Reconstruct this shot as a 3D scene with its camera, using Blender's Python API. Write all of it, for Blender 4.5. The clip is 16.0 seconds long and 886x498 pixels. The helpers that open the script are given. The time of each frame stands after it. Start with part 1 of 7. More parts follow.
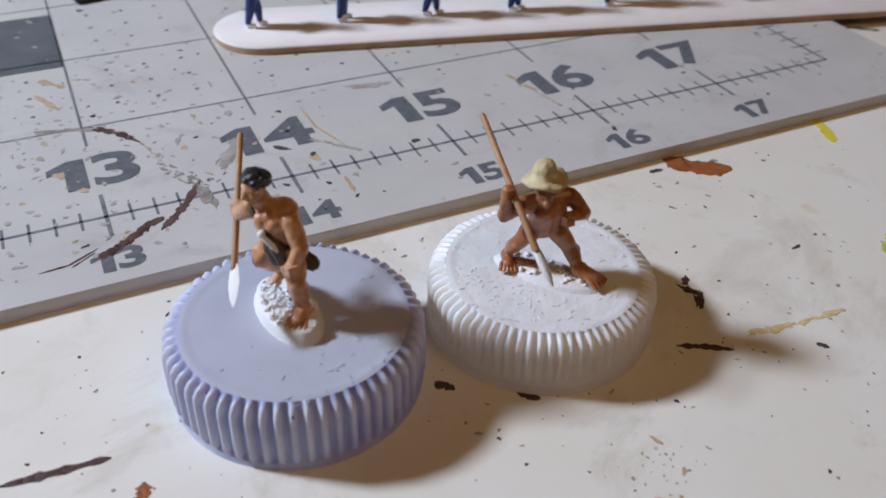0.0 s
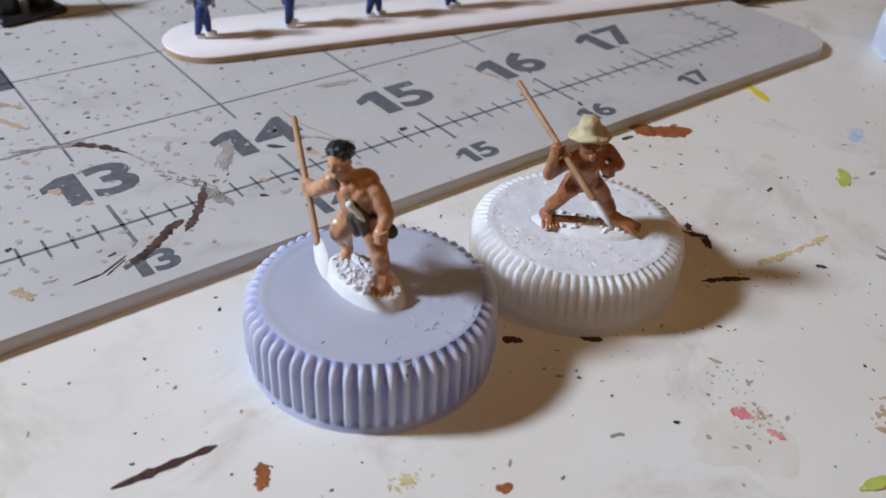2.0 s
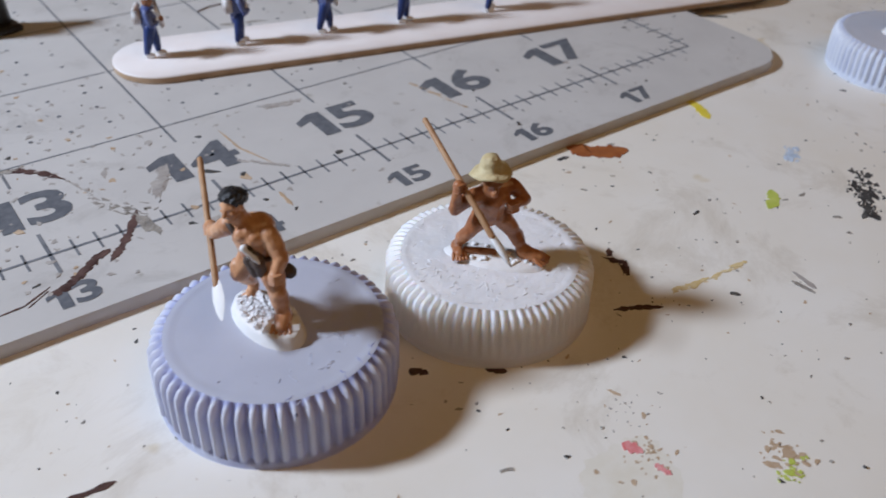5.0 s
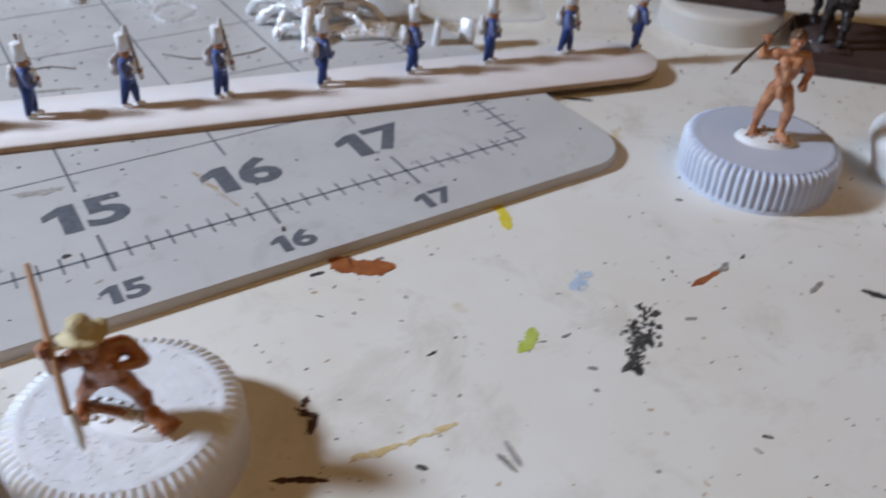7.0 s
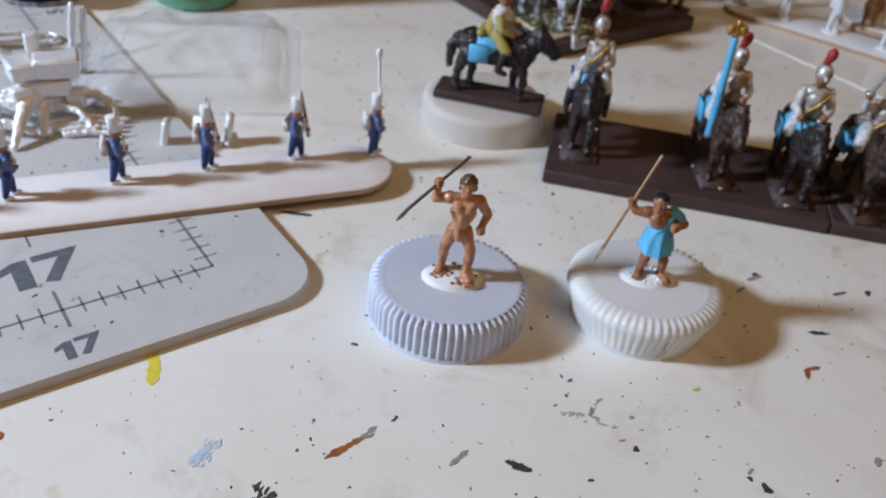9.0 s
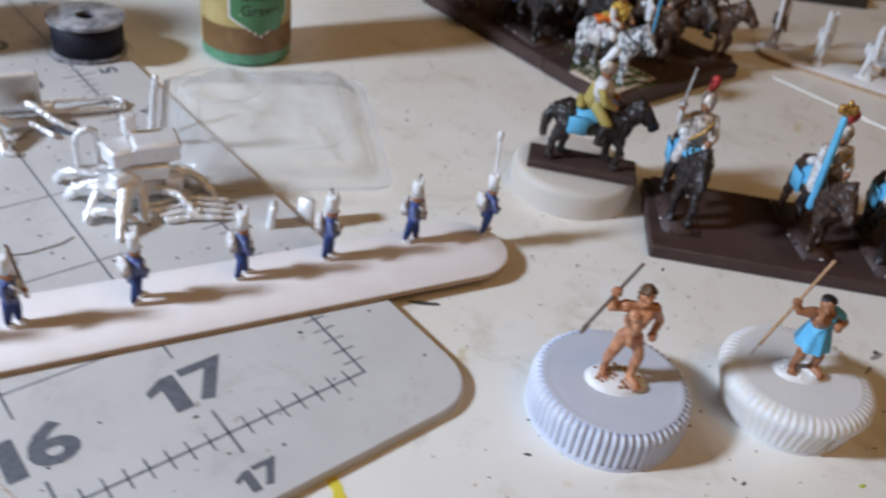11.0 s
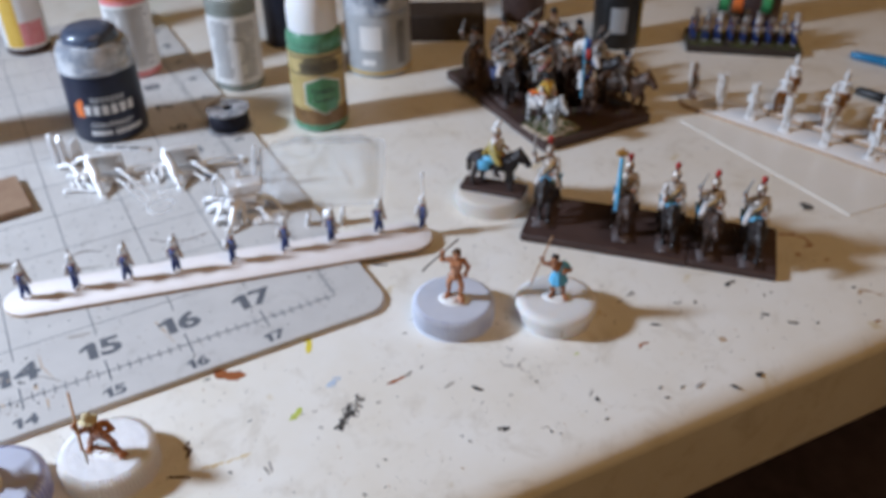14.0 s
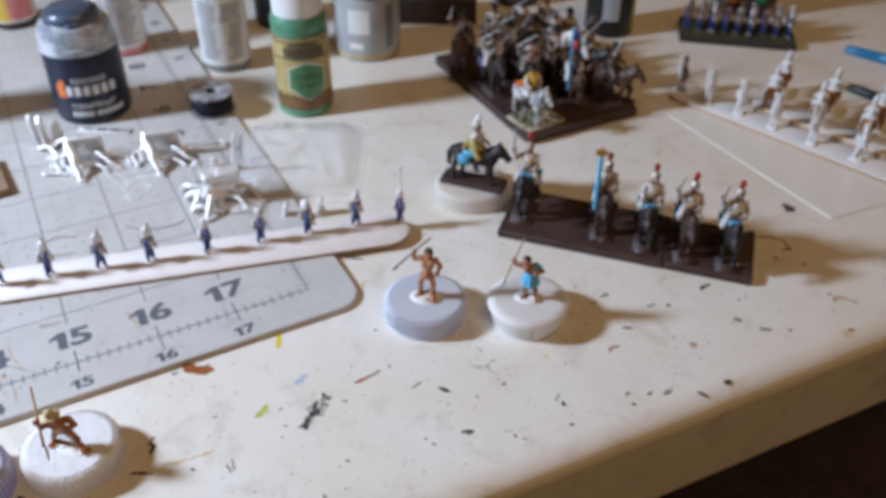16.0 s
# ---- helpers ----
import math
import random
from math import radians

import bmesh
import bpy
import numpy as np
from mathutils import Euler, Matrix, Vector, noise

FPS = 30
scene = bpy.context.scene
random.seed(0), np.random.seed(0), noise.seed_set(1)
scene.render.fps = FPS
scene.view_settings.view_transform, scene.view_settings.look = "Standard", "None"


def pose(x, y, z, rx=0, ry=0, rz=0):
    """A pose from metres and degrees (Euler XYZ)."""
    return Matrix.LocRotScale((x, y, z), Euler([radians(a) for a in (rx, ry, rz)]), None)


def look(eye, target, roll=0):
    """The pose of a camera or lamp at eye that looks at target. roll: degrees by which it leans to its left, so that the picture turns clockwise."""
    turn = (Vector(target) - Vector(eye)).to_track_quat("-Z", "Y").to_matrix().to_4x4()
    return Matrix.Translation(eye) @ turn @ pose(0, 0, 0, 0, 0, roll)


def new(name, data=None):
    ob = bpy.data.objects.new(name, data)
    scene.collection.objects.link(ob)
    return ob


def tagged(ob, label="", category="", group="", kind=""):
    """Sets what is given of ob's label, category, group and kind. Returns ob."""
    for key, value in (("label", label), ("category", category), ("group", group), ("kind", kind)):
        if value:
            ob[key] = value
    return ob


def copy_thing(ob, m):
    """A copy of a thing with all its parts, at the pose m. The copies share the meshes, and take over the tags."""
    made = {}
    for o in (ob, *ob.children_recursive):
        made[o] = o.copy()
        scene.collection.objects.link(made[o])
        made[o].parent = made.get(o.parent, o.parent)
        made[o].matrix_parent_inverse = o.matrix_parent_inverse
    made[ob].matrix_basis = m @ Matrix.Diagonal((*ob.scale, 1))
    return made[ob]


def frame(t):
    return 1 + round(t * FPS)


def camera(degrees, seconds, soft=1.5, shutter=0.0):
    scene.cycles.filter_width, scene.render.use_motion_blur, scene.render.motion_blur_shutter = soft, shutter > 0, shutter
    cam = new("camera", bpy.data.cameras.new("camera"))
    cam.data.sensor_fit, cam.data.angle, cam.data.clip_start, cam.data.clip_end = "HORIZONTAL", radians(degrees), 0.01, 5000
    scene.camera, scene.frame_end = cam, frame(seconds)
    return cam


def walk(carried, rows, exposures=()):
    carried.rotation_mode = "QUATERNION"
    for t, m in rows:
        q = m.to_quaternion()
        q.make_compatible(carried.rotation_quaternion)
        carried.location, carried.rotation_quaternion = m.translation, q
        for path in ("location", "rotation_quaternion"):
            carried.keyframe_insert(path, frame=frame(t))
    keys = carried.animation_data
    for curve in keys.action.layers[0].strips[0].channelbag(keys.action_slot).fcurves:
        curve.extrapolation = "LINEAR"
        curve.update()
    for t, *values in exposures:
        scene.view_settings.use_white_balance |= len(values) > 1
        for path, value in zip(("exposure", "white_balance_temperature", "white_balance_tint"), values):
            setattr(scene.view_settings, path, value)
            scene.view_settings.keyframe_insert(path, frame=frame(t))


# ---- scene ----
cam = camera(54.3, 16.0, soft=1.65, shutter=0.5)
# a shallow depth of field, set on the nearest figurines
cam.data.dof.use_dof, cam.data.dof.focus_distance, cam.data.dof.aperture_fstop = True, 0.108, 41.0
# seconds, eye, target, roll
PATH = [
    (0, (-0.12786, -0.10120, 0.06898), (-0.03933, 0.07633, -0.08316), 1.95),
    (0.5, (-0.13881, -0.09874, 0.07014), (-0.02847, 0.06939, -0.07837), 4.23),
    (1, (-0.14691, -0.09724, 0.06736), (-0.02821, 0.06909, -0.07667), 3.85),
    (1.5, (-0.14930, -0.09752, 0.06753), (-0.02729, 0.06236, -0.08096), 2.90),
    (2, (-0.15146, -0.09596, 0.06532), (-0.02385, 0.06308, -0.07932), 2.91),
    (2.5, (-0.15088, -0.09640, 0.06557), (-0.02463, 0.06265, -0.08025), 2.49),
    (3, (-0.14843, -0.09702, 0.06611), (-0.02508, 0.06253, -0.08163), 1.90),
    (3.5, (-0.14719, -0.09755, 0.06768), (-0.02256, 0.06095, -0.08012), 2.15),
    (3.7, (-0.14636, -0.09774, 0.06817), (-0.02206, 0.06088, -0.07979), 2.14),
    (5.8, (-0.12629, -0.10368, 0.07320), (-0.00533, 0.05572, -0.07666), 2.39),
    (6, (-0.11962, -0.10262, 0.07330), (-0.00240, 0.05716, -0.07911), 2.78),
    (6.5, (-0.10693, -0.10460, 0.07622), (0.01218, 0.06012, -0.06931), 3.03),
    (7, (-0.09003, -0.11061, 0.07906), (0.02108, 0.05848, -0.06777), 2.66),
    (7.5, (-0.07566, -0.11482, 0.08520), (0.03533, 0.05540, -0.06042), 3.85),
    (8, (-0.06229, -0.11556, 0.08866), (0.04906, 0.05633, -0.05471), 3.65),
    (8.5, (-0.04562, -0.11643, 0.09006), (0.07878, 0.04650, -0.05304), 5.47),
    (8.7, (-0.04244, -0.11810, 0.09321), (0.08296, 0.04316, -0.05092), 5.91),
    (10.8, (-0.06002, -0.08847, 0.10180), (0.08065, 0.06073, -0.04120), 9.01),
    (11, (-0.06697, -0.08266, 0.10587), (0.07511, 0.06327, -0.03911), 8.65),
    (11.5, (-0.07855, -0.07178, 0.11363), (0.06086, 0.07176, -0.03623), 6.16),
    (12, (-0.07739, -0.08365, 0.13115), (0.05985, 0.06094, -0.01971), 2.71),
    (12.5, (-0.07776, -0.12109, 0.15765), (0.04848, 0.03808, 0.01195), -2.00),
    (13, (-0.07630, -0.17902, 0.18697), (0.03606, -0.00963, 0.04142), -2.70),
    (13.5, (-0.07323, -0.21865, 0.19954), (0.02104, -0.03903, 0.05341), -4.04),
    (14, (-0.07870, -0.22259, 0.18651), (0.01881, -0.04340, 0.04202), -0.83),
    (14.5, (-0.07906, -0.21862, 0.17915), (0.01417, -0.04182, 0.02897), 0.71),
    (15, (-0.07148, -0.21918, 0.18332), (0.01844, -0.04374, 0.02958), 0.98),
    (15.5, (-0.06774, -0.21278, 0.18603), (0.02481, -0.03878, 0.03221), 0.87),
    (16, (-0.06650, -0.22136, 0.19352), (0.02750, -0.04639, 0.04170), 0.40),
]
EXPOSURES = [(0.0, -0.28, 6410, 14), (3.7, -0.28, 6410, 14), (7.0, -0.17, 6090, 12), (7.5, 0.02, 6000, 11), (8.5, 0.13, 6000, 11), (11.0, 0.15, 6190, 12), (12.5, 0.12, 6030, 12), (14.0, 0.22, 6040, 12), (16.0, 0.26, 6040, 12)]
walk(cam, [(t, look(eye, target, roll)) for t, eye, target, roll in PATH], EXPOSURES)

# ---- light ----
world = bpy.data.worlds.new("room_air")
scene.world = world
world.use_nodes = True
world.node_tree.nodes["Background"].inputs[0].default_value = (1.0, 0.62, 0.28, 1)
world.node_tree.nodes["Background"].inputs[1].default_value = 0.042


def lamp(name, kind, eye, target, power, colour, size):
    data = bpy.data.lights.new(name, kind)
    data.energy, data.color = power, colour
    if kind == "AREA":
        data.shape, data.size = "DISK", size
    ob = new(name, data)
    ob.matrix_world = look(eye, target)
    return ob


# a cool white desk lamp just off the far left of the mat, and the warm ceiling light of the room
key = lamp("desk_lamp_light", "AREA", (-0.50, 0.235, 0.365), (-0.035, -0.07, 0.0), 2.72, (0.725, 0.846, 1.0), 0.085)
key.data.spread = radians(130)
lamp("ceiling_light", "AREA", (0.25, -0.95, 1.62), (0.23, -0.85, 0.0), 7.0, (1.0, 0.61, 0.25), 1.2)


# ---- materials ----
from mathutils import noise

def material(name, c1, c2=None, scale=300.0, rough=0.55, metal=0.0, bump=0.0, bscale=None, specks=None, speck_scale=900.0, speck_cut=0.68,
             trans=0.0, ior=1.45, sub=0.0, coat=0.0, rough2=None, vary=0.0, spec=0.5, sharp=0.18, deep=0.0003, smudge=None):
    """Two colours mixed by noise at two scales, optional specks of a third, and fine relief. Scales are per metre."""
    m = bpy.data.materials.new(name)
    m.use_nodes = True
    nt = m.node_tree
    n, ln = nt.nodes, nt.links
    p = n["Principled BSDF"]
    tc = n.new("ShaderNodeTexCoord")
    big = n.new("ShaderNodeTexNoise")
    big.inputs["Scale"].default_value, big.inputs["Detail"].default_value, big.inputs["Roughness"].default_value = scale, 5, 0.6
    ln.new(tc.outputs["Object"], big.inputs["Vector"])
    ramp = n.new("ShaderNodeValToRGB")
    ramp.color_ramp.elements[0].position, ramp.color_ramp.elements[1].position = 0.5 - sharp, 0.5 + sharp
    ramp.color_ramp.elements[0].color = (*c1, 1)
    ramp.color_ramp.elements[1].color = (*(c2 or c1), 1)
    ln.new(big.outputs[0], ramp.inputs[0])
    col = ramp.outputs[0]
    if specks:
        sp = n.new("ShaderNodeTexNoise")
        sp.inputs["Scale"].default_value, sp.inputs["Detail"].default_value = speck_scale, 3
        ln.new(tc.outputs["Object"], sp.inputs["Vector"])
        cut = n.new("ShaderNodeValToRGB")
        cut.color_ramp.elements[0].position, cut.color_ramp.elements[1].position = speck_cut, speck_cut + 0.05
        ln.new(sp.outputs[0], cut.inputs[0])
        mix = n.new("ShaderNodeMix")
        mix.data_type = "RGBA"
        ln.new(cut.outputs[0], mix.inputs[0])
        ln.new(col, mix.inputs[6])
        mix.inputs[7].default_value = (*specks, 1)
        col = mix.outputs[2]
    if smudge:
        tone, sscale, cut, amount = smudge
        sm = n.new("ShaderNodeTexNoise")
        sm.inputs["Scale"].default_value, sm.inputs["Detail"].default_value, sm.inputs["Roughness"].default_value, sm.inputs["Distortion"].default_value = sscale, 9, 0.72, 0.6
        ln.new(tc.outputs["Object"], sm.inputs["Vector"])
        grade = n.new("ShaderNodeMapRange")
        grade.inputs["From Min"].default_value, grade.inputs["From Max"].default_value, grade.inputs["To Max"].default_value = cut, cut + 0.16, amount
        ln.new(sm.outputs[0], grade.inputs["Value"])
        soil = n.new("ShaderNodeMix")
        soil.data_type = "RGBA"
        ln.new(grade.outputs[0], soil.inputs[0])
        ln.new(col, soil.inputs[6])
        soil.inputs[7].default_value = (*tone, 1)
        col = soil.outputs[2]
    if vary:
        info = n.new("ShaderNodeObjectInfo")
        hsv = n.new("ShaderNodeHueSaturation")
        span = n.new("ShaderNodeMapRange")
        span.inputs["To Min"].default_value, span.inputs["To Max"].default_value = 1 - vary, 1 + vary
        ln.new(info.outputs["Random"], span.inputs["Value"])
        ln.new(span.outputs[0], hsv.inputs["Value"])
        ln.new(col, hsv.inputs["Color"])
        col = hsv.outputs[0]
    ln.new(col, p.inputs["Base Color"])
    p.inputs["Metallic"].default_value = metal
    p.inputs["Specular IOR Level"].default_value = spec
    p.inputs["IOR"].default_value = ior
    p.inputs["Transmission Weight"].default_value = trans
    p.inputs["Coat Weight"].default_value = coat
    if sub:
        p.inputs["Subsurface Weight"].default_value = sub
        p.inputs["Subsurface Radius"].default_value = (1.0, 0.8, 0.6)
        p.inputs["Subsurface Scale"].default_value = 0.004
    fine = n.new("ShaderNodeTexNoise")
    fine.inputs["Scale"].default_value, fine.inputs["Detail"].default_value = bscale or scale * 4, 6
    ln.new(tc.outputs["Object"], fine.inputs["Vector"])
    rr = n.new("ShaderNodeMapRange")
    rr.inputs["To Min"].default_value, rr.inputs["To Max"].default_value = rough * 0.85, rough2 or min(1.0, rough * 1.15)
    ln.new(fine.outputs[0], rr.inputs["Value"])
    ln.new(rr.outputs[0], p.inputs["Roughness"])
    if bump:
        b = n.new("ShaderNodeBump")
        b.inputs["Strength"].default_value, b.inputs["Distance"].default_value = bump, deep
        ln.new(fine.outputs[0], b.inputs["Height"])
        ln.new(b.outputs[0], p.inputs["Normal"])
    return m


M = {}
M["desk"] = material("desk_laminate", (0.77, 0.725, 0.64), (0.83, 0.81, 0.765), 26, 0.38, bump=0.03, bscale=260, specks=(0.66, 0.57, 0.40), speck_scale=75, speck_cut=0.69, smudge=((0.52, 0.46, 0.37), 60, 0.53, 0.5))
M["wall"] = material("wall_paint", (0.62, 0.54, 0.42), (0.66, 0.58, 0.46), 4, 0.85, bump=0.1, bscale=200)
M["floor"] = material("dark_carpet", (0.072, 0.054, 0.070), (0.118, 0.088, 0.112), 30, 0.95, bump=0.4, bscale=400)
M["mat"] = material("mat_vinyl", (0.53, 0.517, 0.503), (0.59, 0.577, 0.56), 60, 0.5, bump=0.06, bscale=2500, specks=(0.42, 0.40, 0.37), speck_scale=210, speck_cut=0.72, smudge=((0.37, 0.35, 0.33), 90, 0.55, 0.5))
M["mat_ink"] = material("mat_print", (0.10, 0.11, 0.13), (0.16, 0.17, 0.19), 900, 0.5)
M["mat_line"] = material("mat_line_print", (0.13, 0.14, 0.16), (0.24, 0.25, 0.27), 500, 0.5)
M["mat_dark"] = material("mat_dark_block", (0.09, 0.10, 0.12), (0.13, 0.14, 0.16), 200, 0.5, specks=(0.40, 0.28, 0.17), speck_scale=120, speck_cut=0.66)
M["wood"] = material("white_stick_wood", (0.80, 0.73, 0.70), (0.84, 0.79, 0.77), 150, 0.6, bump=0.1, bscale=1500)
M["wood_white"] = material("bright_stick_primer", (0.78, 0.77, 0.77), (0.84, 0.83, 0.83), 150, 0.55, bump=0.12, bscale=1500)
M["wood_edge"] = material("stick_bare_edge", (0.40, 0.26, 0.15), (0.52, 0.36, 0.23), 300, 0.7, bump=0.1)
M["base_brown"] = material("brown_base_paint", (0.050, 0.028, 0.024), (0.072, 0.042, 0.036), 200, 0.55, bump=0.15, bscale=3000)
M["base_black"] = material("dark_base_paint", (0.030, 0.022, 0.018), (0.050, 0.036, 0.028), 200, 0.6, bump=0.15, bscale=3000)
M["grass"] = material("flock_grass", (0.045, 0.075, 0.018), (0.13, 0.13, 0.05), 700, 0.9, bump=0.9, bscale=2500)
M["coat_white"] = material("brown_washed_white", (0.85, 0.84, 0.83), (0.42, 0.36, 0.33), 560, 0.5, bump=0.5, bscale=1400, sharp=0.16)
M["cuirass"] = material("dull_cuirass_paint", (0.15, 0.10, 0.075), (0.78, 0.71, 0.63), 620, 0.34, metal=0.25, bump=0.6, bscale=1300, sharp=0.16)
M["coat_blue"] = material("patchy_blue_coat", (0.22, 0.26, 0.42), (0.03, 0.055, 0.22), 520, 0.5, bump=0.4, sharp=0.14)
M["card"] = material("brown_card", (0.27, 0.17, 0.11), (0.34, 0.23, 0.15), 200, 0.7, bump=0.2)
M["card_pale"] = material("raw_card_edge", (0.50, 0.40, 0.30), (0.62, 0.52, 0.42), 300, 0.7, bump=0.2)
M["skin"] = material("tanned_skin_paint", (0.34, 0.12, 0.044), (0.76, 0.42, 0.23), 420, 0.34, bump=0.45, bscale=1300, coat=0.35, sharp=0.2)
M["skin_ruddy"] = material("ruddy_skin_paint", (0.22, 0.062, 0.02), (0.56, 0.235, 0.095), 420, 0.34, bump=0.45, bscale=1300, coat=0.35, sharp=0.2)
M["skin_bronze"] = material("bronzed_skin_paint", (0.30, 0.10, 0.04), (0.66, 0.32, 0.165), 420, 0.34, bump=0.45, bscale=1300, coat=0.35, sharp=0.2)
M["skin_dark"] = material("brown_skin_paint", (0.22, 0.08, 0.035), (0.46, 0.21, 0.10), 560, 0.38, bump=0.35, bscale=1500, coat=0.2)
M["hair"] = material("black_hair_paint", (0.008, 0.008, 0.009), (0.02, 0.02, 0.023), 900, 0.3, bump=0.5, bscale=2200)
M["hair_brown"] = material("brown_hair_paint", (0.09, 0.045, 0.02), (0.14, 0.075, 0.035), 900, 0.5, bump=0.6, bscale=2200)
M["leather"] = material("dark_leather_paint", (0.030, 0.018, 0.014), (0.12, 0.078, 0.056), 620, 0.45, bump=0.6, bscale=1500)
M["straw"] = material("straw_hat_paint", (0.50, 0.39, 0.20), (0.66, 0.56, 0.33), 700, 0.6, bump=0.8, bscale=1500)
M["shaft"] = material("spear_shaft_paint", (0.36, 0.19, 0.09), (0.50, 0.30, 0.16), 500, 0.55, bump=0.2, bscale=1800)
M["shaft_dark"] = material("dark_shaft_paint", (0.07, 0.05, 0.045), (0.14, 0.10, 0.08), 500, 0.5)
M["white"] = material("white_primer", (0.78, 0.77, 0.76), (0.84, 0.84, 0.84), 400, 0.6, bump=0.25, bscale=1800)
M["grit"] = material("white_grit", (0.72, 0.71, 0.72), (0.86, 0.86, 0.88), 900, 0.7, bump=1.0, bscale=1500)
M["cap_white"] = material("white_cap_plastic", (0.87, 0.845, 0.82), (0.90, 0.88, 0.865), 150, 0.45, bump=0.05, sub=0.35)
M["cap_paint"] = material("cracked_white_paint", (0.76, 0.755, 0.77), (0.84, 0.835, 0.845), 350, 0.42, bump=0.8, bscale=420, sub=0.1, deep=0.0003)
M["cap_clear"] = material("milky_cap_plastic", (0.86, 0.80, 0.73), (0.90, 0.86, 0.81), 150, 0.42, bump=0.05, sub=0.6)
M["drab"] = material("drab_uniform_paint", (0.035, 0.022, 0.018), (0.26, 0.20, 0.16), 620, 0.45, bump=0.6, bscale=1400, sharp=0.12, specks=(0.62, 0.60, 0.57), speck_scale=900, speck_cut=0.66)
M["lavender_pale"] = material("pale_lavender_paint", (0.70, 0.725, 0.79), (0.76, 0.785, 0.85), 120, 0.4, bump=0.12, bscale=700)
M["lavender"] = material("lavender_paint", (0.605, 0.63, 0.72), (0.665, 0.69, 0.78), 120, 0.4, bump=0.12, bscale=700, specks=(0.60, 0.61, 0.75), speck_scale=420, speck_cut=0.73)
M["tin"] = material("bare_tin", (0.84, 0.84, 0.85), (0.94, 0.94, 0.94), 500, 0.48, metal=0.5, bump=0.3, bscale=700)
# smoother, darker, browner copy of tin: the boards' shade is put into its colour
M["tin_flat"] = material("smooth_shaded_tin", (0.62, 0.59, 0.56), (0.76, 0.74, 0.72), 300, 0.36, metal=0.92, bump=0.15, bscale=500)
M["steel"] = material("steel_paint", (0.30, 0.29, 0.29), (0.66, 0.65, 0.64), 600, 0.3, metal=0.6, bump=0.4)
M["blade"] = material("bright_blade_paint", (0.30, 0.29, 0.28), (0.66, 0.65, 0.64), 500, 0.35, metal=0.3, bump=0.3)
M["gold"] = material("gold_paint", (0.42, 0.22, 0.05), (0.62, 0.36, 0.10), 700, 0.38, metal=0.6, bump=0.3)
M["blue"] = material("dark_blue_paint", (0.013, 0.030, 0.13), (0.026, 0.056, 0.21), 600, 0.5, bump=0.2)
M["skyblue"] = material("sky_blue_paint", (0.10, 0.40, 0.66), (0.16, 0.52, 0.78), 600, 0.5, bump=0.2)
M["red"] = material("red_paint", (0.34, 0.02, 0.02), (0.48, 0.05, 0.04), 600, 0.5, bump=0.3)
M["yellow"] = material("yellow_paint", (0.62, 0.38, 0.05), (0.74, 0.52, 0.12), 600, 0.5, bump=0.2)
M["olive"] = material("ochre_cloth_paint", (0.34, 0.26, 0.06), (0.46, 0.36, 0.11), 600, 0.55, bump=0.3)
M["green"] = material("green_paint", (0.04, 0.26, 0.09), (0.07, 0.34, 0.13), 300, 0.4)
M["grey"] = material("grey_paint", (0.10, 0.09, 0.085), (0.50, 0.49, 0.48), 620, 0.45, bump=0.5, sharp=0.12)
M["horse_black"] = material("black_horse_paint", (0.010, 0.008, 0.009), (0.040, 0.030, 0.028), 520, 0.42, bump=0.4, bscale=1100, specks=(0.075, 0.055, 0.05), speck_scale=700, speck_cut=0.6)
M["horse_brown"] = material("dark_bay_horse_paint", (0.022, 0.012, 0.009), (0.085, 0.048, 0.034), 520, 0.44, bump=0.4, bscale=1100, specks=(0.13, 0.09, 0.07), speck_scale=700, speck_cut=0.6)
M["horse_bay"] = material("bay_horse_paint", (0.032, 0.017, 0.012), (0.15, 0.085, 0.055), 520, 0.42, bump=0.4, bscale=1100, specks=(0.24, 0.17, 0.13), speck_scale=700, speck_cut=0.6)
M["horse_chestnut"] = material("chestnut_horse_paint", (0.24, 0.11, 0.035), (0.36, 0.18, 0.07), 500, 0.5, bump=0.3, bscale=2200)
M["horse_grey"] = material("dapple_grey_horse_paint", (0.07, 0.07, 0.078), (0.74, 0.74, 0.73), 620, 0.45, bump=0.7, bscale=1300, sharp=0.09)
M["musket"] = material("musket_paint", (0.16, 0.11, 0.09), (0.30, 0.22, 0.17), 700, 0.45)
M["film"] = material("clear_plastic", (0.50, 0.51, 0.52), (0.66, 0.67, 0.67), 60, 0.12, bump=1.0, bscale=130, coat=0.8, deep=0.0008)
M["film"].node_tree.nodes["Principled BSDF"].inputs["Alpha"].default_value = 0.24
M["bobbin"] = material("smoky_bobbin_plastic", (0.10, 0.10, 0.12), (0.42, 0.42, 0.44), 260, 0.14, bump=0.3, coat=0.8, sharp=0.14)
M["thread"] = material("black_thread", (0.007, 0.007, 0.014), (0.014, 0.014, 0.024), 900, 0.6, bump=0.3, bscale=3000, spec=0.25)
M["navy"] = material("navy_pot_label", (0.012, 0.016, 0.036), (0.021, 0.028, 0.056), 120, 0.35)
M["pot_cap"] = material("slate_pot_cap", (0.028, 0.045, 0.09), (0.09, 0.115, 0.17), 75, 0.22, rough2=0.5, bump=0.06, bscale=250, coat=0.4, sharp=0.12)
M["pot_clear"] = material("frosted_pot_collar", (0.26, 0.29, 0.34), (0.62, 0.64, 0.67), 110, 0.18, bump=0.15, coat=0.7, sharp=0.12)
M["label_white"] = material("white_bottle_label", (0.76, 0.75, 0.74), (0.82, 0.81, 0.80), 120, 0.4)
M["label_grey"] = material("grey_bottle_label", (0.36, 0.38, 0.40), (0.46, 0.47, 0.48), 60, 0.35)
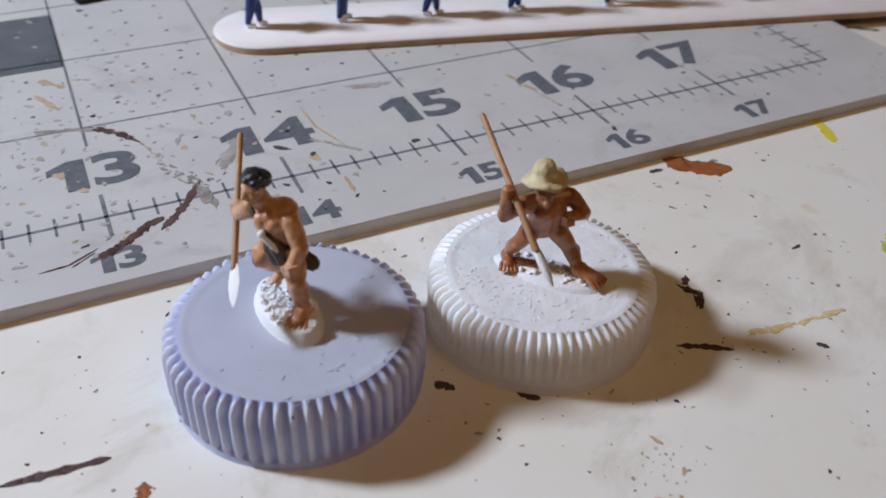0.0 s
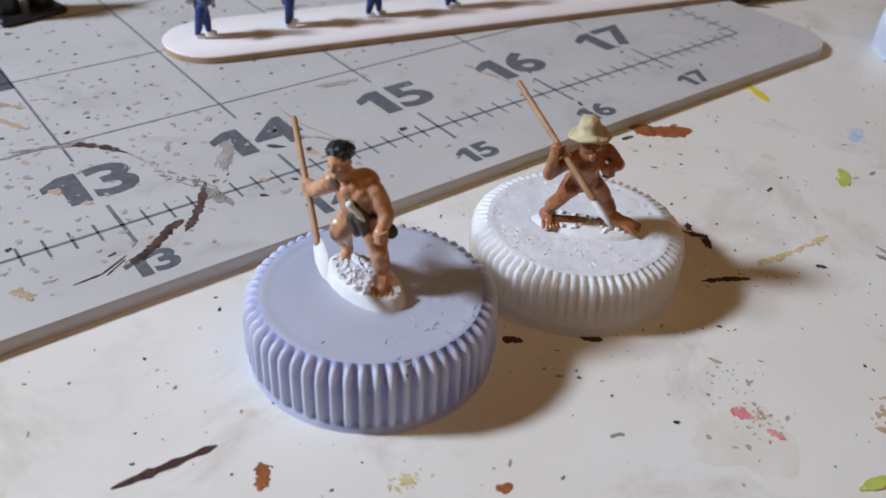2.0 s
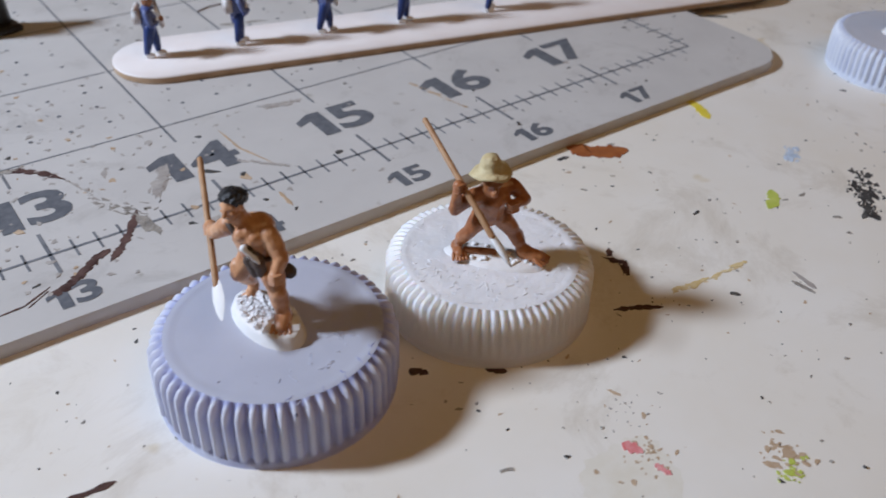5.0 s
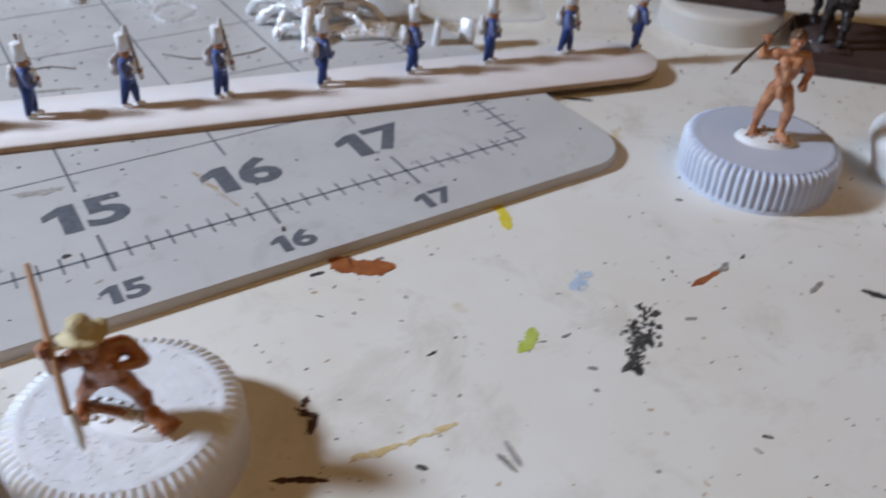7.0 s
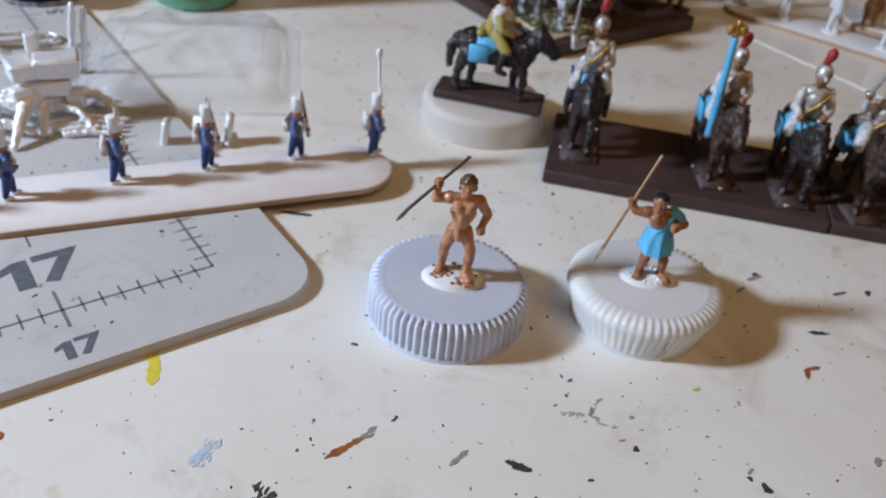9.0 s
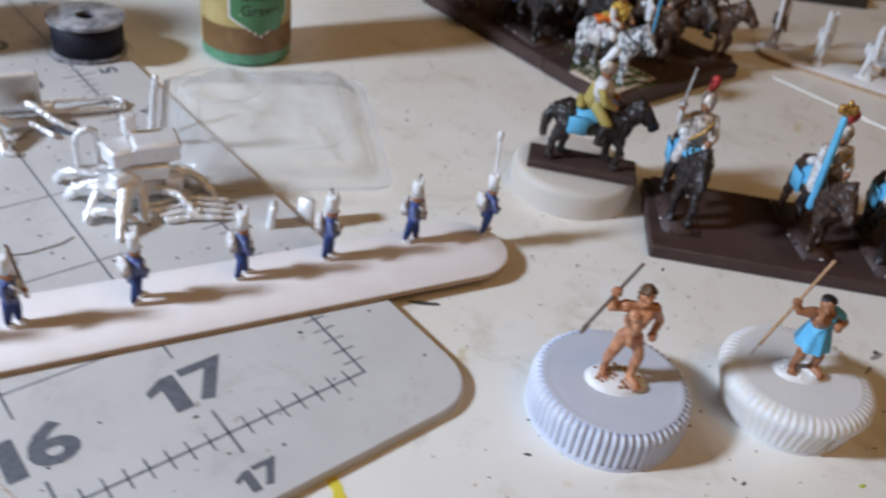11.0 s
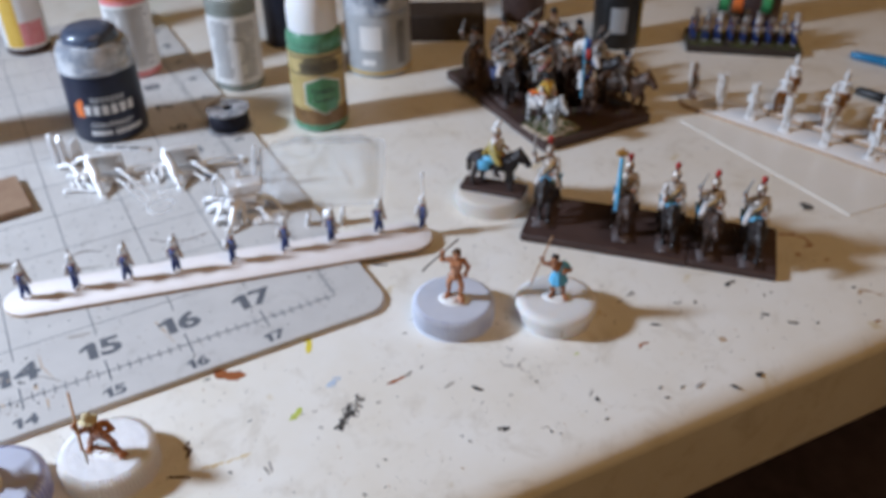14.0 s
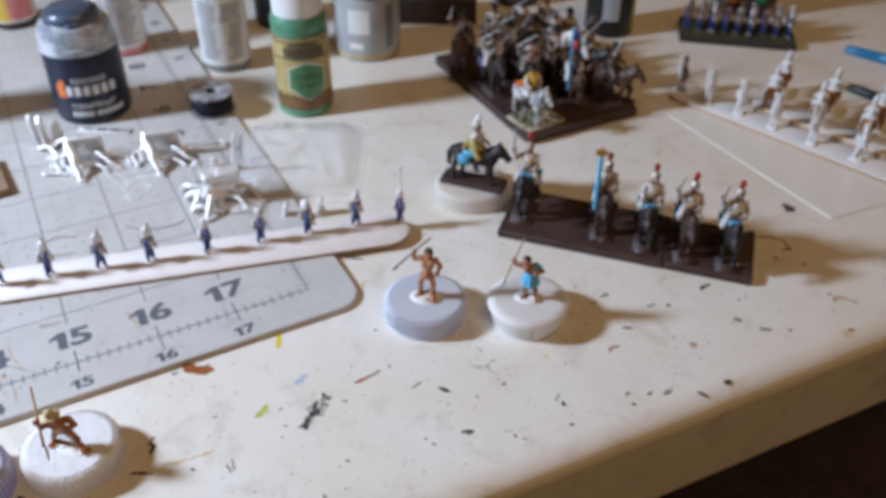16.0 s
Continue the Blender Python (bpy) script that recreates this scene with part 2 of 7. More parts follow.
M["label_gold"] = material("ochre_bottle_label", (0.42, 0.315, 0.115), (0.56, 0.44, 0.20), 90, 0.4, specks=(0.40, 0.27, 0.08), speck_scale=140)
M["label_earth"] = material("earth_label_band", (0.15, 0.08, 0.03), (0.24, 0.14, 0.06), 200, 0.45)
M["bottle_green"] = material("green_bottle_plastic", (0.10, 0.27, 0.16), (0.13, 0.33, 0.21), 60, 0.28, sub=0.1)
M["hex_green"] = material("green_label_patch", (0.07, 0.22, 0.09), (0.11, 0.28, 0.13), 120, 0.4)
M["ink"] = material("black_print", (0.02, 0.02, 0.02), (0.04, 0.04, 0.04), 400, 0.5)
M["ink_white"] = material("white_print", (0.70, 0.71, 0.73), (0.80, 0.80, 0.80), 400, 0.5)
M["orange"] = material("orange_print", (0.74, 0.16, 0.03), (0.84, 0.24, 0.06), 200, 0.4)
M["nozzle"] = material("white_bottle_nozzle", (0.80, 0.79, 0.78), (0.84, 0.84, 0.83), 90, 0.35, sub=0.2)
M["grey_liquid"] = material("grey_green_paint_bottle", (0.20, 0.22, 0.20), (0.28, 0.30, 0.27), 90, 0.3)
M["black_plastic"] = material("black_plastic", (0.012, 0.012, 0.013), (0.025, 0.025, 0.026), 200, 0.35)
M["pen_blue"] = material("blue_pen_plastic", (0.02, 0.16, 0.36), (0.03, 0.22, 0.44), 90, 0.3)
M["sheet"] = material("translucent_sheet", (0.80, 0.78, 0.72), (0.84, 0.82, 0.78), 40, 0.22, bump=0.04, bscale=200)
M["p_brown"] = material("dried_brown_paint", (0.045, 0.018, 0.014), (0.09, 0.04, 0.028), 500, 0.5, bump=0.6)
M["p_rust"] = material("dried_rust_paint", (0.26, 0.075, 0.025), (0.38, 0.13, 0.04), 500, 0.5, bump=0.6)
M["p_black"] = material("dried_black_paint", (0.03, 0.03, 0.032), (0.09, 0.085, 0.08), 700, 0.5, bump=0.8)
M["p_grey"] = material("dried_grey_paint", (0.22, 0.20, 0.18), (0.40, 0.37, 0.33), 700, 0.6, bump=0.6)
M["p_yellow"] = material("dried_yellow_paint", (0.70, 0.56, 0.03), (0.78, 0.66, 0.10), 500, 0.5, bump=0.4)
M["p_lime"] = material("dried_lime_paint", (0.42, 0.50, 0.06), (0.56, 0.62, 0.16), 500, 0.5, bump=0.4)
M["p_ochre"] = material("dried_ochre_paint", (0.60, 0.44, 0.18), (0.74, 0.62, 0.38), 500, 0.6)
M["p_red"] = material("dried_red_paint", (0.66, 0.14, 0.15), (0.78, 0.40, 0.40), 700, 0.5)
M["p_blue"] = material("dried_blue_paint", (0.42, 0.53, 0.68), (0.62, 0.68, 0.76), 500, 0.6)
M["p_pale"] = material("pale_stain", (0.73, 0.69, 0.59), (0.79, 0.765, 0.70), 260, 0.45)
M["p_faint"] = material("faint_dried_paint", (0.34, 0.31, 0.29), (0.46, 0.43, 0.40), 700, 0.6)
M["film_edge"] = material("folded_plastic_edge", (0.62, 0.63, 0.64), (0.80, 0.80, 0.80), 300, 0.15, coat=0.8)
M["film_edge"].node_tree.nodes["Principled BSDF"].inputs["Alpha"].default_value = 0.45
M["p_maroon"] = material("thin_maroon_paint", (0.055, 0.026, 0.023), (0.15, 0.09, 0.08), 420, 0.5, bump=0.4)
M["p_tan"] = material("dried_tan_paint", (0.42, 0.30, 0.19), (0.55, 0.42, 0.30), 500, 0.6)


def wash(name, crest, groove, r0, r1, z1, slope):
    """Ridge and groove colours of a knurled cap; on the purple one, paint run off the ridges and dried in the grooves.
    The colour goes by the distance from the cap's axis.
    """
    m = material(name, crest, None, 300, 0.42, bump=0.12, bscale=900)
    nt = m.node_tree
    n, ln = nt.nodes, nt.links
    tc = n.new("ShaderNodeTexCoord")
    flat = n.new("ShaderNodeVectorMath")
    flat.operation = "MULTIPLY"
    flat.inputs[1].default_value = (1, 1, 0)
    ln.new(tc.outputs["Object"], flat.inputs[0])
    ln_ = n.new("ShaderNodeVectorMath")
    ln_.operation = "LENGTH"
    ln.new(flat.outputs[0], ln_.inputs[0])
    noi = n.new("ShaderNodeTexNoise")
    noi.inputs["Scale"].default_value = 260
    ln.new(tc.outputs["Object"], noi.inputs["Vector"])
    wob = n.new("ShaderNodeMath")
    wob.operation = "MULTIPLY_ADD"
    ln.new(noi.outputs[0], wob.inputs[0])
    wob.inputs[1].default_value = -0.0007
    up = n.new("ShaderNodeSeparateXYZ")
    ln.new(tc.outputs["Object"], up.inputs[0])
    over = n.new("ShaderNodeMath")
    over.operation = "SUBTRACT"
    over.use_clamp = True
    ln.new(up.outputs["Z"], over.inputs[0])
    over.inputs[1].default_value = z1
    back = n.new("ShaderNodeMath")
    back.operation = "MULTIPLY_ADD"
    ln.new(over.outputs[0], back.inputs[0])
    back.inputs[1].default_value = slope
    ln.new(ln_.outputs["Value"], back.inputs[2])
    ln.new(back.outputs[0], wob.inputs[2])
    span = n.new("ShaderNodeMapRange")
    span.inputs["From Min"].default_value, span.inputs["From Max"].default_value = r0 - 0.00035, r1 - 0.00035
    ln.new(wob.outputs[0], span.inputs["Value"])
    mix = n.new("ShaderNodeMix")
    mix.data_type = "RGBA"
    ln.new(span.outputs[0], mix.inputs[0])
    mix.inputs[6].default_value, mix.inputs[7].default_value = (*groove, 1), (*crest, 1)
    # the groove colour is stronger in some grooves than in others
    pool = n.new("ShaderNodeTexNoise")
    pool.inputs["Scale"].default_value, pool.inputs["Detail"].default_value = 110, 4
    ln.new(tc.outputs["Object"], pool.inputs["Vector"])
    much = n.new("ShaderNodeMapRange")
    much.inputs["From Min"].default_value, much.inputs["From Max"].default_value = 0.36, 0.62
    ln.new(pool.outputs[0], much.inputs["Value"])
    tone = n.new("ShaderNodeMix")
    tone.data_type = "RGBA"
    ln.new(much.outputs[0], tone.inputs[0])
    tone.inputs[6].default_value, tone.inputs[7].default_value = (*[(a + b) / 2 for a, b in zip(groove, crest)], 1), (*groove, 1)
    ln.new(tone.outputs[2], mix.inputs[6])
    # chips that show the dark plastic
    chip = n.new("ShaderNodeTexNoise")
    chip.inputs["Scale"].default_value, chip.inputs["Detail"].default_value = 900, 2
    ln.new(tc.outputs["Object"], chip.inputs["Vector"])
    bare = n.new("ShaderNodeMapRange")
    bare.inputs["From Min"].default_value, bare.inputs["From Max"].default_value = 0.74, 0.77
    ln.new(chip.outputs[0], bare.inputs["Value"])
    nick = n.new("ShaderNodeMix")
    nick.data_type = "RGBA"
    ln.new(bare.outputs[0], nick.inputs[0])
    ln.new(mix.outputs[2], nick.inputs[6])
    nick.inputs[7].default_value = (0.10, 0.10, 0.17, 1)
    ln.new(nick.outputs[2], n["Principled BSDF"].inputs["Base Color"])
    return m


def see_through(m, colour, amount, clear):
    """Turns a material into thin milky plastic: part of the light passes through it, scattered, and a little of it straight."""
    nt = m.node_tree
    n, ln = nt.nodes, nt.links
    out = next(q for q in n if q.type == "OUTPUT_MATERIAL")
    milk, plain = n.new("ShaderNodeBsdfTranslucent"), n.new("ShaderNodeBsdfTransparent")
    milk.inputs["Color"].default_value = plain.inputs["Color"].default_value = (*colour, 1)
    inner, outer = n.new("ShaderNodeMixShader"), n.new("ShaderNodeMixShader")
    inner.inputs[0].default_value = clear
    ln.new(milk.outputs[0], inner.inputs[1])
    ln.new(plain.outputs[0], inner.inputs[2])
    if isinstance(amount, float):
        outer.inputs[0].default_value = amount
    else:
        ln.new(amount, outer.inputs[0])
    ln.new(n["Principled BSDF"].outputs[0], outer.inputs[1])
    ln.new(inner.outputs[0], outer.inputs[2])
    ln.new(outer.outputs[0], out.inputs["Surface"])
    return m


def dipped(name, bare, paint, z0, z1):
    """Milky plastic whose upper part is coated with paint that runs out unevenly between two heights."""
    m = material(name, bare, None, 300, 0.45, bump=0.15, bscale=900, sub=0.5)
    nt = m.node_tree
    n, ln = nt.nodes, nt.links
    tc = n.new("ShaderNodeTexCoord")
    up = n.new("ShaderNodeSeparateXYZ")
    ln.new(tc.outputs["Object"], up.inputs[0])
    noi = n.new("ShaderNodeTexNoise")
    noi.inputs["Scale"].default_value, noi.inputs["Detail"].default_value = 420, 6
    ln.new(tc.outputs["Object"], noi.inputs["Vector"])
    run = n.new("ShaderNodeMath")
    run.operation = "MULTIPLY_ADD"
    ln.new(noi.outputs[0], run.inputs[0])
    run.inputs[1].default_value = 0.0036
    ln.new(up.outputs["Z"], run.inputs[2])
    span = n.new("ShaderNodeMapRange")
    span.inputs["From Min"].default_value, span.inputs["From Max"].default_value = z0 + 0.0018, z1 + 0.0018
    ln.new(run.outputs[0], span.inputs["Value"])
    mix = n.new("ShaderNodeMix")
    mix.data_type = "RGBA"
    ln.new(span.outputs[0], mix.inputs[0])
    mix.inputs[6].default_value, mix.inputs[7].default_value = (*bare, 1), (*paint, 1)
    ln.new(mix.outputs[2], n["Principled BSDF"].inputs["Base Color"])
    thin = n.new("ShaderNodeMapRange")
    thin.inputs["To Min"].default_value, thin.inputs["To Max"].default_value = 0.68, 0.06
    ln.new(span.outputs[0], thin.inputs["Value"])
    return see_through(m, (0.97, 0.89, 0.81), thin.outputs[0], 0.25)


# the bare colour is warmed in place of warm light bounced low on the skirt
M["cap_dipped"] = dipped("milky_cap_with_white_paint", (0.92, 0.82, 0.72), (0.85, 0.84, 0.84), 0.0044, 0.0068)
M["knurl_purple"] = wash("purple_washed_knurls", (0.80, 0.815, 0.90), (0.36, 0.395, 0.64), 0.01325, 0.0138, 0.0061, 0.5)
# the lavender cap's grooves are set a darker blue-grey than its ridges
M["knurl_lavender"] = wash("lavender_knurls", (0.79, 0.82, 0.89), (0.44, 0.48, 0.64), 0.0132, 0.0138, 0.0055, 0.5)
see_through(M["lavender"], (0.60, 0.66, 0.92), 0.26, 0.0)
see_through(M["lavender_pale"], (0.70, 0.75, 0.93), 0.26, 0.0)
see_through(M["knurl_purple"], (0.56, 0.60, 0.94), 0.28, 0.0)
see_through(M["knurl_lavender"], (0.60, 0.64, 0.92), 0.2, 0.0)
see_through(M["cap_clear"], (0.97, 0.93, 0.88), 0.5, 0.3)
see_through(M["cap_white"], (1.0, 0.95, 0.91), 0.2, 0.0)

# ---- mesh helpers: all sizes below are in millimetres ----
MM = 0.001


def link(name, bm, mats, sharp=35):
    me = bpy.data.meshes.new(name)
    bm.transform(Matrix.Scale(MM, 4))
    bmesh.ops.recalc_face_normals(bm, faces=bm.faces)
    bm.to_mesh(me)
    bm.free()
    for m in mats if isinstance(mats, (list, tuple)) else [mats]:
        me.materials.append(M[m])
    me.shade_smooth()
    if sharp:
        me.set_sharp_from_angle(angle=radians(sharp))
    return new(name, me)


def part(name, bm, mats, parent, label="", sharp=35):
    ob = link(name, bm, mats, sharp)
    ob.parent = parent
    return tagged(ob, label)


def thing(name, label, category, x, y, z=0.0, rz=0.0, group="", kind=""):
    ob = new(name)
    ob.empty_display_size = 0.01
    ob.matrix_basis = pose(x * MM, y * MM, z * MM, 0, 0, rz)
    return tagged(ob, label, category, group, kind)


def solid(name, bm, mats, label, category, x, y, z=0.0, rz=0.0, group="", kind="", sharp=35):
    ob = link(name, bm, mats, sharp)
    ob.matrix_basis = pose(x * MM, y * MM, z * MM, 0, 0, rz)
    return tagged(ob, label, category, group, kind)


def rings(bm, loops, mat=0, close=True):
    """Skin a list of equally long loops of points."""
    vs = [[bm.verts.new(p) for p in loop] for loop in loops]
    n = len(vs[0])
    fs = []
    for a, b in zip(vs, vs[1:]):
        for k in range(n):
            fs.append(bm.faces.new((a[k], a[(k + 1) % n], b[(k + 1) % n], b[k])))
    if close:
        fs.append(bm.faces.new(vs[0][::-1]))
        fs.append(bm.faces.new(vs[-1]))
    for f in fs:
        f.material_index = mat
    return fs


def lathe(bm, profile, seg=32, mat=0, at=(0, 0, 0), close=True):
    return rings(bm, [[(at[0] + r * math.cos(2 * math.pi * k / seg), at[1] + r * math.sin(2 * math.pi * k / seg), at[2] + z) for k in range(seg)]
                      for r, z in profile], mat, close)


def frame_of(d):
    d = Vector(d).normalized()
    side = d.cross(Vector((0, 0, 1)) if abs(d.z) < 0.95 else Vector((1, 0, 0))).normalized()
    return side, d.cross(side).normalized(), d


def limb(bm, a, b, ra, rb=None, mat=0, seg=10):
    """A tapered limb with rounded ends."""
    rb = ra if rb is None else rb
    a, b = Vector(a), Vector(b)
    u, v, d = frame_of(b - a)
    loops = []
    for c, r, angles in ((a, ra, (-80, -45, 0)), (b, rb, (0, 45, 80))):
        for g in angles:
            s, k = math.sin(radians(g)) * r, math.cos(radians(g)) * r
            loops.append([c + d * s + (u * math.cos(2 * math.pi * i / seg) + v * math.sin(2 * math.pi * i / seg)) * k for i in range(seg)])
    return rings(bm, loops, mat)


def ball(bm, c, r, mat=0, seg=12, rows=8, turn=None):
    r = (r, r, r) if isinstance(r, (int, float)) else r
    c = Vector(c)
    loops = []
    for j in range(1, rows):
        g = math.pi * j / rows - math.pi / 2
        loop = []
        for i in range(seg):
            p = Vector((r[0] * math.cos(g) * math.cos(2 * math.pi * i / seg), r[1] * math.cos(g) * math.sin(2 * math.pi * i / seg), r[2] * math.sin(g)))
            loop.append(c + (turn @ p if turn else p))
        loops.append(loop)
    return rings(bm, loops, mat)


def box(bm, size, at=(0, 0, 0), mat=0, turn=None, bevel=0.0):
    """A box standing on its place, with bevelled edges."""
    sx, sy, sz = (s / 2 for s in size)
    e = min(bevel, sx * 0.9, sy * 0.9, sz * 0.9)
    loops = []
    for z, i in ((0, e), (e, 0), (2 * sz - e, 0), (2 * sz, e)) if e else ((0, 0), (2 * sz, 0)):
        x, y, c = sx - i, sy - i, e
        pts = [(x - c, -y), (x, -y + c), (x, y - c), (x - c, y), (-x + c, y), (-x, y - c), (-x, -y + c), (-x + c, -y)] if e else [(x, -y), (x, y), (-x, y), (-x, -y)]
        loops.append([Vector(at) + (turn @ Vector((px, py, z)) if turn else Vector((px, py, z))) for px, py in pts])
    return rings(bm, loops, mat)


def plate(bm, outline, z0, z1, mat=0, edge=0.0):
    """A flat slab with any outline, its upper edge rounded by edge."""
    c = Vector((sum(p[0] for p in outline) / len(outline), sum(p[1] for p in outline) / len(outline)))

    def inset(d):
        return [c + (Vector(p) - c) * (1 - d / max((Vector(p) - c).length, d + 1e-6)) for p in outline]
    steps = [(z0, 0.0), (z1 - edge, 0.0), (z1, edge)] if edge else [(z0, 0.0), (z1, 0.0)]
    return rings(bm, [[(p[0], p[1], z) for p in inset(d)] for z, d in steps], mat)


def rounded(x0, y0, x1, y1, r, n=6):
    out = []
    for cx, cy, a in ((x1 - r, y0 + r, -90), (x1 - r, y1 - r, 0), (x0 + r, y1 - r, 90), (x0 + r, y0 + r, 180)):
        out += [(cx + r * math.cos(radians(a + 90 * k / n)), cy + r * math.sin(radians(a + 90 * k / n))) for k in range(n + 1)]
    return out


def wire(bm, points, r, mat=0, seg=8):
    for a, b in zip(points, points[1:]):
        limb(bm, a, b, r, r, mat, seg)


def lettering(text, size, bold=0.0, stretch=1.0):
    """A flat mesh of letters about the origin, in millimetres, as a bmesh."""
    cu = bpy.data.curves.new("letters", "FONT")
    cu.body, cu.size, cu.align_x, cu.align_y, cu.offset, cu.resolution_u = text, size, "CENTER", "CENTER", bold, 3
    ob = new("letters", cu)
    me = bpy.data.meshes.new_from_object(ob.evaluated_get(bpy.context.evaluated_depsgraph_get()))
    bm = bmesh.new()
    bm.from_mesh(me)
    bpy.data.objects.remove(ob)
    bpy.data.curves.remove(cu)
    bpy.data.meshes.remove(me)
    xs = [v.co.x for v in bm.verts]
    mid = (min(xs) + max(xs)) / 2
    for v in bm.verts:
        v.co.x = (v.co.x - mid) * stretch
    return bm


def roughen(bm, amount, size, seed=0):
    """Shifts each vertex along its normal by noise, as the surface of a hand-cast figure."""
    bm.normal_update()
    for v in bm.verts:
        v.co += v.normal * amount * noise.noise(v.co / size + Vector((seed * 7.3, 1.7, 4.1)))


def sculpted(bm, voxel=0.28, soft=2, fat=0.0, rough=0.0):
    """Melts limbs that run into one another into a single cast body."""
    me = bpy.data.meshes.new("body")
    bmesh.ops.recalc_face_normals(bm, faces=bm.faces)
    bm.to_mesh(me)
    bm.free()
    ob = new("body", me)
    mod = ob.modifiers.new("melt", "REMESH")
    mod.mode, mod.voxel_size = "VOXEL", voxel
    out = bpy.data.meshes.new_from_object(ob.evaluated_get(bpy.context.evaluated_depsgraph_get()))
    bpy.data.objects.remove(ob)
    bpy.data.meshes.remove(me)
    bm = bmesh.new()
    bm.from_mesh(out)
    bpy.data.meshes.remove(out)
    for _ in range(soft):
        bmesh.ops.smooth_vert(bm, verts=bm.verts, factor=0.5, use_axis_x=True, use_axis_y=True, use_axis_z=True)
    if fat:
        bm.normal_update()
        for v in bm.verts:
            v.co += v.normal * fat
    if rough:
        roughen(bm, rough, 0.9)
    return bm


# ---- desk and room ----
bm = bmesh.new()
# the desk top: flat, with a rounded front edge; the front edge runs at three degrees to the mat
prof = [(700.0, -38.0), (-98.4, -38.0), (-98.8, -37.7), (-99.0, -37.0), (-99.0, -35.5), (-99.0, -8.5), (-99.0, -7.2)] + [(-89.0 - 10 * math.cos(radians(a)), -6.3 + 6 * math.sin(radians(a))) for a in range(0, 82, 9)] + [(-86.5, -0.2), (-82.5, -0.05), (-78.0, 0.0), (700.0, 0.0)]
rings(bm, [[(x, y, z) for y, z in prof] for x in (-620.0, 900.0)])
bmesh.ops.transform(bm, matrix=Matrix.Rotation(radians(-2.9), 4, "Z"), verts=bm.verts)
desk = solid("desk", bm, "desk", "cream-white laminate desk top, spattered with dried paint", "desk", 0, 0, kind="structure", sharp=50)

bm = bmesh.new()
box(bm, (5000, 5000, 40), (0, 0, -790))
solid("floor", bm, "floor", "dark brown carpet below the desk", "floor", 0, 0, kind="structure")
for nm, size, at in (("wall_north", (5000, 100, 2500), (0, 800, -750)), ("wall_south", (5000, 100, 2500), (0, -2300, -750)),
                     ("wall_east", (100, 3000, 2500), (2450, -750, -750)), ("wall_west", (100, 3000, 2500), (-2450, -750, -750)),
                     ("ceiling", (5000, 3200, 80), (0, -750, 1750))):
    bm = bmesh.new()
    box(bm, size, at)
    solid(nm, bm, "wall", "plain warm beige painted room surface", "ceiling" if nm == "ceiling" else "wall", 0, 0, kind="structure")

# ---- the cutting mat ----
INCH = 25.4
TOP = 1.8
MX, MY = 0.4, 1.1
mat = thing("cutting_mat", "scuffed grey cutting mat with an inch ruler, on the desk", "cutting mat", MX, MY)
bm = bmesh.new()
plate(bm, rounded(-18 * INCH - 15, -14.6, 15.2, 12 * INCH + 14.6, 9.5, 8), 0, TOP, edge=0.35)
part("board", bm, "mat", mat)


def ruled(bm, x0, y0, x1, y1, w, z=TOP + 0.02, h=0.02):
    a, b = Vector((x0, y0)), Vector((x1, y1))
    n = (b - a).normalized()
    n = Vector((-n.y, n.x)) * w / 2
    rings(bm, [[(p.x, p.y, zz) for p in (a - n, b - n, b + n, a + n)] for zz in (TOP - 0.02, z + h)])


def printed_line(name, *args):
    bm = bmesh.new()
    ruled(bm, *args)
    part(name, bm, "mat_line", mat)


for k in range(6, 18):
    printed_line("grid_line", -(18 - k) * INCH, 19.5, -(18 - k) * INCH, 12 * INCH, 0.42)
    printed_line("inch_mark", -(18 - k) * INCH, -4.6, -(18 - k) * INCH, 5.6, 0.55)
for k in range(1, 13):
    printed_line("grid_line", -12 * INCH, k * INCH, -20.5, k * INCH, 0.36)
    printed_line("inch_mark", -4.5, k * INCH, 4.0, k * INCH, 0.42)
printed_line("ruler_line", -12 * INCH, 0, 0.2, 0, 0.5)
printed_line("ruler_line", 0, 0, 0, 12 * INCH, 0.5)
for k in range(1, 8 * 8):
    if k % 8:
        printed_line("ruler_tick", -k * INCH / 8, -2.1, -k * INCH / 8, 2.1, 0.36)
for k in range(1, 8 * 10):
    if k % 8:
        printed_line("ruler_tick", -2.1, k * INCH / 8, 2.1, k * INCH / 8, 0.34)
bm = bmesh.new()
for i in range(4 * 14):
    for j in range(4 * 12):
        if i % 4 and j % 4 and j > 3:
            x, y = -i * INCH / 4, j * INCH / 4
            plate(bm, [(x + 0.4 * math.cos(a * math.pi / 3), y + 0.4 * math.sin(a * math.pi / 3)) for a in range(6)], TOP - 0.02, TOP + 0.03)
tagged(part("dot_grid", bm, "mat_ink", mat, "small printed dots between the grid lines"), kind="stuff")
bm = bmesh.new()
plate(bm, [(-8 * INCH, 1.9 * INCH), (-5 * INCH, 1.9 * INCH), (-5 * INCH, 2.85 * INCH), (-8 * INCH, 2.85 * INCH)], TOP - 0.02, TOP + 0.04)
part("printed_block", bm, "mat_dark", mat, "dark printed block on the mat")


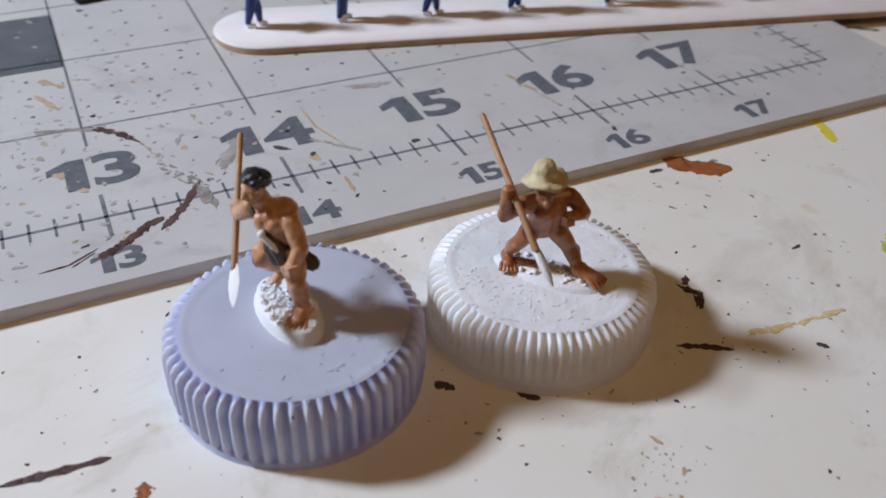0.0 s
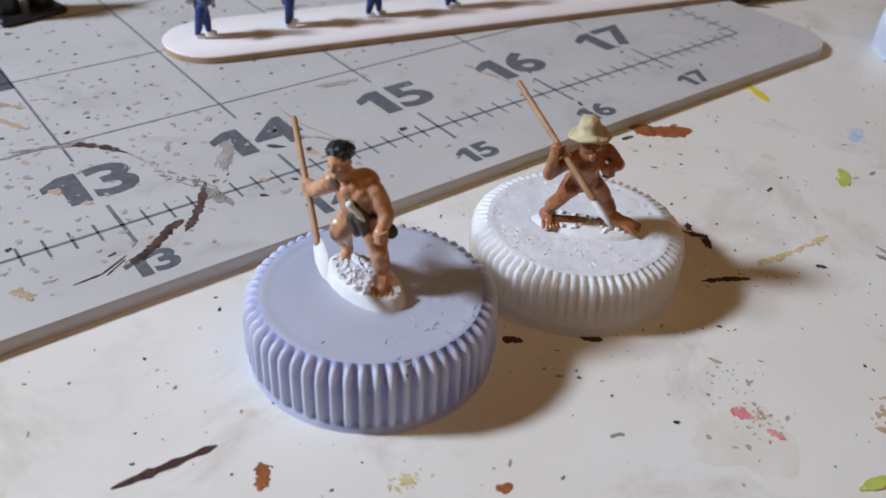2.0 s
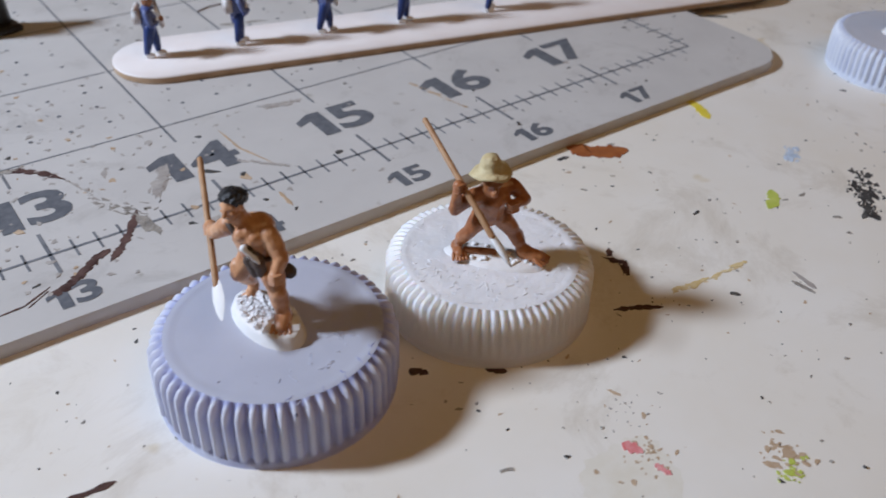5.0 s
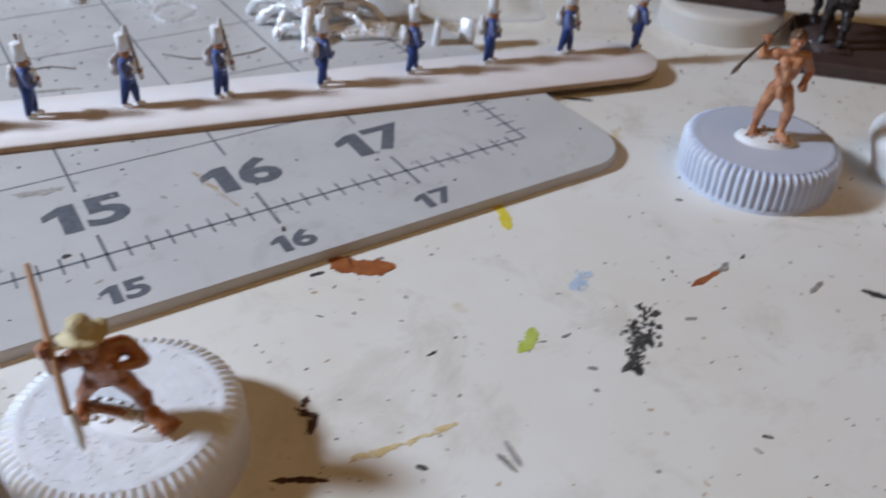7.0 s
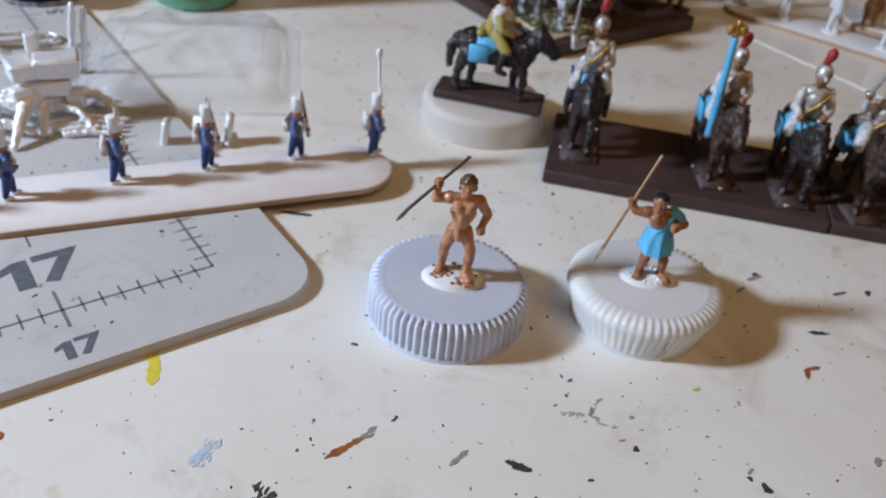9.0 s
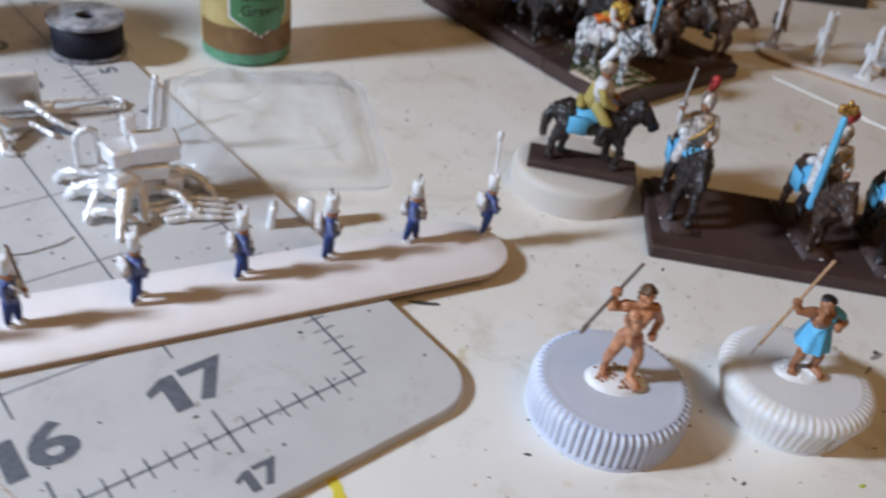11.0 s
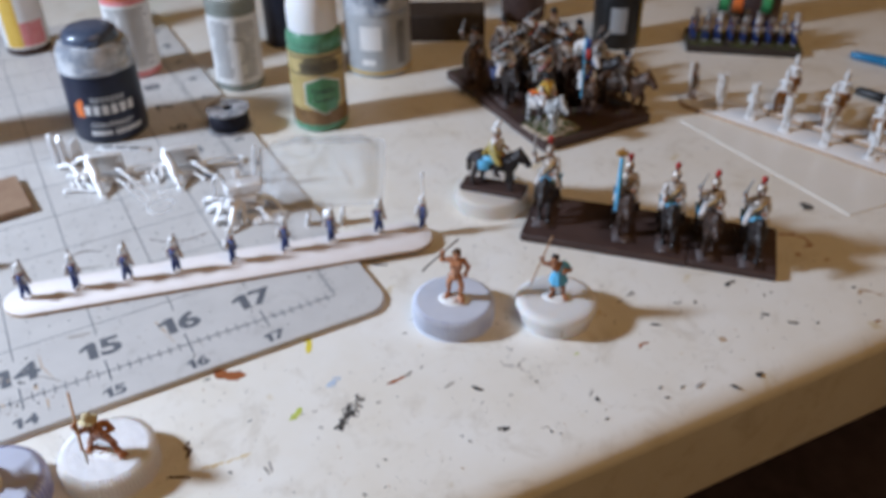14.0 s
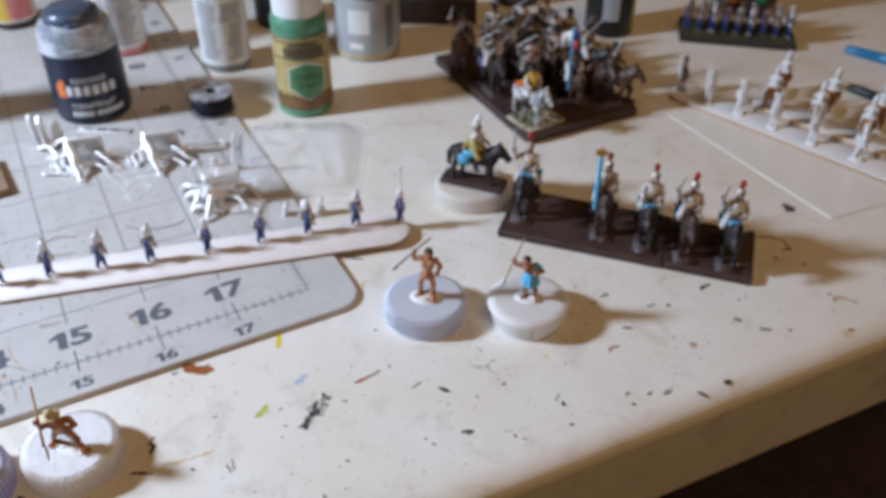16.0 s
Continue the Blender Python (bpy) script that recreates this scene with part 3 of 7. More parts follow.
def digits(text, size, bold):
    """Wide bold ruler figures; the one has a long flag."""
    bm, x = bmesh.new(), 0.0
    for ch in text:
        if ch == "1":
            g = bmesh.new()
            g.faces.new([g.verts.new((a * size * 1.25, b * size, 0)) for a, b in ((0.16, 0), (0.36, 0), (0.36, 0.72), (0.20, 0.72), (0.0, 0.56), (0.0, 0.42), (0.16, 0.50))])
        else:
            g = lettering(ch, size, bold, 1.3)
        lo = Vector((min(v.co.x for v in g.verts), min(v.co.y for v in g.verts), 0))
        bmesh.ops.translate(g, vec=Vector((x, 0, 0)) - lo, verts=g.verts)
        x = max(v.co.x for v in g.verts) + size * 0.07
        me = bpy.data.meshes.new("digit")
        g.to_mesh(me)
        g.free()
        bm.from_mesh(me)
        bpy.data.meshes.remove(me)
    mid = Vector((max(v.co.x for v in bm.verts) / 2, max(v.co.y for v in bm.verts) / 2, 0))
    bmesh.ops.translate(bm, vec=-mid, verts=bm.verts)
    return bm


def numeral(text, x, y, size, bold, turn=0):
    bm = digits(text, size, bold)
    bmesh.ops.transform(bm, matrix=Matrix.Translation((x, y, TOP + 0.045)) @ Matrix.Rotation(radians(turn), 4, "Z"), verts=bm.verts)
    part("numeral", bm, "mat_ink", mat, "", sharp=0)


for k in range(12, 18):
    numeral(str(k), -(18 - k) * INCH, 12.2, 11.6, 0.36)
    numeral(str(k), -(18 - k) * INCH, -9.8, 6.0, 0.2)
for k in range(4, 12):
    numeral(str(k), -13.6, k * INCH, 10.8, 0.34, 90)
    numeral(str(k), 7.4, k * INCH, 5.8, 0.2, 90)

# ---- dried paint ----
rnd = random.Random(7)


def blot(bm, x, y, r, mat=0, z=0.0, h=None, long=1.0, turn=0.0, n=13, rough=0.42):
    ca, sa = math.cos(turn), math.sin(turn)
    h = 0.03 + 0.05 * rnd.random() if h is None else h
    p1, p2, pts = rnd.random() * 6.28, rnd.random() * 6.28, []
    for k in range(n):
        a = 2 * math.pi * k / n
        q = r * (1 + rough * (0.55 * math.sin(2 * a + p1) + 0.45 * math.sin(3 * a + p2) + 0.3 * (rnd.random() * 2 - 1)))
        px, py = q * long * math.cos(2 * math.pi * k / n), q * math.sin(2 * math.pi * k / n)
        pts.append((x + px * ca - py * sa, y + px * sa + py * ca))
    plate(bm, pts, z - 0.02, z + h, mat)


def stroke(bm, pts, w, mat=0, z=0.0, h=None, ragged=0.4):
    """A ragged brush stroke through a few points, thin at both ends."""
    pts = [Vector(p) for p in pts]
    h = 0.04 + 0.05 * rnd.random() if h is None else h
    n = 9 * (len(pts) - 1)
    left, right = [], []
    for k in range(n + 1):
        s = k / n * (len(pts) - 1)
        i = min(int(s), len(pts) - 2)
        p = pts[i].lerp(pts[i + 1], s - i)
        d = (pts[i + 1] - pts[i]).normalized()
        ww = w / 2 * min(1, 0.2 + 4.5 * min(k / n, 1 - k / n)) * (1 + (ragged if w < 1.5 else 0.25) * (rnd.random() * 2 - 1))
        left.append(p + Vector((-d.y, d.x)) * ww)
        right.append(p - Vector((-d.y, d.x)) * ww)
    rings(bm, [[(p.x, p.y, zz) for p in left + right[::-1]] for zz in (z - 0.02, z + h)], mat)


def smear(parent, name, mat, label, *shapes, z=0.0):
    for s in shapes:
        bm = bmesh.new()
        if s[0] == "s":
            stroke(bm, s[1], s[2], z=z)
        else:
            blot(bm, *s[1:4], 0, z, *s[6:])
        part(name, bm, mat, parent, label)


def scratchy(parent, mat, label, pts, w, n, z=0.0, size=0.16):
    """A dry, broken brush mark: many small flecks along a line."""
    bm = bmesh.new()
    pts = [Vector(p) for p in pts]
    for _ in range(n):
        s = rnd.random() * (len(pts) - 1)
        i = min(int(s), len(pts) - 2)
        d = (pts[i + 1] - pts[i]).normalized()
        c = pts[i].lerp(pts[i + 1], s - i) + Vector((-d.y, d.x)) * rnd.gauss(0, w * 0.3)
        blot(bm, c.x, c.y, abs(rnd.gauss(0, size)) + size * 0.4, 0, z, 0.02 + 0.06 * rnd.random(), rnd.choice((1.2, 2.0, 3.4)), math.atan2(d.y, d.x) + rnd.gauss(0, 0.25), 7, 0.5)
    return tagged(part("paint_scrape", bm, mat, parent, label), kind="stuff")


smear(desk, "paint_smear", "p_yellow", "bright yellow paint smear", ("s", [(-15.6, -12.5), (-16.2, -16.0), (-18.2, -20.2)], 2.0))
smear(desk, "paint_smear", "p_rust", "rust-orange paint smear", ("s", [(-46.6, -13.2), (-45.4, -16.0), (-42.6, -18.4), (-38.8, -19.8)], 3.8))
scratchy(desk, "p_blue", "pale blue paint smudge", [(-18.6, -37.6), (-16.4, -36.2), (-14.5, -34.9)], 1.9, 70, 0.0, 0.15)
smear(desk, "paint_smear", "p_lime", "lime green paint smear", ("s", [(-29.0, -41.4), (-31.0, -43.6), (-33.8, -44.6)], 1.8))
bm = bmesh.new()
for k in range(150):
    q, w = rnd.random(), rnd.gauss(0, 1)
    c = Vector((-11.8, -46.2)).lerp(Vector((-22.6, -55.0)), q) + Vector((-0.62, 0.78)) * w * (0.55 + 1.0 * math.sin(math.pi * min(1, q + 0.25)))
    blot(bm, c.x, c.y, abs(rnd.gauss(0, 0.2)) + 0.12, 0, 0.0, 0.02 + 0.07 * rnd.random(), rnd.choice((1, 1.4, 2.2)), 0.68 + rnd.gauss(0, 0.35), 7, 0.5)
tagged(part("paint_scrape", bm, "p_black", desk, "scraped, broken black paint mark"), kind="stuff")
smear(desk, "paint_smear", "p_rust", "small rust paint streak", ("s", [(-2.6, -45.6), (1.0, -45.3), (4.0, -44.9)], 1.1))
smear(desk, "paint_smear", "p_grey", "grey paint streak", ("s", [(3.0, -45.2), (7.0, -44.0)], 0.8))
scratchy(desk, "p_black", "dark paint chip", [(19.6, -59.2), (21.4, -61.8)], 1.0, 40, 0.0, 0.16)
smear(desk, "paint_smear", "p_black", "black paint chip", ("b", 19.2, -78.7, 1.1), ("b", 17.6, -78.0, 0.5))
smear(desk, "paint_smear", "p_black", "black paint drip", ("b", 99.9, -98.0, 1.1), ("s", [(97.7, -91.8), (98.8, -94.8)], 1.1), z=-0.6)
smear(desk, "paint_smear", "p_black", "curved black paint line", ("s", [(86.6, -95.0), (89.0, -96.8), (90.4, -100.2)], 0.9), z=-0.7)
smear(desk, "paint_smear", "p_rust", "curled rust paint mark", ("s", [(75.0, -71.0), (76.8, -69.4), (79.5, -70.2)], 0.9))
smear(desk, "paint_smear", "p_tan", "tan paint triangle", ("b", 101.2, -80.8, 1.7, 0, 0.0, 0.06, 1.2, 0.5, 4))
smear(desk, "paint_smear", "p_black", "short black paint dash", ("s", [(85.5, -63.2), (88.8, -65.6)], 0.9))
smear(desk, "paint_smear", "p_grey", "grey paint dash", ("s", [(88.0, -47.4), (92.0, -47.9)], 0.9), ("s", [(83.0, -49.0), (86.0, -48.6)], 0.6))
smear(desk, "paint_smear", "p_black", "forked black paint mark", ("s", [(122.0, -60.6), (123.6, -59.0)], 1.0), ("s", [(122.6, -60.0), (126.0, -59.0)], 0.8), ("b", 123.2, -60.2, 0.8))
smear(desk, "paint_smear", "p_black", "small black paint dash", ("s", [(99.5, -58.7), (103.0, -59.6)], 0.8), ("b", 106.6, -61.8, 0.7))
scratchy(desk, "p_faint", "faint broken paint scratch", [(32.5, -55.5), (36.0, -58.0), (38.4, -62.5)], 0.9, 34, 0.0, 0.13)
scratchy(desk, "p_grey", "faint paint flecks", [(36.4, -58.4), (40.2, -56.8)], 0.5, 16, 0.0, 0.1)
smear(desk, "paint_smear", "p_black", "dark paint speck", ("b", 38.0, -67.1, 0.5))
smear(desk, "paint_smear", "p_black", "dark paint dash", ("s", [(121.5, -77.0), (123.4, -79.8)], 0.9), ("s", [(125.6, -84.8), (128.6, -87.4)], 1.0))
smear(desk, "paint_smear", "p_rust", "faint red paint smear", ("b", 158.6, -59.4, 0.8))
scratchy(desk, "p_rust", "faint red squiggle of paint", [(162.0, -46.5), (166.5, -49.5), (169.0, -53.0), (167.0, -57.5), (164.0, -57.0)], 0.7, 90, 0.0, 0.17)
scratchy(desk, "p_rust", "faint red paint smudge", [(198.6, -36.6), (200.2, -40.6)], 1.6, 60, 0.0, 0.2)
scratchy(desk, "p_tan", "tan hook of dried paint", [(158.6, -86.6), (160.4, -85.4), (163.0, -87.4), (164.4, -91.0)], 0.6, 80, 0.0, 0.18)
smear(desk, "paint_smear", "p_black", "round black paint spot", ("b", 186.7, -38.1, 2.2, 0, 0.0, 0.08, 1.2, -0.5))
smear(desk, "paint_smear", "p_black", "black paint flick beside the mat", ("s", [(19.6, 14.0), (22.6, 11.4), (24.6, 9.8)], 0.9))
smear(desk, "paint_smear", "p_black", "black paint speck", ("b", 49.5, -82.3, 0.8), ("b", 48.8, -79.8, 0.4))
smear(desk, "paint_smear", "p_grey", "dark paint dash", ("s", [(-46.2, -57.5), (-45.8, -61.0)], 0.8))
smear(desk, "paint_smear", "p_grey", "thin paint line", ("s", [(12.0, -55.6), (16.0, -54.6)], 0.7))
smear(desk, "paint_smear", "p_rust", "reddish-brown paint dab", ("s", [(-129.8, -42.6), (-130.2, -44.2), (-131.4, -45.6)], 1.2))
smear(desk, "paint_smear", "p_brown", "long dark brown paint streak", ("s", [(-132.2, -38.3), (-137.0, -38.0), (-142.4, -37.6)], 0.95))
smear(desk, "paint_smear", "p_brown", "dark brown paint bar", ("s", [(-91.2, -47.1), (-89.4, -48.8)], 0.9))
smear(desk, "paint_smear", "p_brown", "dark brown paint blob", ("b", -98.3, -42.6, 0.7), ("b", -97.6, -43.4, 0.5))
smear(desk, "paint_smear", "p_red", "red paint streak", ("s", [(-86.2, -64.4), (-85.2, -66.6)], 1.3), ("s", [(-85.4, -68.4), (-85.0, -70.4)], 0.8))
smear(desk, "paint_smear", "p_brown", "thin dark paint dash", ("s", [(-70.8, -48.0), (-67.6, -49.6), (-65.0, -51.3)], 0.8))
scratchy(desk, "p_brown", "scribbled dark paint mark", [(-62.0, -38.6), (-63.4, -40.4), (-62.2, -41.6), (-63.9, -43.6)], 0.6, 80, 0.0, 0.13)
scratchy(desk, "p_ochre", "ochre brush stroke", [(-61.3, -49.8), (-55.0, -50.8), (-48.0, -51.2)], 0.7, 90, 0.0, 0.14)
smear(desk, "paint_smear", "p_faint", "thin slanting faint line", ("s", [(-44.3, -56.3), (-44.9, -60.6)], 0.8))
smear(desk, "paint_smear", "p_lime", "olive paint stroke", ("s", [(-80.6, -79.4), (-84.6, -78.4)], 1.1))
smear(desk, "paint_smear", "p_rust", "orange paint speck", ("b", -112.5, -58.5, 0.7))


# scattered chips and dashes round the far figurines and along the front edge
for k, (x, y, m, w) in enumerate(((91, -47, "p_black", 1.0), (84, -39, "p_grey", 0.6), (126, -60, "p_black", 1.0), (133, -71, "p_black", 0.6), (120, -79, "p_black", 0.6), (134, -90, "p_black", 0.6), (160, -83, "p_black", 0.9), (152, -99, "p_rust", 0.8),
                                  (165, -67, "p_tan", 1.4), (98, -75, "p_black", 0.5), (56, -63, "p_lime", 0.6), (39, -51, "p_black", 0.5), (42, -62, "p_grey", 0.6), (28, -68, "p_black", 0.5), (69, -88, "p_grey", 0.9), (75, -91, "p_grey", 0.7),
                                  (80, -93, "p_faint", 1.2), (68, -92, "p_black", 0.6), (30, -84, "p_grey", 0.5), (32, -88, "p_grey", 0.5), (47, -90, "p_black", 0.5), (50, -79, "p_grey", 0.5), (-55, -55, "p_black", 0.6), (-26, -80, "p_black", 0.6),
                                  (-16, -72, "p_black", 0.5), (-27, -52, "p_grey", 0.7), (-26, -45, "p_grey", 0.5), (-8, -51, "p_grey", 0.8), (10, -44, "p_black", 0.5), (5, -45, "p_grey", 0.5), (-44, -39, "p_black", 0.5), (-50, -16, "p_black", 0.8),
                                  (7, -75, "p_black", 0.5), (8, -78, "p_black", 0.5), (13, -27, "p_black", 0.5))):
    g = rnd.uniform(-1.2, 0.4)
    d = Vector((math.cos(g), math.sin(g))) * w * rnd.uniform(0.7, 1.7)
    smear(desk, "paint_smear", m, "", ("s", [(x - d.x, y - d.y), (x, y + rnd.uniform(-0.3, 0.3)), (x + d.x, y + d.y)], w * 0.9))


def spatter(parent, mat, label, x, y, rx, ry, n, size, z=0.0):
    """A patch of fine flecks, denser in its middle."""
    bm = bmesh.new()
    for _ in range(n):
        a, q = rnd.random() * 6.28, abs(rnd.gauss(0, 0.55))
        blot(bm, x + rx * q * math.cos(a), y + ry * q * math.sin(a), size * (0.4 + abs(rnd.gauss(0, 0.6))), 0, z, 0.015 + 0.05 * rnd.random(), rnd.choice((1, 1.3, 1.7)), rnd.random() * 6.28, 8, 0.4)
    return tagged(part("paint_spatter", bm, mat, parent, label), kind="stuff")


smear(desk, "paint_smear", "p_pale", "dried pale stain", ("b", -88.2, -68.2, 4.4, 0, 0.0, 0.006, 1.3, 0.4, 44, 0.3))
spatter(desk, "p_tan", "tan flecks round the stain", -84.6, -66.9, 6.4, 5.2, 46, 0.17)
spatter(desk, "p_faint", "dark flecks near the stain", -82.0, -61.0, 8.0, 5.0, 26, 0.12)
spatter(desk, "p_ochre", "faint yellow paint smudge", -119.5, -52.6, 1.6, 1.0, 60, 0.16)
spatter(desk, "p_tan", "olive tan paint flecks", -72.4, -75.6, 2.6, 3.2, 60, 0.24)
spatter(desk, "p_lime", "olive green flecks", -74.0, -77.6, 2.2, 1.4, 40, 0.2)
bm = bmesh.new()
for k in range(3800):
    x, y = rnd.uniform(-190, 260), rnd.uniform(-101, 120)
    if (x < 18 and y > -17) or y < -88 - 0.05 * x:
        continue
    blot(bm, x, y, min(0.3, abs(rnd.gauss(0, 0.1)) + 0.055), rnd.choice((0, 0, 0, 1, 1, 1, 2, 2)), 0.0, 0.02 + 0.06 * rnd.random(), rnd.choice((1, 1, 1.3, 2.4)), rnd.random() * 6, 7, 0.5)
tagged(part("paint_spatter", bm, ["p_black", "p_grey", "p_tan", "p_rust"], desk, "fine flecks of dried paint"), kind="stuff")

# scuffs and dried paint on the mat
scratchy(mat, "p_grey", "curved dark paint scrape", [(-132.4, 26.3), (-127.9, 25.1), (-124.9, 24.2)], 0.8, 70, TOP, 0.16)
smear(mat, "paint_smear", "p_maroon", "thin maroon paint scrape", ("s", [(-127.4, 24.9), (-124.9, 24.2), (-122.0, 21.5), (-119.6, 17.7)], 1.1), ("s", [(-113.8, 4.0), (-116.5, -0.6), (-119.0, -3.8), (-121.0, -5.8)], 1.15), z=TOP)
scratchy(mat, "p_faint", "faint grey scrape", [(-119.6, 17.7), (-117.9, 12.6), (-117.9, 8.4)], 0.7, 30, TOP, 0.12)
scratchy(mat, "p_maroon", "dark broken paint scrape", [(-120.6, -3.1), (-123.4, -5.0), (-126.4, -7.4), (-128.8, -8.7)], 0.8, 130, TOP, 0.17)
smear(mat, "paint_smear", "p_maroon", "thin maroon paint scrape", ("s", [(-120.8, -3.2), (-123.6, -5.0), (-126.2, -7.2)], 0.5), ("s", [(-129.0, -6.7), (-132.7, -8.8), (-136.2, -9.1)], 0.25), ("s", [(-129.4, -7.4), (-132.4, -9.4)], 0.2), z=TOP)
scratchy(mat, "p_grey", "grey paint scrape", [(-113.9, 2.2), (-113.6, -2.4)], 1.2, 60, TOP, 0.18)
scratchy(mat, "p_faint", "pale grey wipe of paint", [(-105.8, 13.4), (-107.8, 9.8), (-110.0, 6.2)], 1.3, 150, TOP, 0.2)
scratchy(mat, "p_grey", "grey flecks along the scrape", [(-118.0, 9.4), (-115.0, 5.0), (-112.8, 3.0)], 2.6, 40, TOP, 0.11)
smear(mat, "paint_smear", "p_tan", "thin tan scratch", ("s", [(-94.3, 19.2), (-94.0, 12.1), (-91.7, 5.2)], 0.4), ("s", [(-94.8, -2.9), (-94.9, -7.2)], 0.6), ("s", [(-132.6, 39.1), (-129.5, 32.6)], 0.9), z=TOP)
scratchy(mat, "p_tan", "thin brown scratch", [(-57.5, 16.5), (-56.0, 9.0), (-54.8, 3.0)], 0.5, 60, TOP, 0.11)
scratchy(mat, "p_tan", "tan paint smear", [(-131.0, 44.0), (-128.0, 40.5)], 0.9, 40, TOP, 0.14)
scratchy(mat, "p_faint", "faint tan smear", [(-84.0, 22.5), (-78.0, 21.6)], 0.9, 50, TOP, 0.2)
scratchy(mat, "p_tan", "tan paint smear", [(-142.0, -6.5), (-141.0, -9.0)], 1.0, 30, TOP, 0.15)
scratchy(mat, "p_grey", "dark curved scratch", [(-75.0, 60.0), (-67.0, 58.0)], 0.5, 50, TOP, 0.16)
scratchy(mat, "p_faint", "faint scratch", [(-96.0, 9.0), (-90.0, 3.0)], 0.4, 50, TOP, 0.13)
smear(mat, "paint_smear", "p_tan", "tan paint spot", ("b", -97.0, 3.6, 0.8), ("b", -131.5, 12.6, 0.8), z=TOP)
smear(mat, "paint_smear", "p_black", "black paint nick", ("b", -81.5, 2.3, 0.6), ("b", -97.0, 4.6, 0.5), z=TOP)
bm = bmesh.new()
for k in range(760):
    x, y = rnd.uniform(-190, 12), rnd.uniform(-13, 120)
    if k > 480:
        x, y = rnd.gauss(-128, 14), rnd.gauss(22, 20)
        if y < -13:
            continue
    blot(bm, x, y, abs(rnd.gauss(0, 0.15)) + 0.12, rnd.choice((1, 1, 1, 2, 3)) if k > 480 else rnd.choice((0, 1, 1)), TOP, 0.02 + 0.06 * rnd.random(), rnd.choice((1, 1, 1.4, 2.0)), rnd.random() * 6, 7, 0.5)
tagged(part("paint_spatter", bm, ["p_black", "p_faint", "p_faint", "p_tan"], mat, "fine flecks of dried paint on the mat"), kind="stuff")


# ---- bottle caps that carry the miniatures ----
def cap(label, x, y, r, h, ribs, mats, foot=None, amp=0.55, lip=1.0, chamfer=1.3, flange=0.12, rz=0.0, z_low=1.0, plain=0.0):
    """An upturned screw cap: a knurled skirt whose ridges run out over the top edge, and a flat top."""
    ob = thing("bottle_cap", label, "bottle cap", x, y, 0, rz, "bottle caps on the desk")
    foot = foot or r
    per = 6
    wave = (0.0, 0.2, 0.9, 1.0, 0.9, 0.2)
    rt = r - lip
    mid = (foot + r) / 2
    # groove radius and height, ridge radius and height, from the foot to the rim of the top
    levels = [(foot + flange * 0.6, 0.0, foot + flange * 0.6, 0.0), (foot + flange, 0.25, foot + flange, 0.25), (foot + flange, z_low * 0.75, foot + flange, z_low * 0.75),
              (foot - amp, z_low, foot - amp * 0.4, z_low), (foot - amp, z_low + 0.5, foot, z_low + 0.4), (mid - amp, h * 0.5, mid, h * 0.5), (r - amp, h - chamfer, r, h - chamfer),
              (r - amp - lip * 0.15, h - chamfer * 0.6, r - lip * 0.06, h - chamfer * 0.5), (rt + lip * 0.25, h - chamfer * 0.36, r - lip * 0.35, h - chamfer * 0.14),
              (rt + lip * 0.06, h - chamfer * 0.2, r - lip * 0.75, h - 0.01), (rt, h, rt, h)]
    if plain:
        # the ridges run out into a plain band above the foot
        levels = [(cr, cz, cr, cz) for gr, gz, cr, cz in levels[:5]] + [(mid - 0.2 * amp, h * plain, mid, h * plain)] + [(r - amp, h * (plain + 0.16), r, h * (plain + 0.16))] + levels[6:]
    # shallow ridges also leave shallow notches in the rim
    d = min(1.0, amp / 0.5)
    cut = 7 if plain else 6
    levels = levels[:cut] + [(cr + (gr - cr) * d, cz + (gz - cz) * d, cr, cz) for gr, gz, cr, cz in levels[cut:]]
    bm = bmesh.new()
    loops = []
    for gr, gz, cr, cz in levels:
        loop = []
        for k in range(ribs * per):
            g = 2 * math.pi * k / (ribs * per)
            a = wave[k % per] * (1 + 0.1 * math.sin(k // per * 2.3))
            q, z = gr + (cr - gr) * a, gz + (cz - gz) * min(a, 1.0)
            loop.append((q * math.cos(g), q * math.sin(g), z))
        loops.append(loop)
    rings(bm, loops, close=False)
    part("skirt", bm, mats[0], ob, "", sharp=0)
    bm = bmesh.new()
    lathe(bm, [(rt + 0.02, h - 0.8), (rt + 0.02, h - 0.03), (rt - 0.05, h), (rt * 0.93, h), (rt * 0.905, h - 0.04), (rt * 0.87, h - 0.02), (rt * 0.7, h - 0.02), (rt * 0.4, h), (0.2, h)], 96)
    part("top", bm, mats[1], ob, mats[2] if len(mats) > 2 else "", sharp=30)
    return ob


def crust(ob, h, chips, mat, seed, spread, away=0.0):
    """Curled flakes and ridges of dried paint on a cap's top. spread: radii between which they lie; away: their middle angle."""
    r = random.Random(seed)
    bm = bmesh.new()
    for _ in range(chips):
        g = radians(away) + r.gauss(0, 0.8)
        q = r.uniform(*spread)
        c = Vector((q * math.cos(g), q * math.sin(g), h - 0.03))
        t, n = r.uniform(0, 6.28), r.uniform(0.25, 0.8)
        d = Vector((math.cos(t), math.sin(t), 0))
        b = c + d * n + Vector((-d.y, d.x, 0)) * r.uniform(-0.3, 0.3)
        w = r.uniform(0.035, 0.08)
        wire(bm, [c, c.lerp(b, 0.5) + Vector((-d.y, d.x, 0)) * r.uniform(-0.2, 0.2) + Vector((0, 0, w * 0.5)), b], w, 0, 5)
    tagged(part("paint_crust", bm, mat, ob, "flaking ridges of dried paint"), kind="stuff")


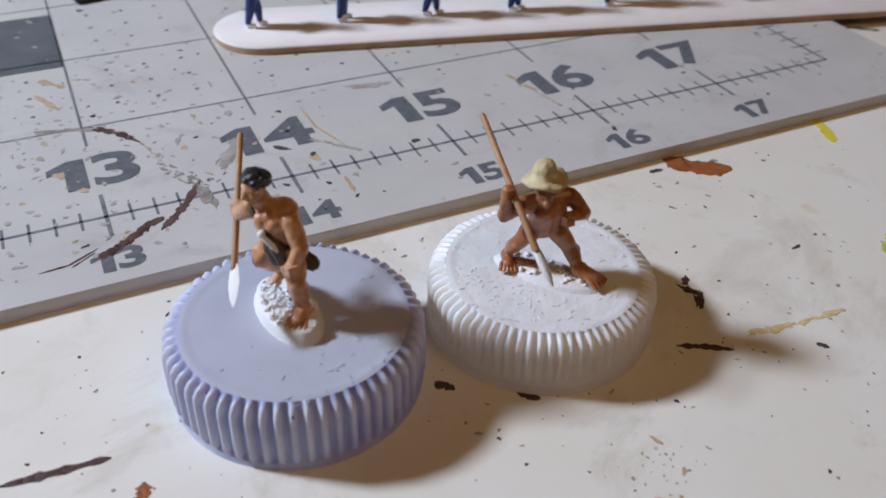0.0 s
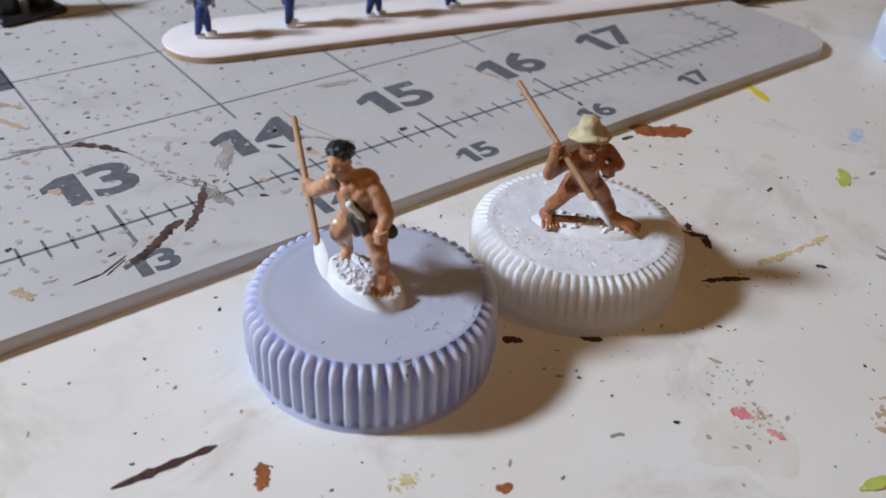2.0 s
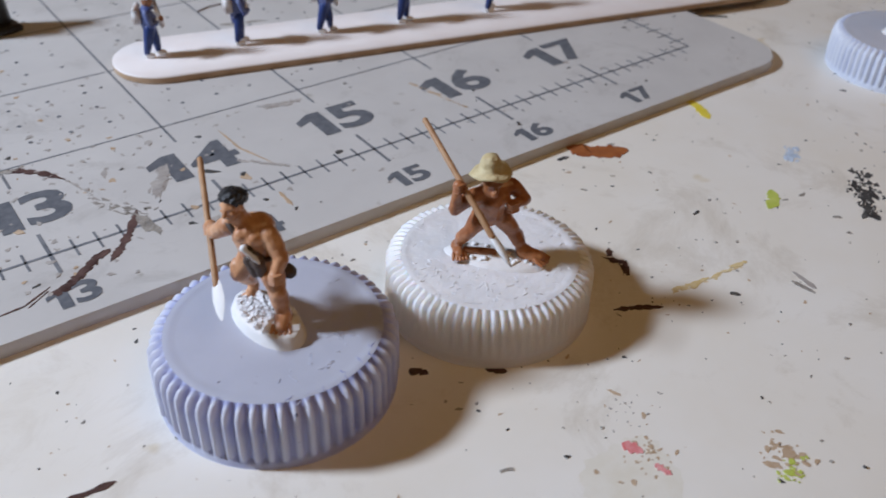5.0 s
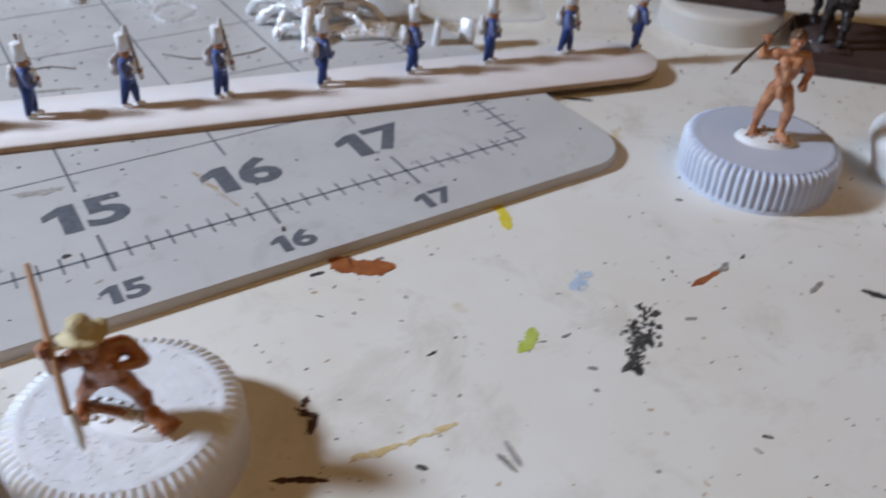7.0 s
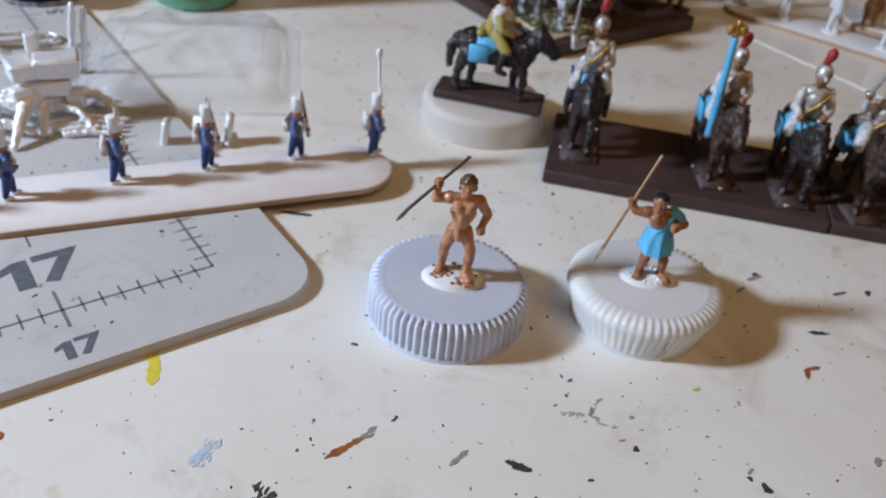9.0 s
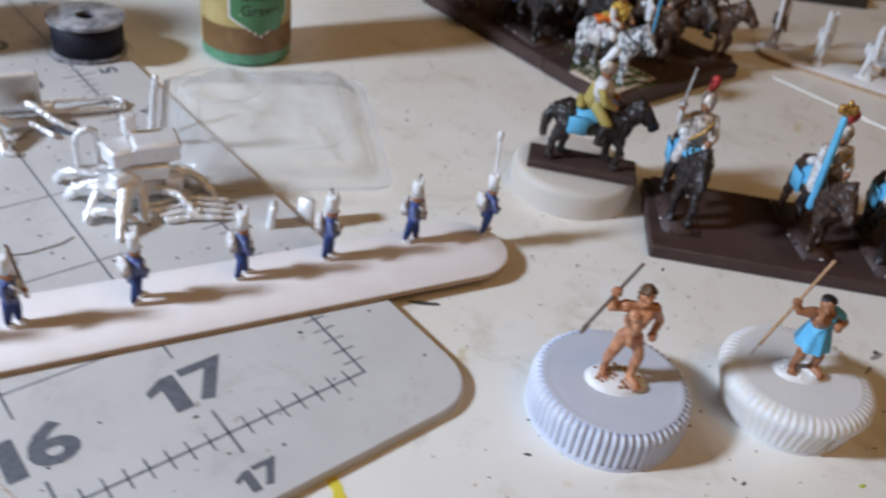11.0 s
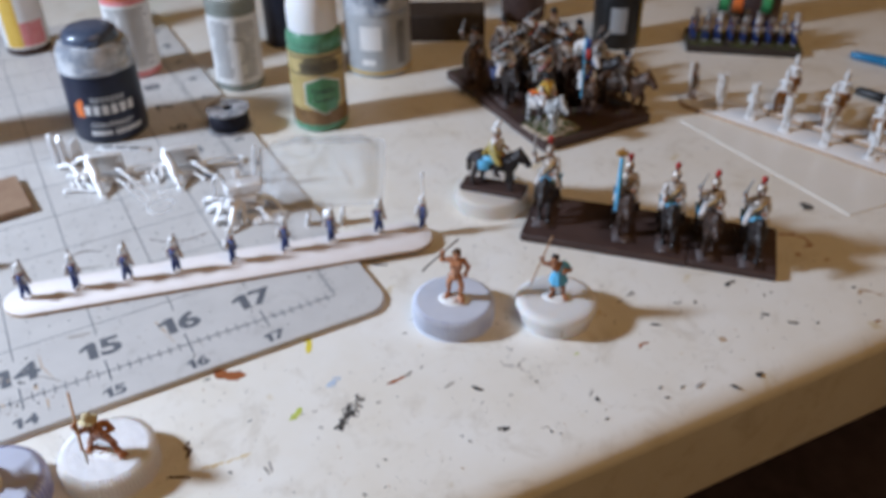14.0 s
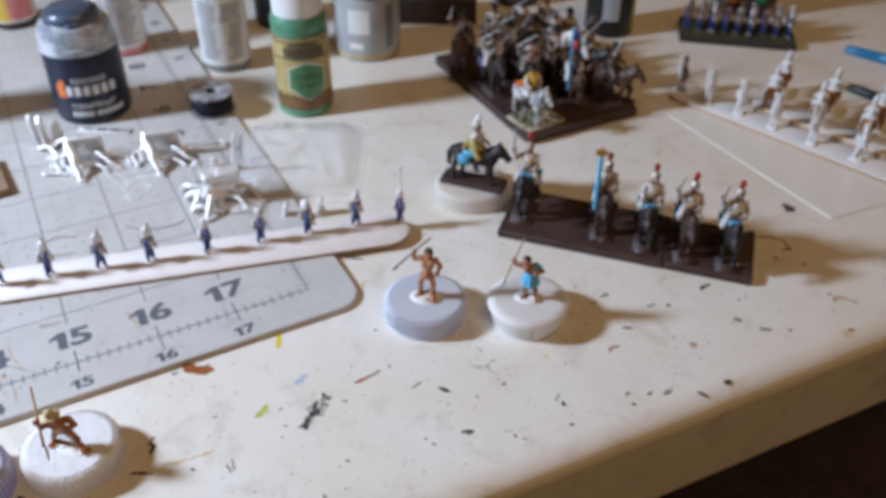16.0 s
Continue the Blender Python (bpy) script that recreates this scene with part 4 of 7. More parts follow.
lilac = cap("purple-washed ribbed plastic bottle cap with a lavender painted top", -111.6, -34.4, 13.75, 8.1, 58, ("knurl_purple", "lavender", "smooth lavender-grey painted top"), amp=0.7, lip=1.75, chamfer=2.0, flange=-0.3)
crust(lilac, 8.1, 16, "lavender", 3, (4.5, 11.0), -60)
crust(lilac, 8.1, 34, "lavender", 13, (6.5, 9.5), -52)
crust(lilac, 8.1, 26, "knurl_purple", 14, (11.2, 12.4), -75)
milky = cap("translucent white ribbed bottle cap with cracked white paint on top", -82.8, -36.7, 13.2, 7.3, 72, ("cap_dipped", "cap_paint", "cracked white paint"), amp=0.45, lip=2.0, chamfer=1.8, rz=11, plain=0.36)
crust(milky, 7.3, 120, "cap_paint", 8, (4.0, 11.4), 185)
crust(milky, 7.3, 40, "cap_paint", 9, (3.0, 11.4), 290)
crust(milky, 7.3, 40, "cap_paint", 19, (9.6, 11.6), 20)
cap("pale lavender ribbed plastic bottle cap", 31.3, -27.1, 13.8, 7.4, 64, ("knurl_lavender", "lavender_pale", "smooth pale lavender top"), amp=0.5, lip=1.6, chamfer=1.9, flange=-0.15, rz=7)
split = cap("smooth white plastic bottle cap, narrower at the foot, cracked", 60.6, -44.6, 13.6, 8.7, 60, ("cap_white", "cap_white"), foot=11.8, amp=0.16, lip=2.6, chamfer=2.2, flange=-0.2, rz=3)
cap("smooth translucent white bottle cap under a mounted figure", 80.6, 28.6, 14.8, 6.6, 80, ("cap_clear", "cap_clear"), amp=0.04, lip=1.8, chamfer=1.5)

# the crack down its side
bm = bmesh.new()
wire(bm, [(q * math.cos(a), q * math.sin(a), z) for q, a, z in ((11.8, -2.10, 0.5), (12.3, -2.07, 2.6), (12.7, -2.10, 4.4), (13.2, -2.08, 6.2))], 0.16, 0, 6)
part("crack", bm, "p_tan", split, "thin dark crack")


# ---- the painted warriors ----
def paste(bm, other):
    """Adds a finished bmesh to another."""
    me = bpy.data.meshes.new("joined")
    other.to_mesh(me)
    other.free()
    bm.from_mesh(me)
    bpy.data.meshes.remove(me)


def stony(bm, outline, z0, z1, mat_side, mat_top, grains, seed, clear=()):
    """A cast figure base: a low mound with grit on top."""
    r = random.Random(seed)
    c = Vector((sum(p[0] for p in outline) / len(outline), sum(p[1] for p in outline) / len(outline)))
    loops = []
    for z, k in ((z0, 1.12), (z0 + 0.3 * (z1 - z0), 1.05), (z1 - 0.22, 1.0), (z1, 0.92)):
        loops.append([(c.x + (p[0] - c.x) * k, c.y + (p[1] - c.y) * k, z) for p in outline])
    rings(bm, loops, mat_side)
    for _ in range(grains):
        p = Vector(r.choice(outline))
        q = c.lerp(p, math.sqrt(r.random()) * 0.86)
        g = r.uniform(0.16, 0.36)
        if any((q.x - x) ** 2 + (q.y - y) ** 2 < d * d for x, y, d in clear):
            continue
        box(bm, (g * 2.0, g * r.uniform(1.2, 2.2), g * 1.3), (q.x, q.y, z1 - g * 0.5), mat_top, Euler((r.uniform(-0.6, 0.6), r.uniform(-0.6, 0.6), r.uniform(0, 3))).to_matrix())


def oval(cx, cy, a, b, turn, n=20):
    ca, sa = math.cos(radians(turn)), math.sin(radians(turn))
    return [(cx + a * math.cos(t) * ca - b * math.sin(t) * sa, cy + a * math.cos(t) * sa + b * math.sin(t) * ca) for t in (2 * math.pi * k / n for k in range(n))]


def blade(bm, a, b, width, side, mat):
    """A flat leaf-shaped spearhead from a to b."""
    a, b = Vector(a), Vector(b)
    d = (b - a)
    s = Vector(side).normalized()
    t = d.normalized().cross(s).normalized()
    loops = []
    for k, w in ((0, 0.45), (0.15, 0.8), (0.45, 1.0), (0.75, 0.7), (0.97, 0.12)):
        c = a + d * k
        loops.append([c + s * w * width / 2, c + t * w * 0.34, c - s * w * width / 2, c - t * w * 0.34])
    rings(bm, loops, mat)


LATER = []


def finish(bm, mat=0):
    """Lays the fingers and toes that fist() and foot() have noted on the melted body."""
    for a, b, ra, rb in LATER:
        limb(bm, a, b, ra, rb, mat, 7)
    LATER.clear()
    return bm


def fist(bm, c, mat, r=0.62):
    c = Vector(c)
    ball(bm, c, (r, r, r * 0.95), mat, 8, 6)
    for k in range(4):
        z = 0.5 - 0.34 * k
        LATER.append((c + Vector((0.35, -r * 0.95, z)), c + Vector((-0.5, -r * 0.92, z - 0.04)), 0.19, 0.17))
        LATER.append((c + Vector((-0.5, -r * 0.92, z - 0.04)), c + Vector((-r * 1.02, -0.1, z - 0.04)), 0.17, 0.15))


def foot(bm, ankle, toe, mat, r=0.72):
    a, t = Vector(ankle), Vector(toe)
    limb(bm, a, (a.x * 0.75 + t.x * 0.25, a.y * 0.75 + t.y * 0.25, t.z + 0.25), r * 0.8, r * 0.75, mat)
    limb(bm, (a.x * 0.9 + t.x * 0.1, a.y * 0.9 + t.y * 0.1, t.z + 0.3), t + Vector((0, 0, 0.2)), r * 0.75, r * 0.7, mat)
    d = (t - a)
    d.z = 0
    d.normalize()
    s = Vector((-d.y, d.x, 0))
    for k in range(-2, 3):
        LATER.append((t + s * k * r * 0.36 + Vector((0, 0, 0.28)), t + s * k * r * 0.44 + d * (1.0 - 0.1 * abs(k)) * r + Vector((0, 0, -0.05)), 0.22 * r + 0.05, 0.2))


def face(bm, head, ahead, r, skin):
    """Brow, nose and chin on a head."""
    h, d = Vector(head), Vector(ahead).normalized()
    s = d.cross(Vector((0, 0, 1))).normalized()
    limb(bm, h + d * r * 0.78 + Vector((0, 0, r * 0.25)) - s * r * 0.5, h + d * r * 0.78 + Vector((0, 0, r * 0.25)) + s * r * 0.5, r * 0.2, r * 0.2, skin, 6)
    limb(bm, h + d * r * 0.9 + Vector((0, 0, r * 0.15)), h + d * r * 1.2 + Vector((0, 0, -r * 0.2)), r * 0.14, r * 0.22, skin, 6)
    ball(bm, h + d * r * 0.72 + Vector((0, 0, -r * 0.85)), r * 0.36, skin, 8, 6)


def sculpted_head(c, ahead, r):
    """A head of its own with brow, nose, cheekbones, lips and jaw, finely melted."""
    c, d = Vector(c), Vector(ahead).normalized()
    s = d.cross(Vector((0, 0, 1))).normalized()
    u = s.cross(d).normalized()

    def at(a, b, z):
        return c + (d * a + s * b + u * z) * r
    h = bmesh.new()
    ball(h, at(-0.12, 0, 0.3), (0.92 * r, 0.92 * r, 0.9 * r))
    limb(h, at(0.3, 0, 0.1), at(0.38, 0, -0.75), 0.66 * r, 0.5 * r)
    for g in (-1, 1):
        limb(h, at(0.72, 0.12 * g, 0.22), at(0.6, 0.55 * g, 0.24), 0.17 * r, 0.14 * r, 0, 8)
        ball(h, at(0.66, 0.42 * g, -0.24), (0.26 * r, 0.26 * r, 0.22 * r))
        limb(h, at(0.1, 0.62 * g, -0.45), at(0.6, 0.25 * g, -0.98), 0.24 * r, 0.22 * r, 0, 8)
        ball(h, at(-0.08, 0.88 * g, -0.05), (0.2 * r, 0.2 * r, 0.3 * r))
    limb(h, at(0.84, 0, 0.16), at(1.16, 0, -0.3), 0.13 * r, 0.2 * r, 0, 8)
    limb(h, at(0.86, -0.2, -0.52), at(0.86, 0.2, -0.52), 0.13 * r, 0.13 * r, 0, 8)
    limb(h, at(0.82, -0.18, -0.78), at(0.82, 0.18, -0.78), 0.13 * r, 0.13 * r, 0, 8)
    ball(h, at(0.78, 0, -1.04), (0.3 * r, 0.3 * r, 0.24 * r))
    h = sculpted(h, 0.085, 1)
    return h, at


# the hunter with the black hair, stooping forward behind a levelled spear
bm = bmesh.new()
limb(bm, (-0.2, 1.4, 8.2), (-0.8, 1.3, 11.4), 1.6, 1.95)
ball(bm, (-0.4, 1.7, 11.9), (1.8, 1.6, 1.35))
limb(bm, (-2.2, 2.7, 12.1), (0.2, -0.1, 11.8), 0.9, 0.95)
ball(bm, (-1.9, 0.9, 11.9), (0.95, 0.75, 0.8))
ball(bm, (-1.0, -0.1, 11.6), (0.95, 0.75, 0.8))
ball(bm, (-1.3, 0.4, 10.2), (0.9, 0.7, 0.9))
limb(bm, (-1.4, 1.9, 12.8), (-2.05, 2.1, 14.5), 0.95, 0.8)
ball(bm, (0.55, 1.9, 8.1), (1.55, 1.5, 1.5))
ball(bm, (0.0, 0.6, 8.3), (1.5, 1.4, 1.4))
limb(bm, (0.9, 1.0, 11.0), (0.9, 1.2, 9.0), 0.9, 0.85)
for c, d, a, b in (((0.6, -0.9, 11.5), (0.9, -1.5, 10.7), 0.78, 0.58), ((0.35, -1.5, 10.9), (0.55, -2.0, 10.1), 0.6, 0.45), ((0.5, -2.3, 9.5), (0.1, -2.5, 8.8), 0.62, 0.45),
                   ((-2.9, 3.4, 11.9), (-3.3, 4.4, 11.0), 0.75, 0.55), ((-3.4, 5.3, 10.3), (-3.2, 6.2, 10.0), 0.6, 0.45), ((0.7, 2.0, 11.6), (0.8, 1.2, 10.0), 0.75, 0.65),
                   ((-0.3, -0.9, 6.9), (-0.2, -1.5, 5.7), 0.85, 0.6), ((0.7, -0.6, 6.9), (0.55, -1.4, 5.6), 0.8, 0.6), ((0.75, -1.3, 4.1), (0.7, -1.5, 3.1), 0.62, 0.42),
                   ((-2.2, 2.6, 7.1), (-2.6, 2.3, 6.2), 0.75, 0.6), ((-0.9, 4.1, 4.3), (-0.3, 4.6, 3.3), 0.6, 0.45), ((-1.35, -0.1, 10.9), (-1.2, 0.0, 10.4), 0.45, 0.45)):
    limb(bm, c, d, a, b)
ball(bm, (-2.4, 3.0, 12.1), 1.0)
limb(bm, (-2.4, 3.0, 12.0), (-3.3, 5.1, 10.3), 0.9, 0.7)
limb(bm, (-3.3, 5.1, 10.3), (-3.0, 6.8, 9.8), 0.72, 0.55)
fist(bm, (-2.95, 7.0, 9.7), 0, 0.75)
ball(bm, (0.3, -0.5, 11.75), (0.98, 0.98, 1.0))
limb(bm, (0.3, -0.5, 11.8), (0.7, -2.1, 9.7), 0.98, 0.72)
limb(bm, (0.7, -2.1, 9.7), (-0.3, -2.5, 8.3), 0.78, 0.52)
fist(bm, (-0.4, -2.6, 8.0), 0, 0.7)
limb(bm, (0.3, 0.4, 7.9), (0.1, -1.5, 5.1), 1.3, 0.85)
ball(bm, (0.1, -1.7, 5.0), 0.82)
limb(bm, (0.15, -1.5, 5.0), (0.3, -1.7, 3.4), 0.92, 0.85)
limb(bm, (0.3, -1.7, 3.4), (0.35, -1.9, 1.7), 0.8, 0.52)
foot(bm, (0.4, -1.9, 1.8), (-0.5, -3.1, 1.35), 0, 1.15)
limb(bm, (-0.9, 2.1, 8.0), (-2.3, 2.3, 6.2), 1.25, 0.9)
limb(bm, (-2.3, 2.3, 6.2), (-0.9, 3.6, 4.2), 0.9, 0.85)
limb(bm, (-0.9, 3.6, 4.2), (0.0, 4.5, 2.7), 0.78, 0.52)
foot(bm, (0.1, 4.6, 2.0), (-1.0, 3.8, 1.1), 0, 0.74)
ball(bm, (0.2, 1.1, 12.1), (1.5, 1.6, 1.3))
bm = finish(sculpted(bm, 0.15, 1, 0.12, 0.05))
# hair, eyes and mouth, loincloth, knife, scabbard, spear
head, at = sculpted_head((-2.2, 2.0, 15.05), (-0.86, -0.48, -0.12), 1.28)
paste(bm, head)
hair = bmesh.new()
ball(hair, at(-0.36, 0, 0.5), (1.36, 1.36, 1.12), 0, 16, 10)
for k in range(-3, 4):
    g = k / 3.0
    front, top = at(0.62 - 0.3 * g * g, 0.72 * g, 0.86 - 0.2 * g * g), at(-0.1, 0.8 * g, 1.28 - 0.35 * g * g)
    rear, nape = at(-0.95, 0.7 * g, 0.85 - 0.2 * g * g), at(-1.02 + 0.15 * g * g, 0.6 * g, -0.1 + 0.2 * (k % 2))
    for c, d, q in ((front, top, 0.36), (top, rear, 0.42), (rear, nape, 0.38)):
        limb(hair, c, d, q * 0.75, q, 0, 7)
hair = sculpted(hair, 0.11, 0)
roughen(hair, 0.2, 0.45, 2)
for f in hair.faces:
    f.material_index = 1
paste(bm, hair)
# dark eyes under the brow, and the open mouth
for g in (-1, 1):
    limb(bm, at(0.72, 0.2 * g, 0.06), at(0.66, 0.44 * g, 0.08), 0.1, 0.08, 2, 6)
limb(bm, at(0.9, -0.16, -0.65), at(0.9, 0.16, -0.65), 0.1, 0.1, 2, 6)
wire(bm, [(-2.75, 2.3, 12.8), (-2.5, 1.0, 11.9), (-2.05, 0.2, 11.0), (-1.5, -0.2, 10.2)], 0.34, 2)
wire(bm, [(-1.4, -0.5, 9.0), (0.4, -0.6, 8.9), (1.75, 0.6, 8.7), (1.5, 2.6, 8.8)], 0.3, 2)
limb(bm, (-1.2, 0.2, 10.2), (-1.2, 0.0, 8.8), 0.72, 0.85, 2)
limb(bm, (-1.2, -0.3, 9.2), (-0.8, -0.5, 7.2), 0.85, 0.6, 2)
limb(bm, (-1.6, 0.5, 8.8), (-1.3, 0.4, 7.0), 0.8, 0.55, 2)
limb(bm, (0.6, 0.9, 7.6), (2.1, -0.7, 6.4), 0.75, 0.85, 2)
limb(bm, (-2.45, -0.35, 11.0), (-1.75, -0.85, 9.9), 0.36, 0.3, 3)
limb(bm, (-1.75, -0.85, 9.9), (-1.35, -1.05, 9.2), 0.32, 0.16, 3)
ball(bm, (-2.5, -0.3, 11.1), 0.42, 3)
limb(bm, (-2.05, -0.2, 10.9), (-0.9, -0.75, 8.6), 0.55, 0.4, 2)
limb(bm, (-0.4, 14.3, 13.7), (-5.3, 1.4, 6.4), 0.34, 0.36, 4)
blade(bm, (-5.1, 1.9, 6.7), (-6.55, -2.2, 4.55), 1.6, (-0.60, 0.48, -0.52), 3)
stony(bm, oval(-0.6, 0.1, 5.2, 2.8, 97), -0.05, 1.4, 3, 5, 300, 3, [(0.1, -2.4, 1.5), (-0.7, -3.5, 1.3)])
solid("warrior_figurine", bm, ["skin", "hair", "leather", "white", "shaft", "grit"], "painted miniature warrior with black hair and levelled white-tipped spear", "figurine", -111.4, -33.8, 8.1, group="miniature warriors", sharp=50)

# the hunter in a straw hat, spear levelled under the arm
bm = bmesh.new()
limb(bm, (-0.6, 1.6, 6.2), (-0.9, 1.2, 8.8), 1.45, 1.75)
ball(bm, (-0.7, 1.6, 9.4), (1.8, 1.5, 1.3))
limb(bm, (-3.2, 1.8, 9.5), (1.8, 1.0, 9.8), 1.05, 1.1)
ball(bm, (-1.7, 0.4, 8.9), (0.95, 0.7, 0.75))
ball(bm, (0.2, 0.2, 9.0), (0.95, 0.7, 0.75))
limb(bm, (-1.2, 0.9, 9.8), (-1.5, 0.4, 11.4), 0.9, 0.85)
ball(bm, (-1.55, 0.3, 12.1), (1.2, 1.2, 1.35))
face(bm, (-1.6, 0.2, 11.9), (-0.35, -0.9, -0.2), 1.2, 0)
for c, d, a, b in (((-3.4, 1.6, 9.6), (-4.2, 2.2, 8.7), 0.85, 0.65), ((-4.9, 2.5, 8.6), (-5.1, 2.2, 9.9), 0.72, 0.5), ((2.2, 0.7, 9.7), (2.9, -0.1, 8.9), 0.9, 0.65), ((2.7, -0.7, 8.3), (1.8, -0.9, 8.4), 0.65, 0.5),
                   ((-1.9, 1.6, 5.6), (-2.7, 2.0, 4.5), 0.95, 0.65), ((1.0, 0.5, 5.6), (1.9, -0.3, 4.4), 1.0, 0.7), ((2.7, -0.3, 3.2), (2.9, -0.5, 2.3), 0.68, 0.48),
                   ((-0.9, 0.3, 7.9), (-0.8, 0.4, 6.9), 0.6, 0.5), ((-0.1, 0.3, 7.9), (-0.1, 0.4, 6.9), 0.6, 0.5)):
    limb(bm, c, d, a, b)
limb(bm, (-3.3, 1.9, 9.5), (-5.0, 2.8, 7.9), 0.9, 0.7)
limb(bm, (-5.0, 2.8, 7.9), (-5.3, 1.9, 11.4), 0.72, 0.56)
fist(bm, (-5.4, 1.7, 11.9), 0, 0.75)
limb(bm, (2.1, 1.0, 9.7), (3.2, -0.4, 8.2), 0.92, 0.72)
limb(bm, (3.2, -0.4, 8.2), (1.1, -0.8, 8.4), 0.72, 0.55)
fist(bm, (0.7, -0.9, 8.5), 0, 0.74)
limb(bm, (-1.4, 2.1, 6.2), (-2.8, 2.5, 4.0), 1.25, 0.85)
limb(bm, (-2.8, 2.5, 4.0), (-3.1, 3.6, 2.6), 0.85, 0.82)
limb(bm, (-3.1, 3.6, 2.6), (-3.2, 4.2, 1.2), 0.72, 0.52)
foot(bm, (-3.2, 4.3, 1.1), (-3.9, 2.9, 0.65), 0, 0.95)
limb(bm, (0.5, 1.2, 6.1), (2.0, 0.0, 3.8), 1.3, 0.9)
limb(bm, (2.0, 0.0, 3.8), (2.5, -0.8, 2.4), 0.9, 0.84)
limb(bm, (2.5, -0.8, 2.4), (2.8, -1.1, 1.3), 0.76, 0.56)
foot(bm, (2.8, -1.5, 1.25), (3.6, -3.3, 0.8), 0, 1.25)
bm = finish(sculpted(bm, 0.15, 1, 0.05, 0.05))
# hat: a floppy brim and a soft crown
loops = []
for r, z in ((0.95, -0.1), (1.7, -0.22), (2.4, -0.42), (2.52, -0.28), (2.2, -0.06), (1.8, 0.12), (1.42, 0.35), (1.3, 0.8), (1.2, 1.3), (0.95, 1.8), (0.4, 2.05)):
    loops.append([(-1.75 + r * math.cos(t) * (1 + 0.05 * math.sin(3 * t)) - 0.1 * z, 0.5 + r * math.sin(t), 13.42 + z + (0.16 * math.sin(2 * t + 0.6) + 0.1 * math.sin(5 * t) + 0.16 * math.sin(t + 2.6)) * (r / 2.2) ** 2) for t in (2 * math.pi * k / 22 for k in range(22))])
rings(bm, loops, 1)
limb(bm, (-4.4, 9.9, 16.4), (-5.2, -4.4, 8.4), 0.34, 0.4, 2)
blade(bm, (-5.15, -3.9, 8.7), (-4.9, -7.9, 5.9), 1.3, (0.95, 0.1, -0.1), 3)
stony(bm, oval(-0.1, 0.6, 6.0, 2.3, 128), -0.05, 0.5, 3, 3, 46, 5)
wire(bm, [(-3.2, 3.6, 0.75), (-1.4, 2.2, 0.7), (0.0, 1.0, 0.65)], 0.5, 4)
solid("warrior_figurine", bm, ["skin_ruddy", "straw", "shaft", "white", "skin_dark"], "painted miniature warrior in a pale straw hat with a spear", "figurine", -83.0, -38.5, 7.25, group="miniature warriors", sharp=0)

# the bare warrior with a raised spear, chest to the front
bm = bmesh.new()


def q(a, b, z):
    return (0.8 * a - 0.6 * b, -0.6 * a - 0.8 * b, z)


limb(bm, q(0.5, 0.0, 9.4), q(0.7, 0.1, 11.6), 1.35, 1.2)
limb(bm, q(0.7, 0.1, 11.4), q(0.9, 0.2, 14.0), 1.25, 1.6)
limb(bm, q(-1.2, 0.0, 15.3), q(3.0, -0.1, 15.1), 0.95, 0.95)
for c, d, a, b in ((q(-0.1, 1.15, 14.5), q(0.3, 1.2, 14.1), 0.85, 0.8), (q(2.0, 1.1, 14.4), q(1.6, 1.2, 14.0), 0.85, 0.8), (q(0.6, 1.2, 12.6), q(0.6, 1.2, 11.0), 0.5, 0.5), (q(1.2, 1.15, 12.6), q(1.2, 1.1, 11.0), 0.5, 0.5),
                   (q(-0.6, 0.2, 13.0), q(-0.2, 0.2, 11.6), 0.7, 0.6), (q(2.3, 0.2, 13.0), q(1.8, 0.2, 11.6), 0.7, 0.6)):
    limb(bm, c, d, a, b)
limb(bm, q(1.0, 0.1, 15.6), q(1.05, 0.4, 17.2), 0.8, 0.72)
ball(bm, q(1.1, 0.5, 18.2), (1.15, 1.15, 1.4))
face(bm, q(1.1, 0.5, 18.1), (-0.6, -0.8, -0.1), 1.15, 0)
ball(bm, q(-1.5, 0.0, 15.4), 1.0)
limb(bm, q(-1.5, 0.0, 15.4), q(-3.8, -0.2, 14.9), 0.85, 0.66)
limb(bm, q(-3.8, -0.2, 14.9), q(-3.6, -0.4, 17.3), 0.7, 0.5)
fist(bm, q(-3.6, -0.5, 17.8), 0, 0.72)
ball(bm, q(3.3, -0.1, 15.1), 1.0)
limb(bm, q(3.3, -0.1, 15.1), q(4.9, -0.5, 12.5), 0.85, 0.66)
limb(bm, q(4.9, -0.5, 12.5), q(4.0, 0.5, 10.5), 0.68, 0.5)
fist(bm, q(3.9, 0.6, 10.1), 0, 0.66)
limb(bm, q(-0.3, 0.0, 9.4), q(-1.6, 0.4, 5.9), 1.2, 0.82)
limb(bm, q(-1.6, 0.4, 5.9), q(-1.65, -0.5, 3.9), 0.8, 0.86)
limb(bm, q(-1.65, -0.5, 3.9), q(-1.7, -0.7, 1.8), 0.75, 0.5)
foot(bm, q(-1.7, -0.8, 1.5), q(-2.1, 0.5, 0.85), 0, 0.8)
limb(bm, q(1.5, 0.1, 9.4), q(2.8, 1.0, 5.9), 1.2, 0.82)
limb(bm, q(2.8, 1.0, 5.9), q(2.6, 0.8, 3.9), 0.8, 0.86)
limb(bm, q(2.6, 0.8, 3.9), q(2.3, 1.2, 1.8), 0.75, 0.5)
foot(bm, q(2.3, 1.2, 1.5), q(2.9, 2.9, 0.8), 0, 0.9)
limb(bm, q(0.5, 1.0, 9.6), q(0.5, 1.2, 8.4), 0.75, 0.55)
bm = finish(sculpted(bm, 0.17, 1, 0.12, 0.06))
hair = bmesh.new()
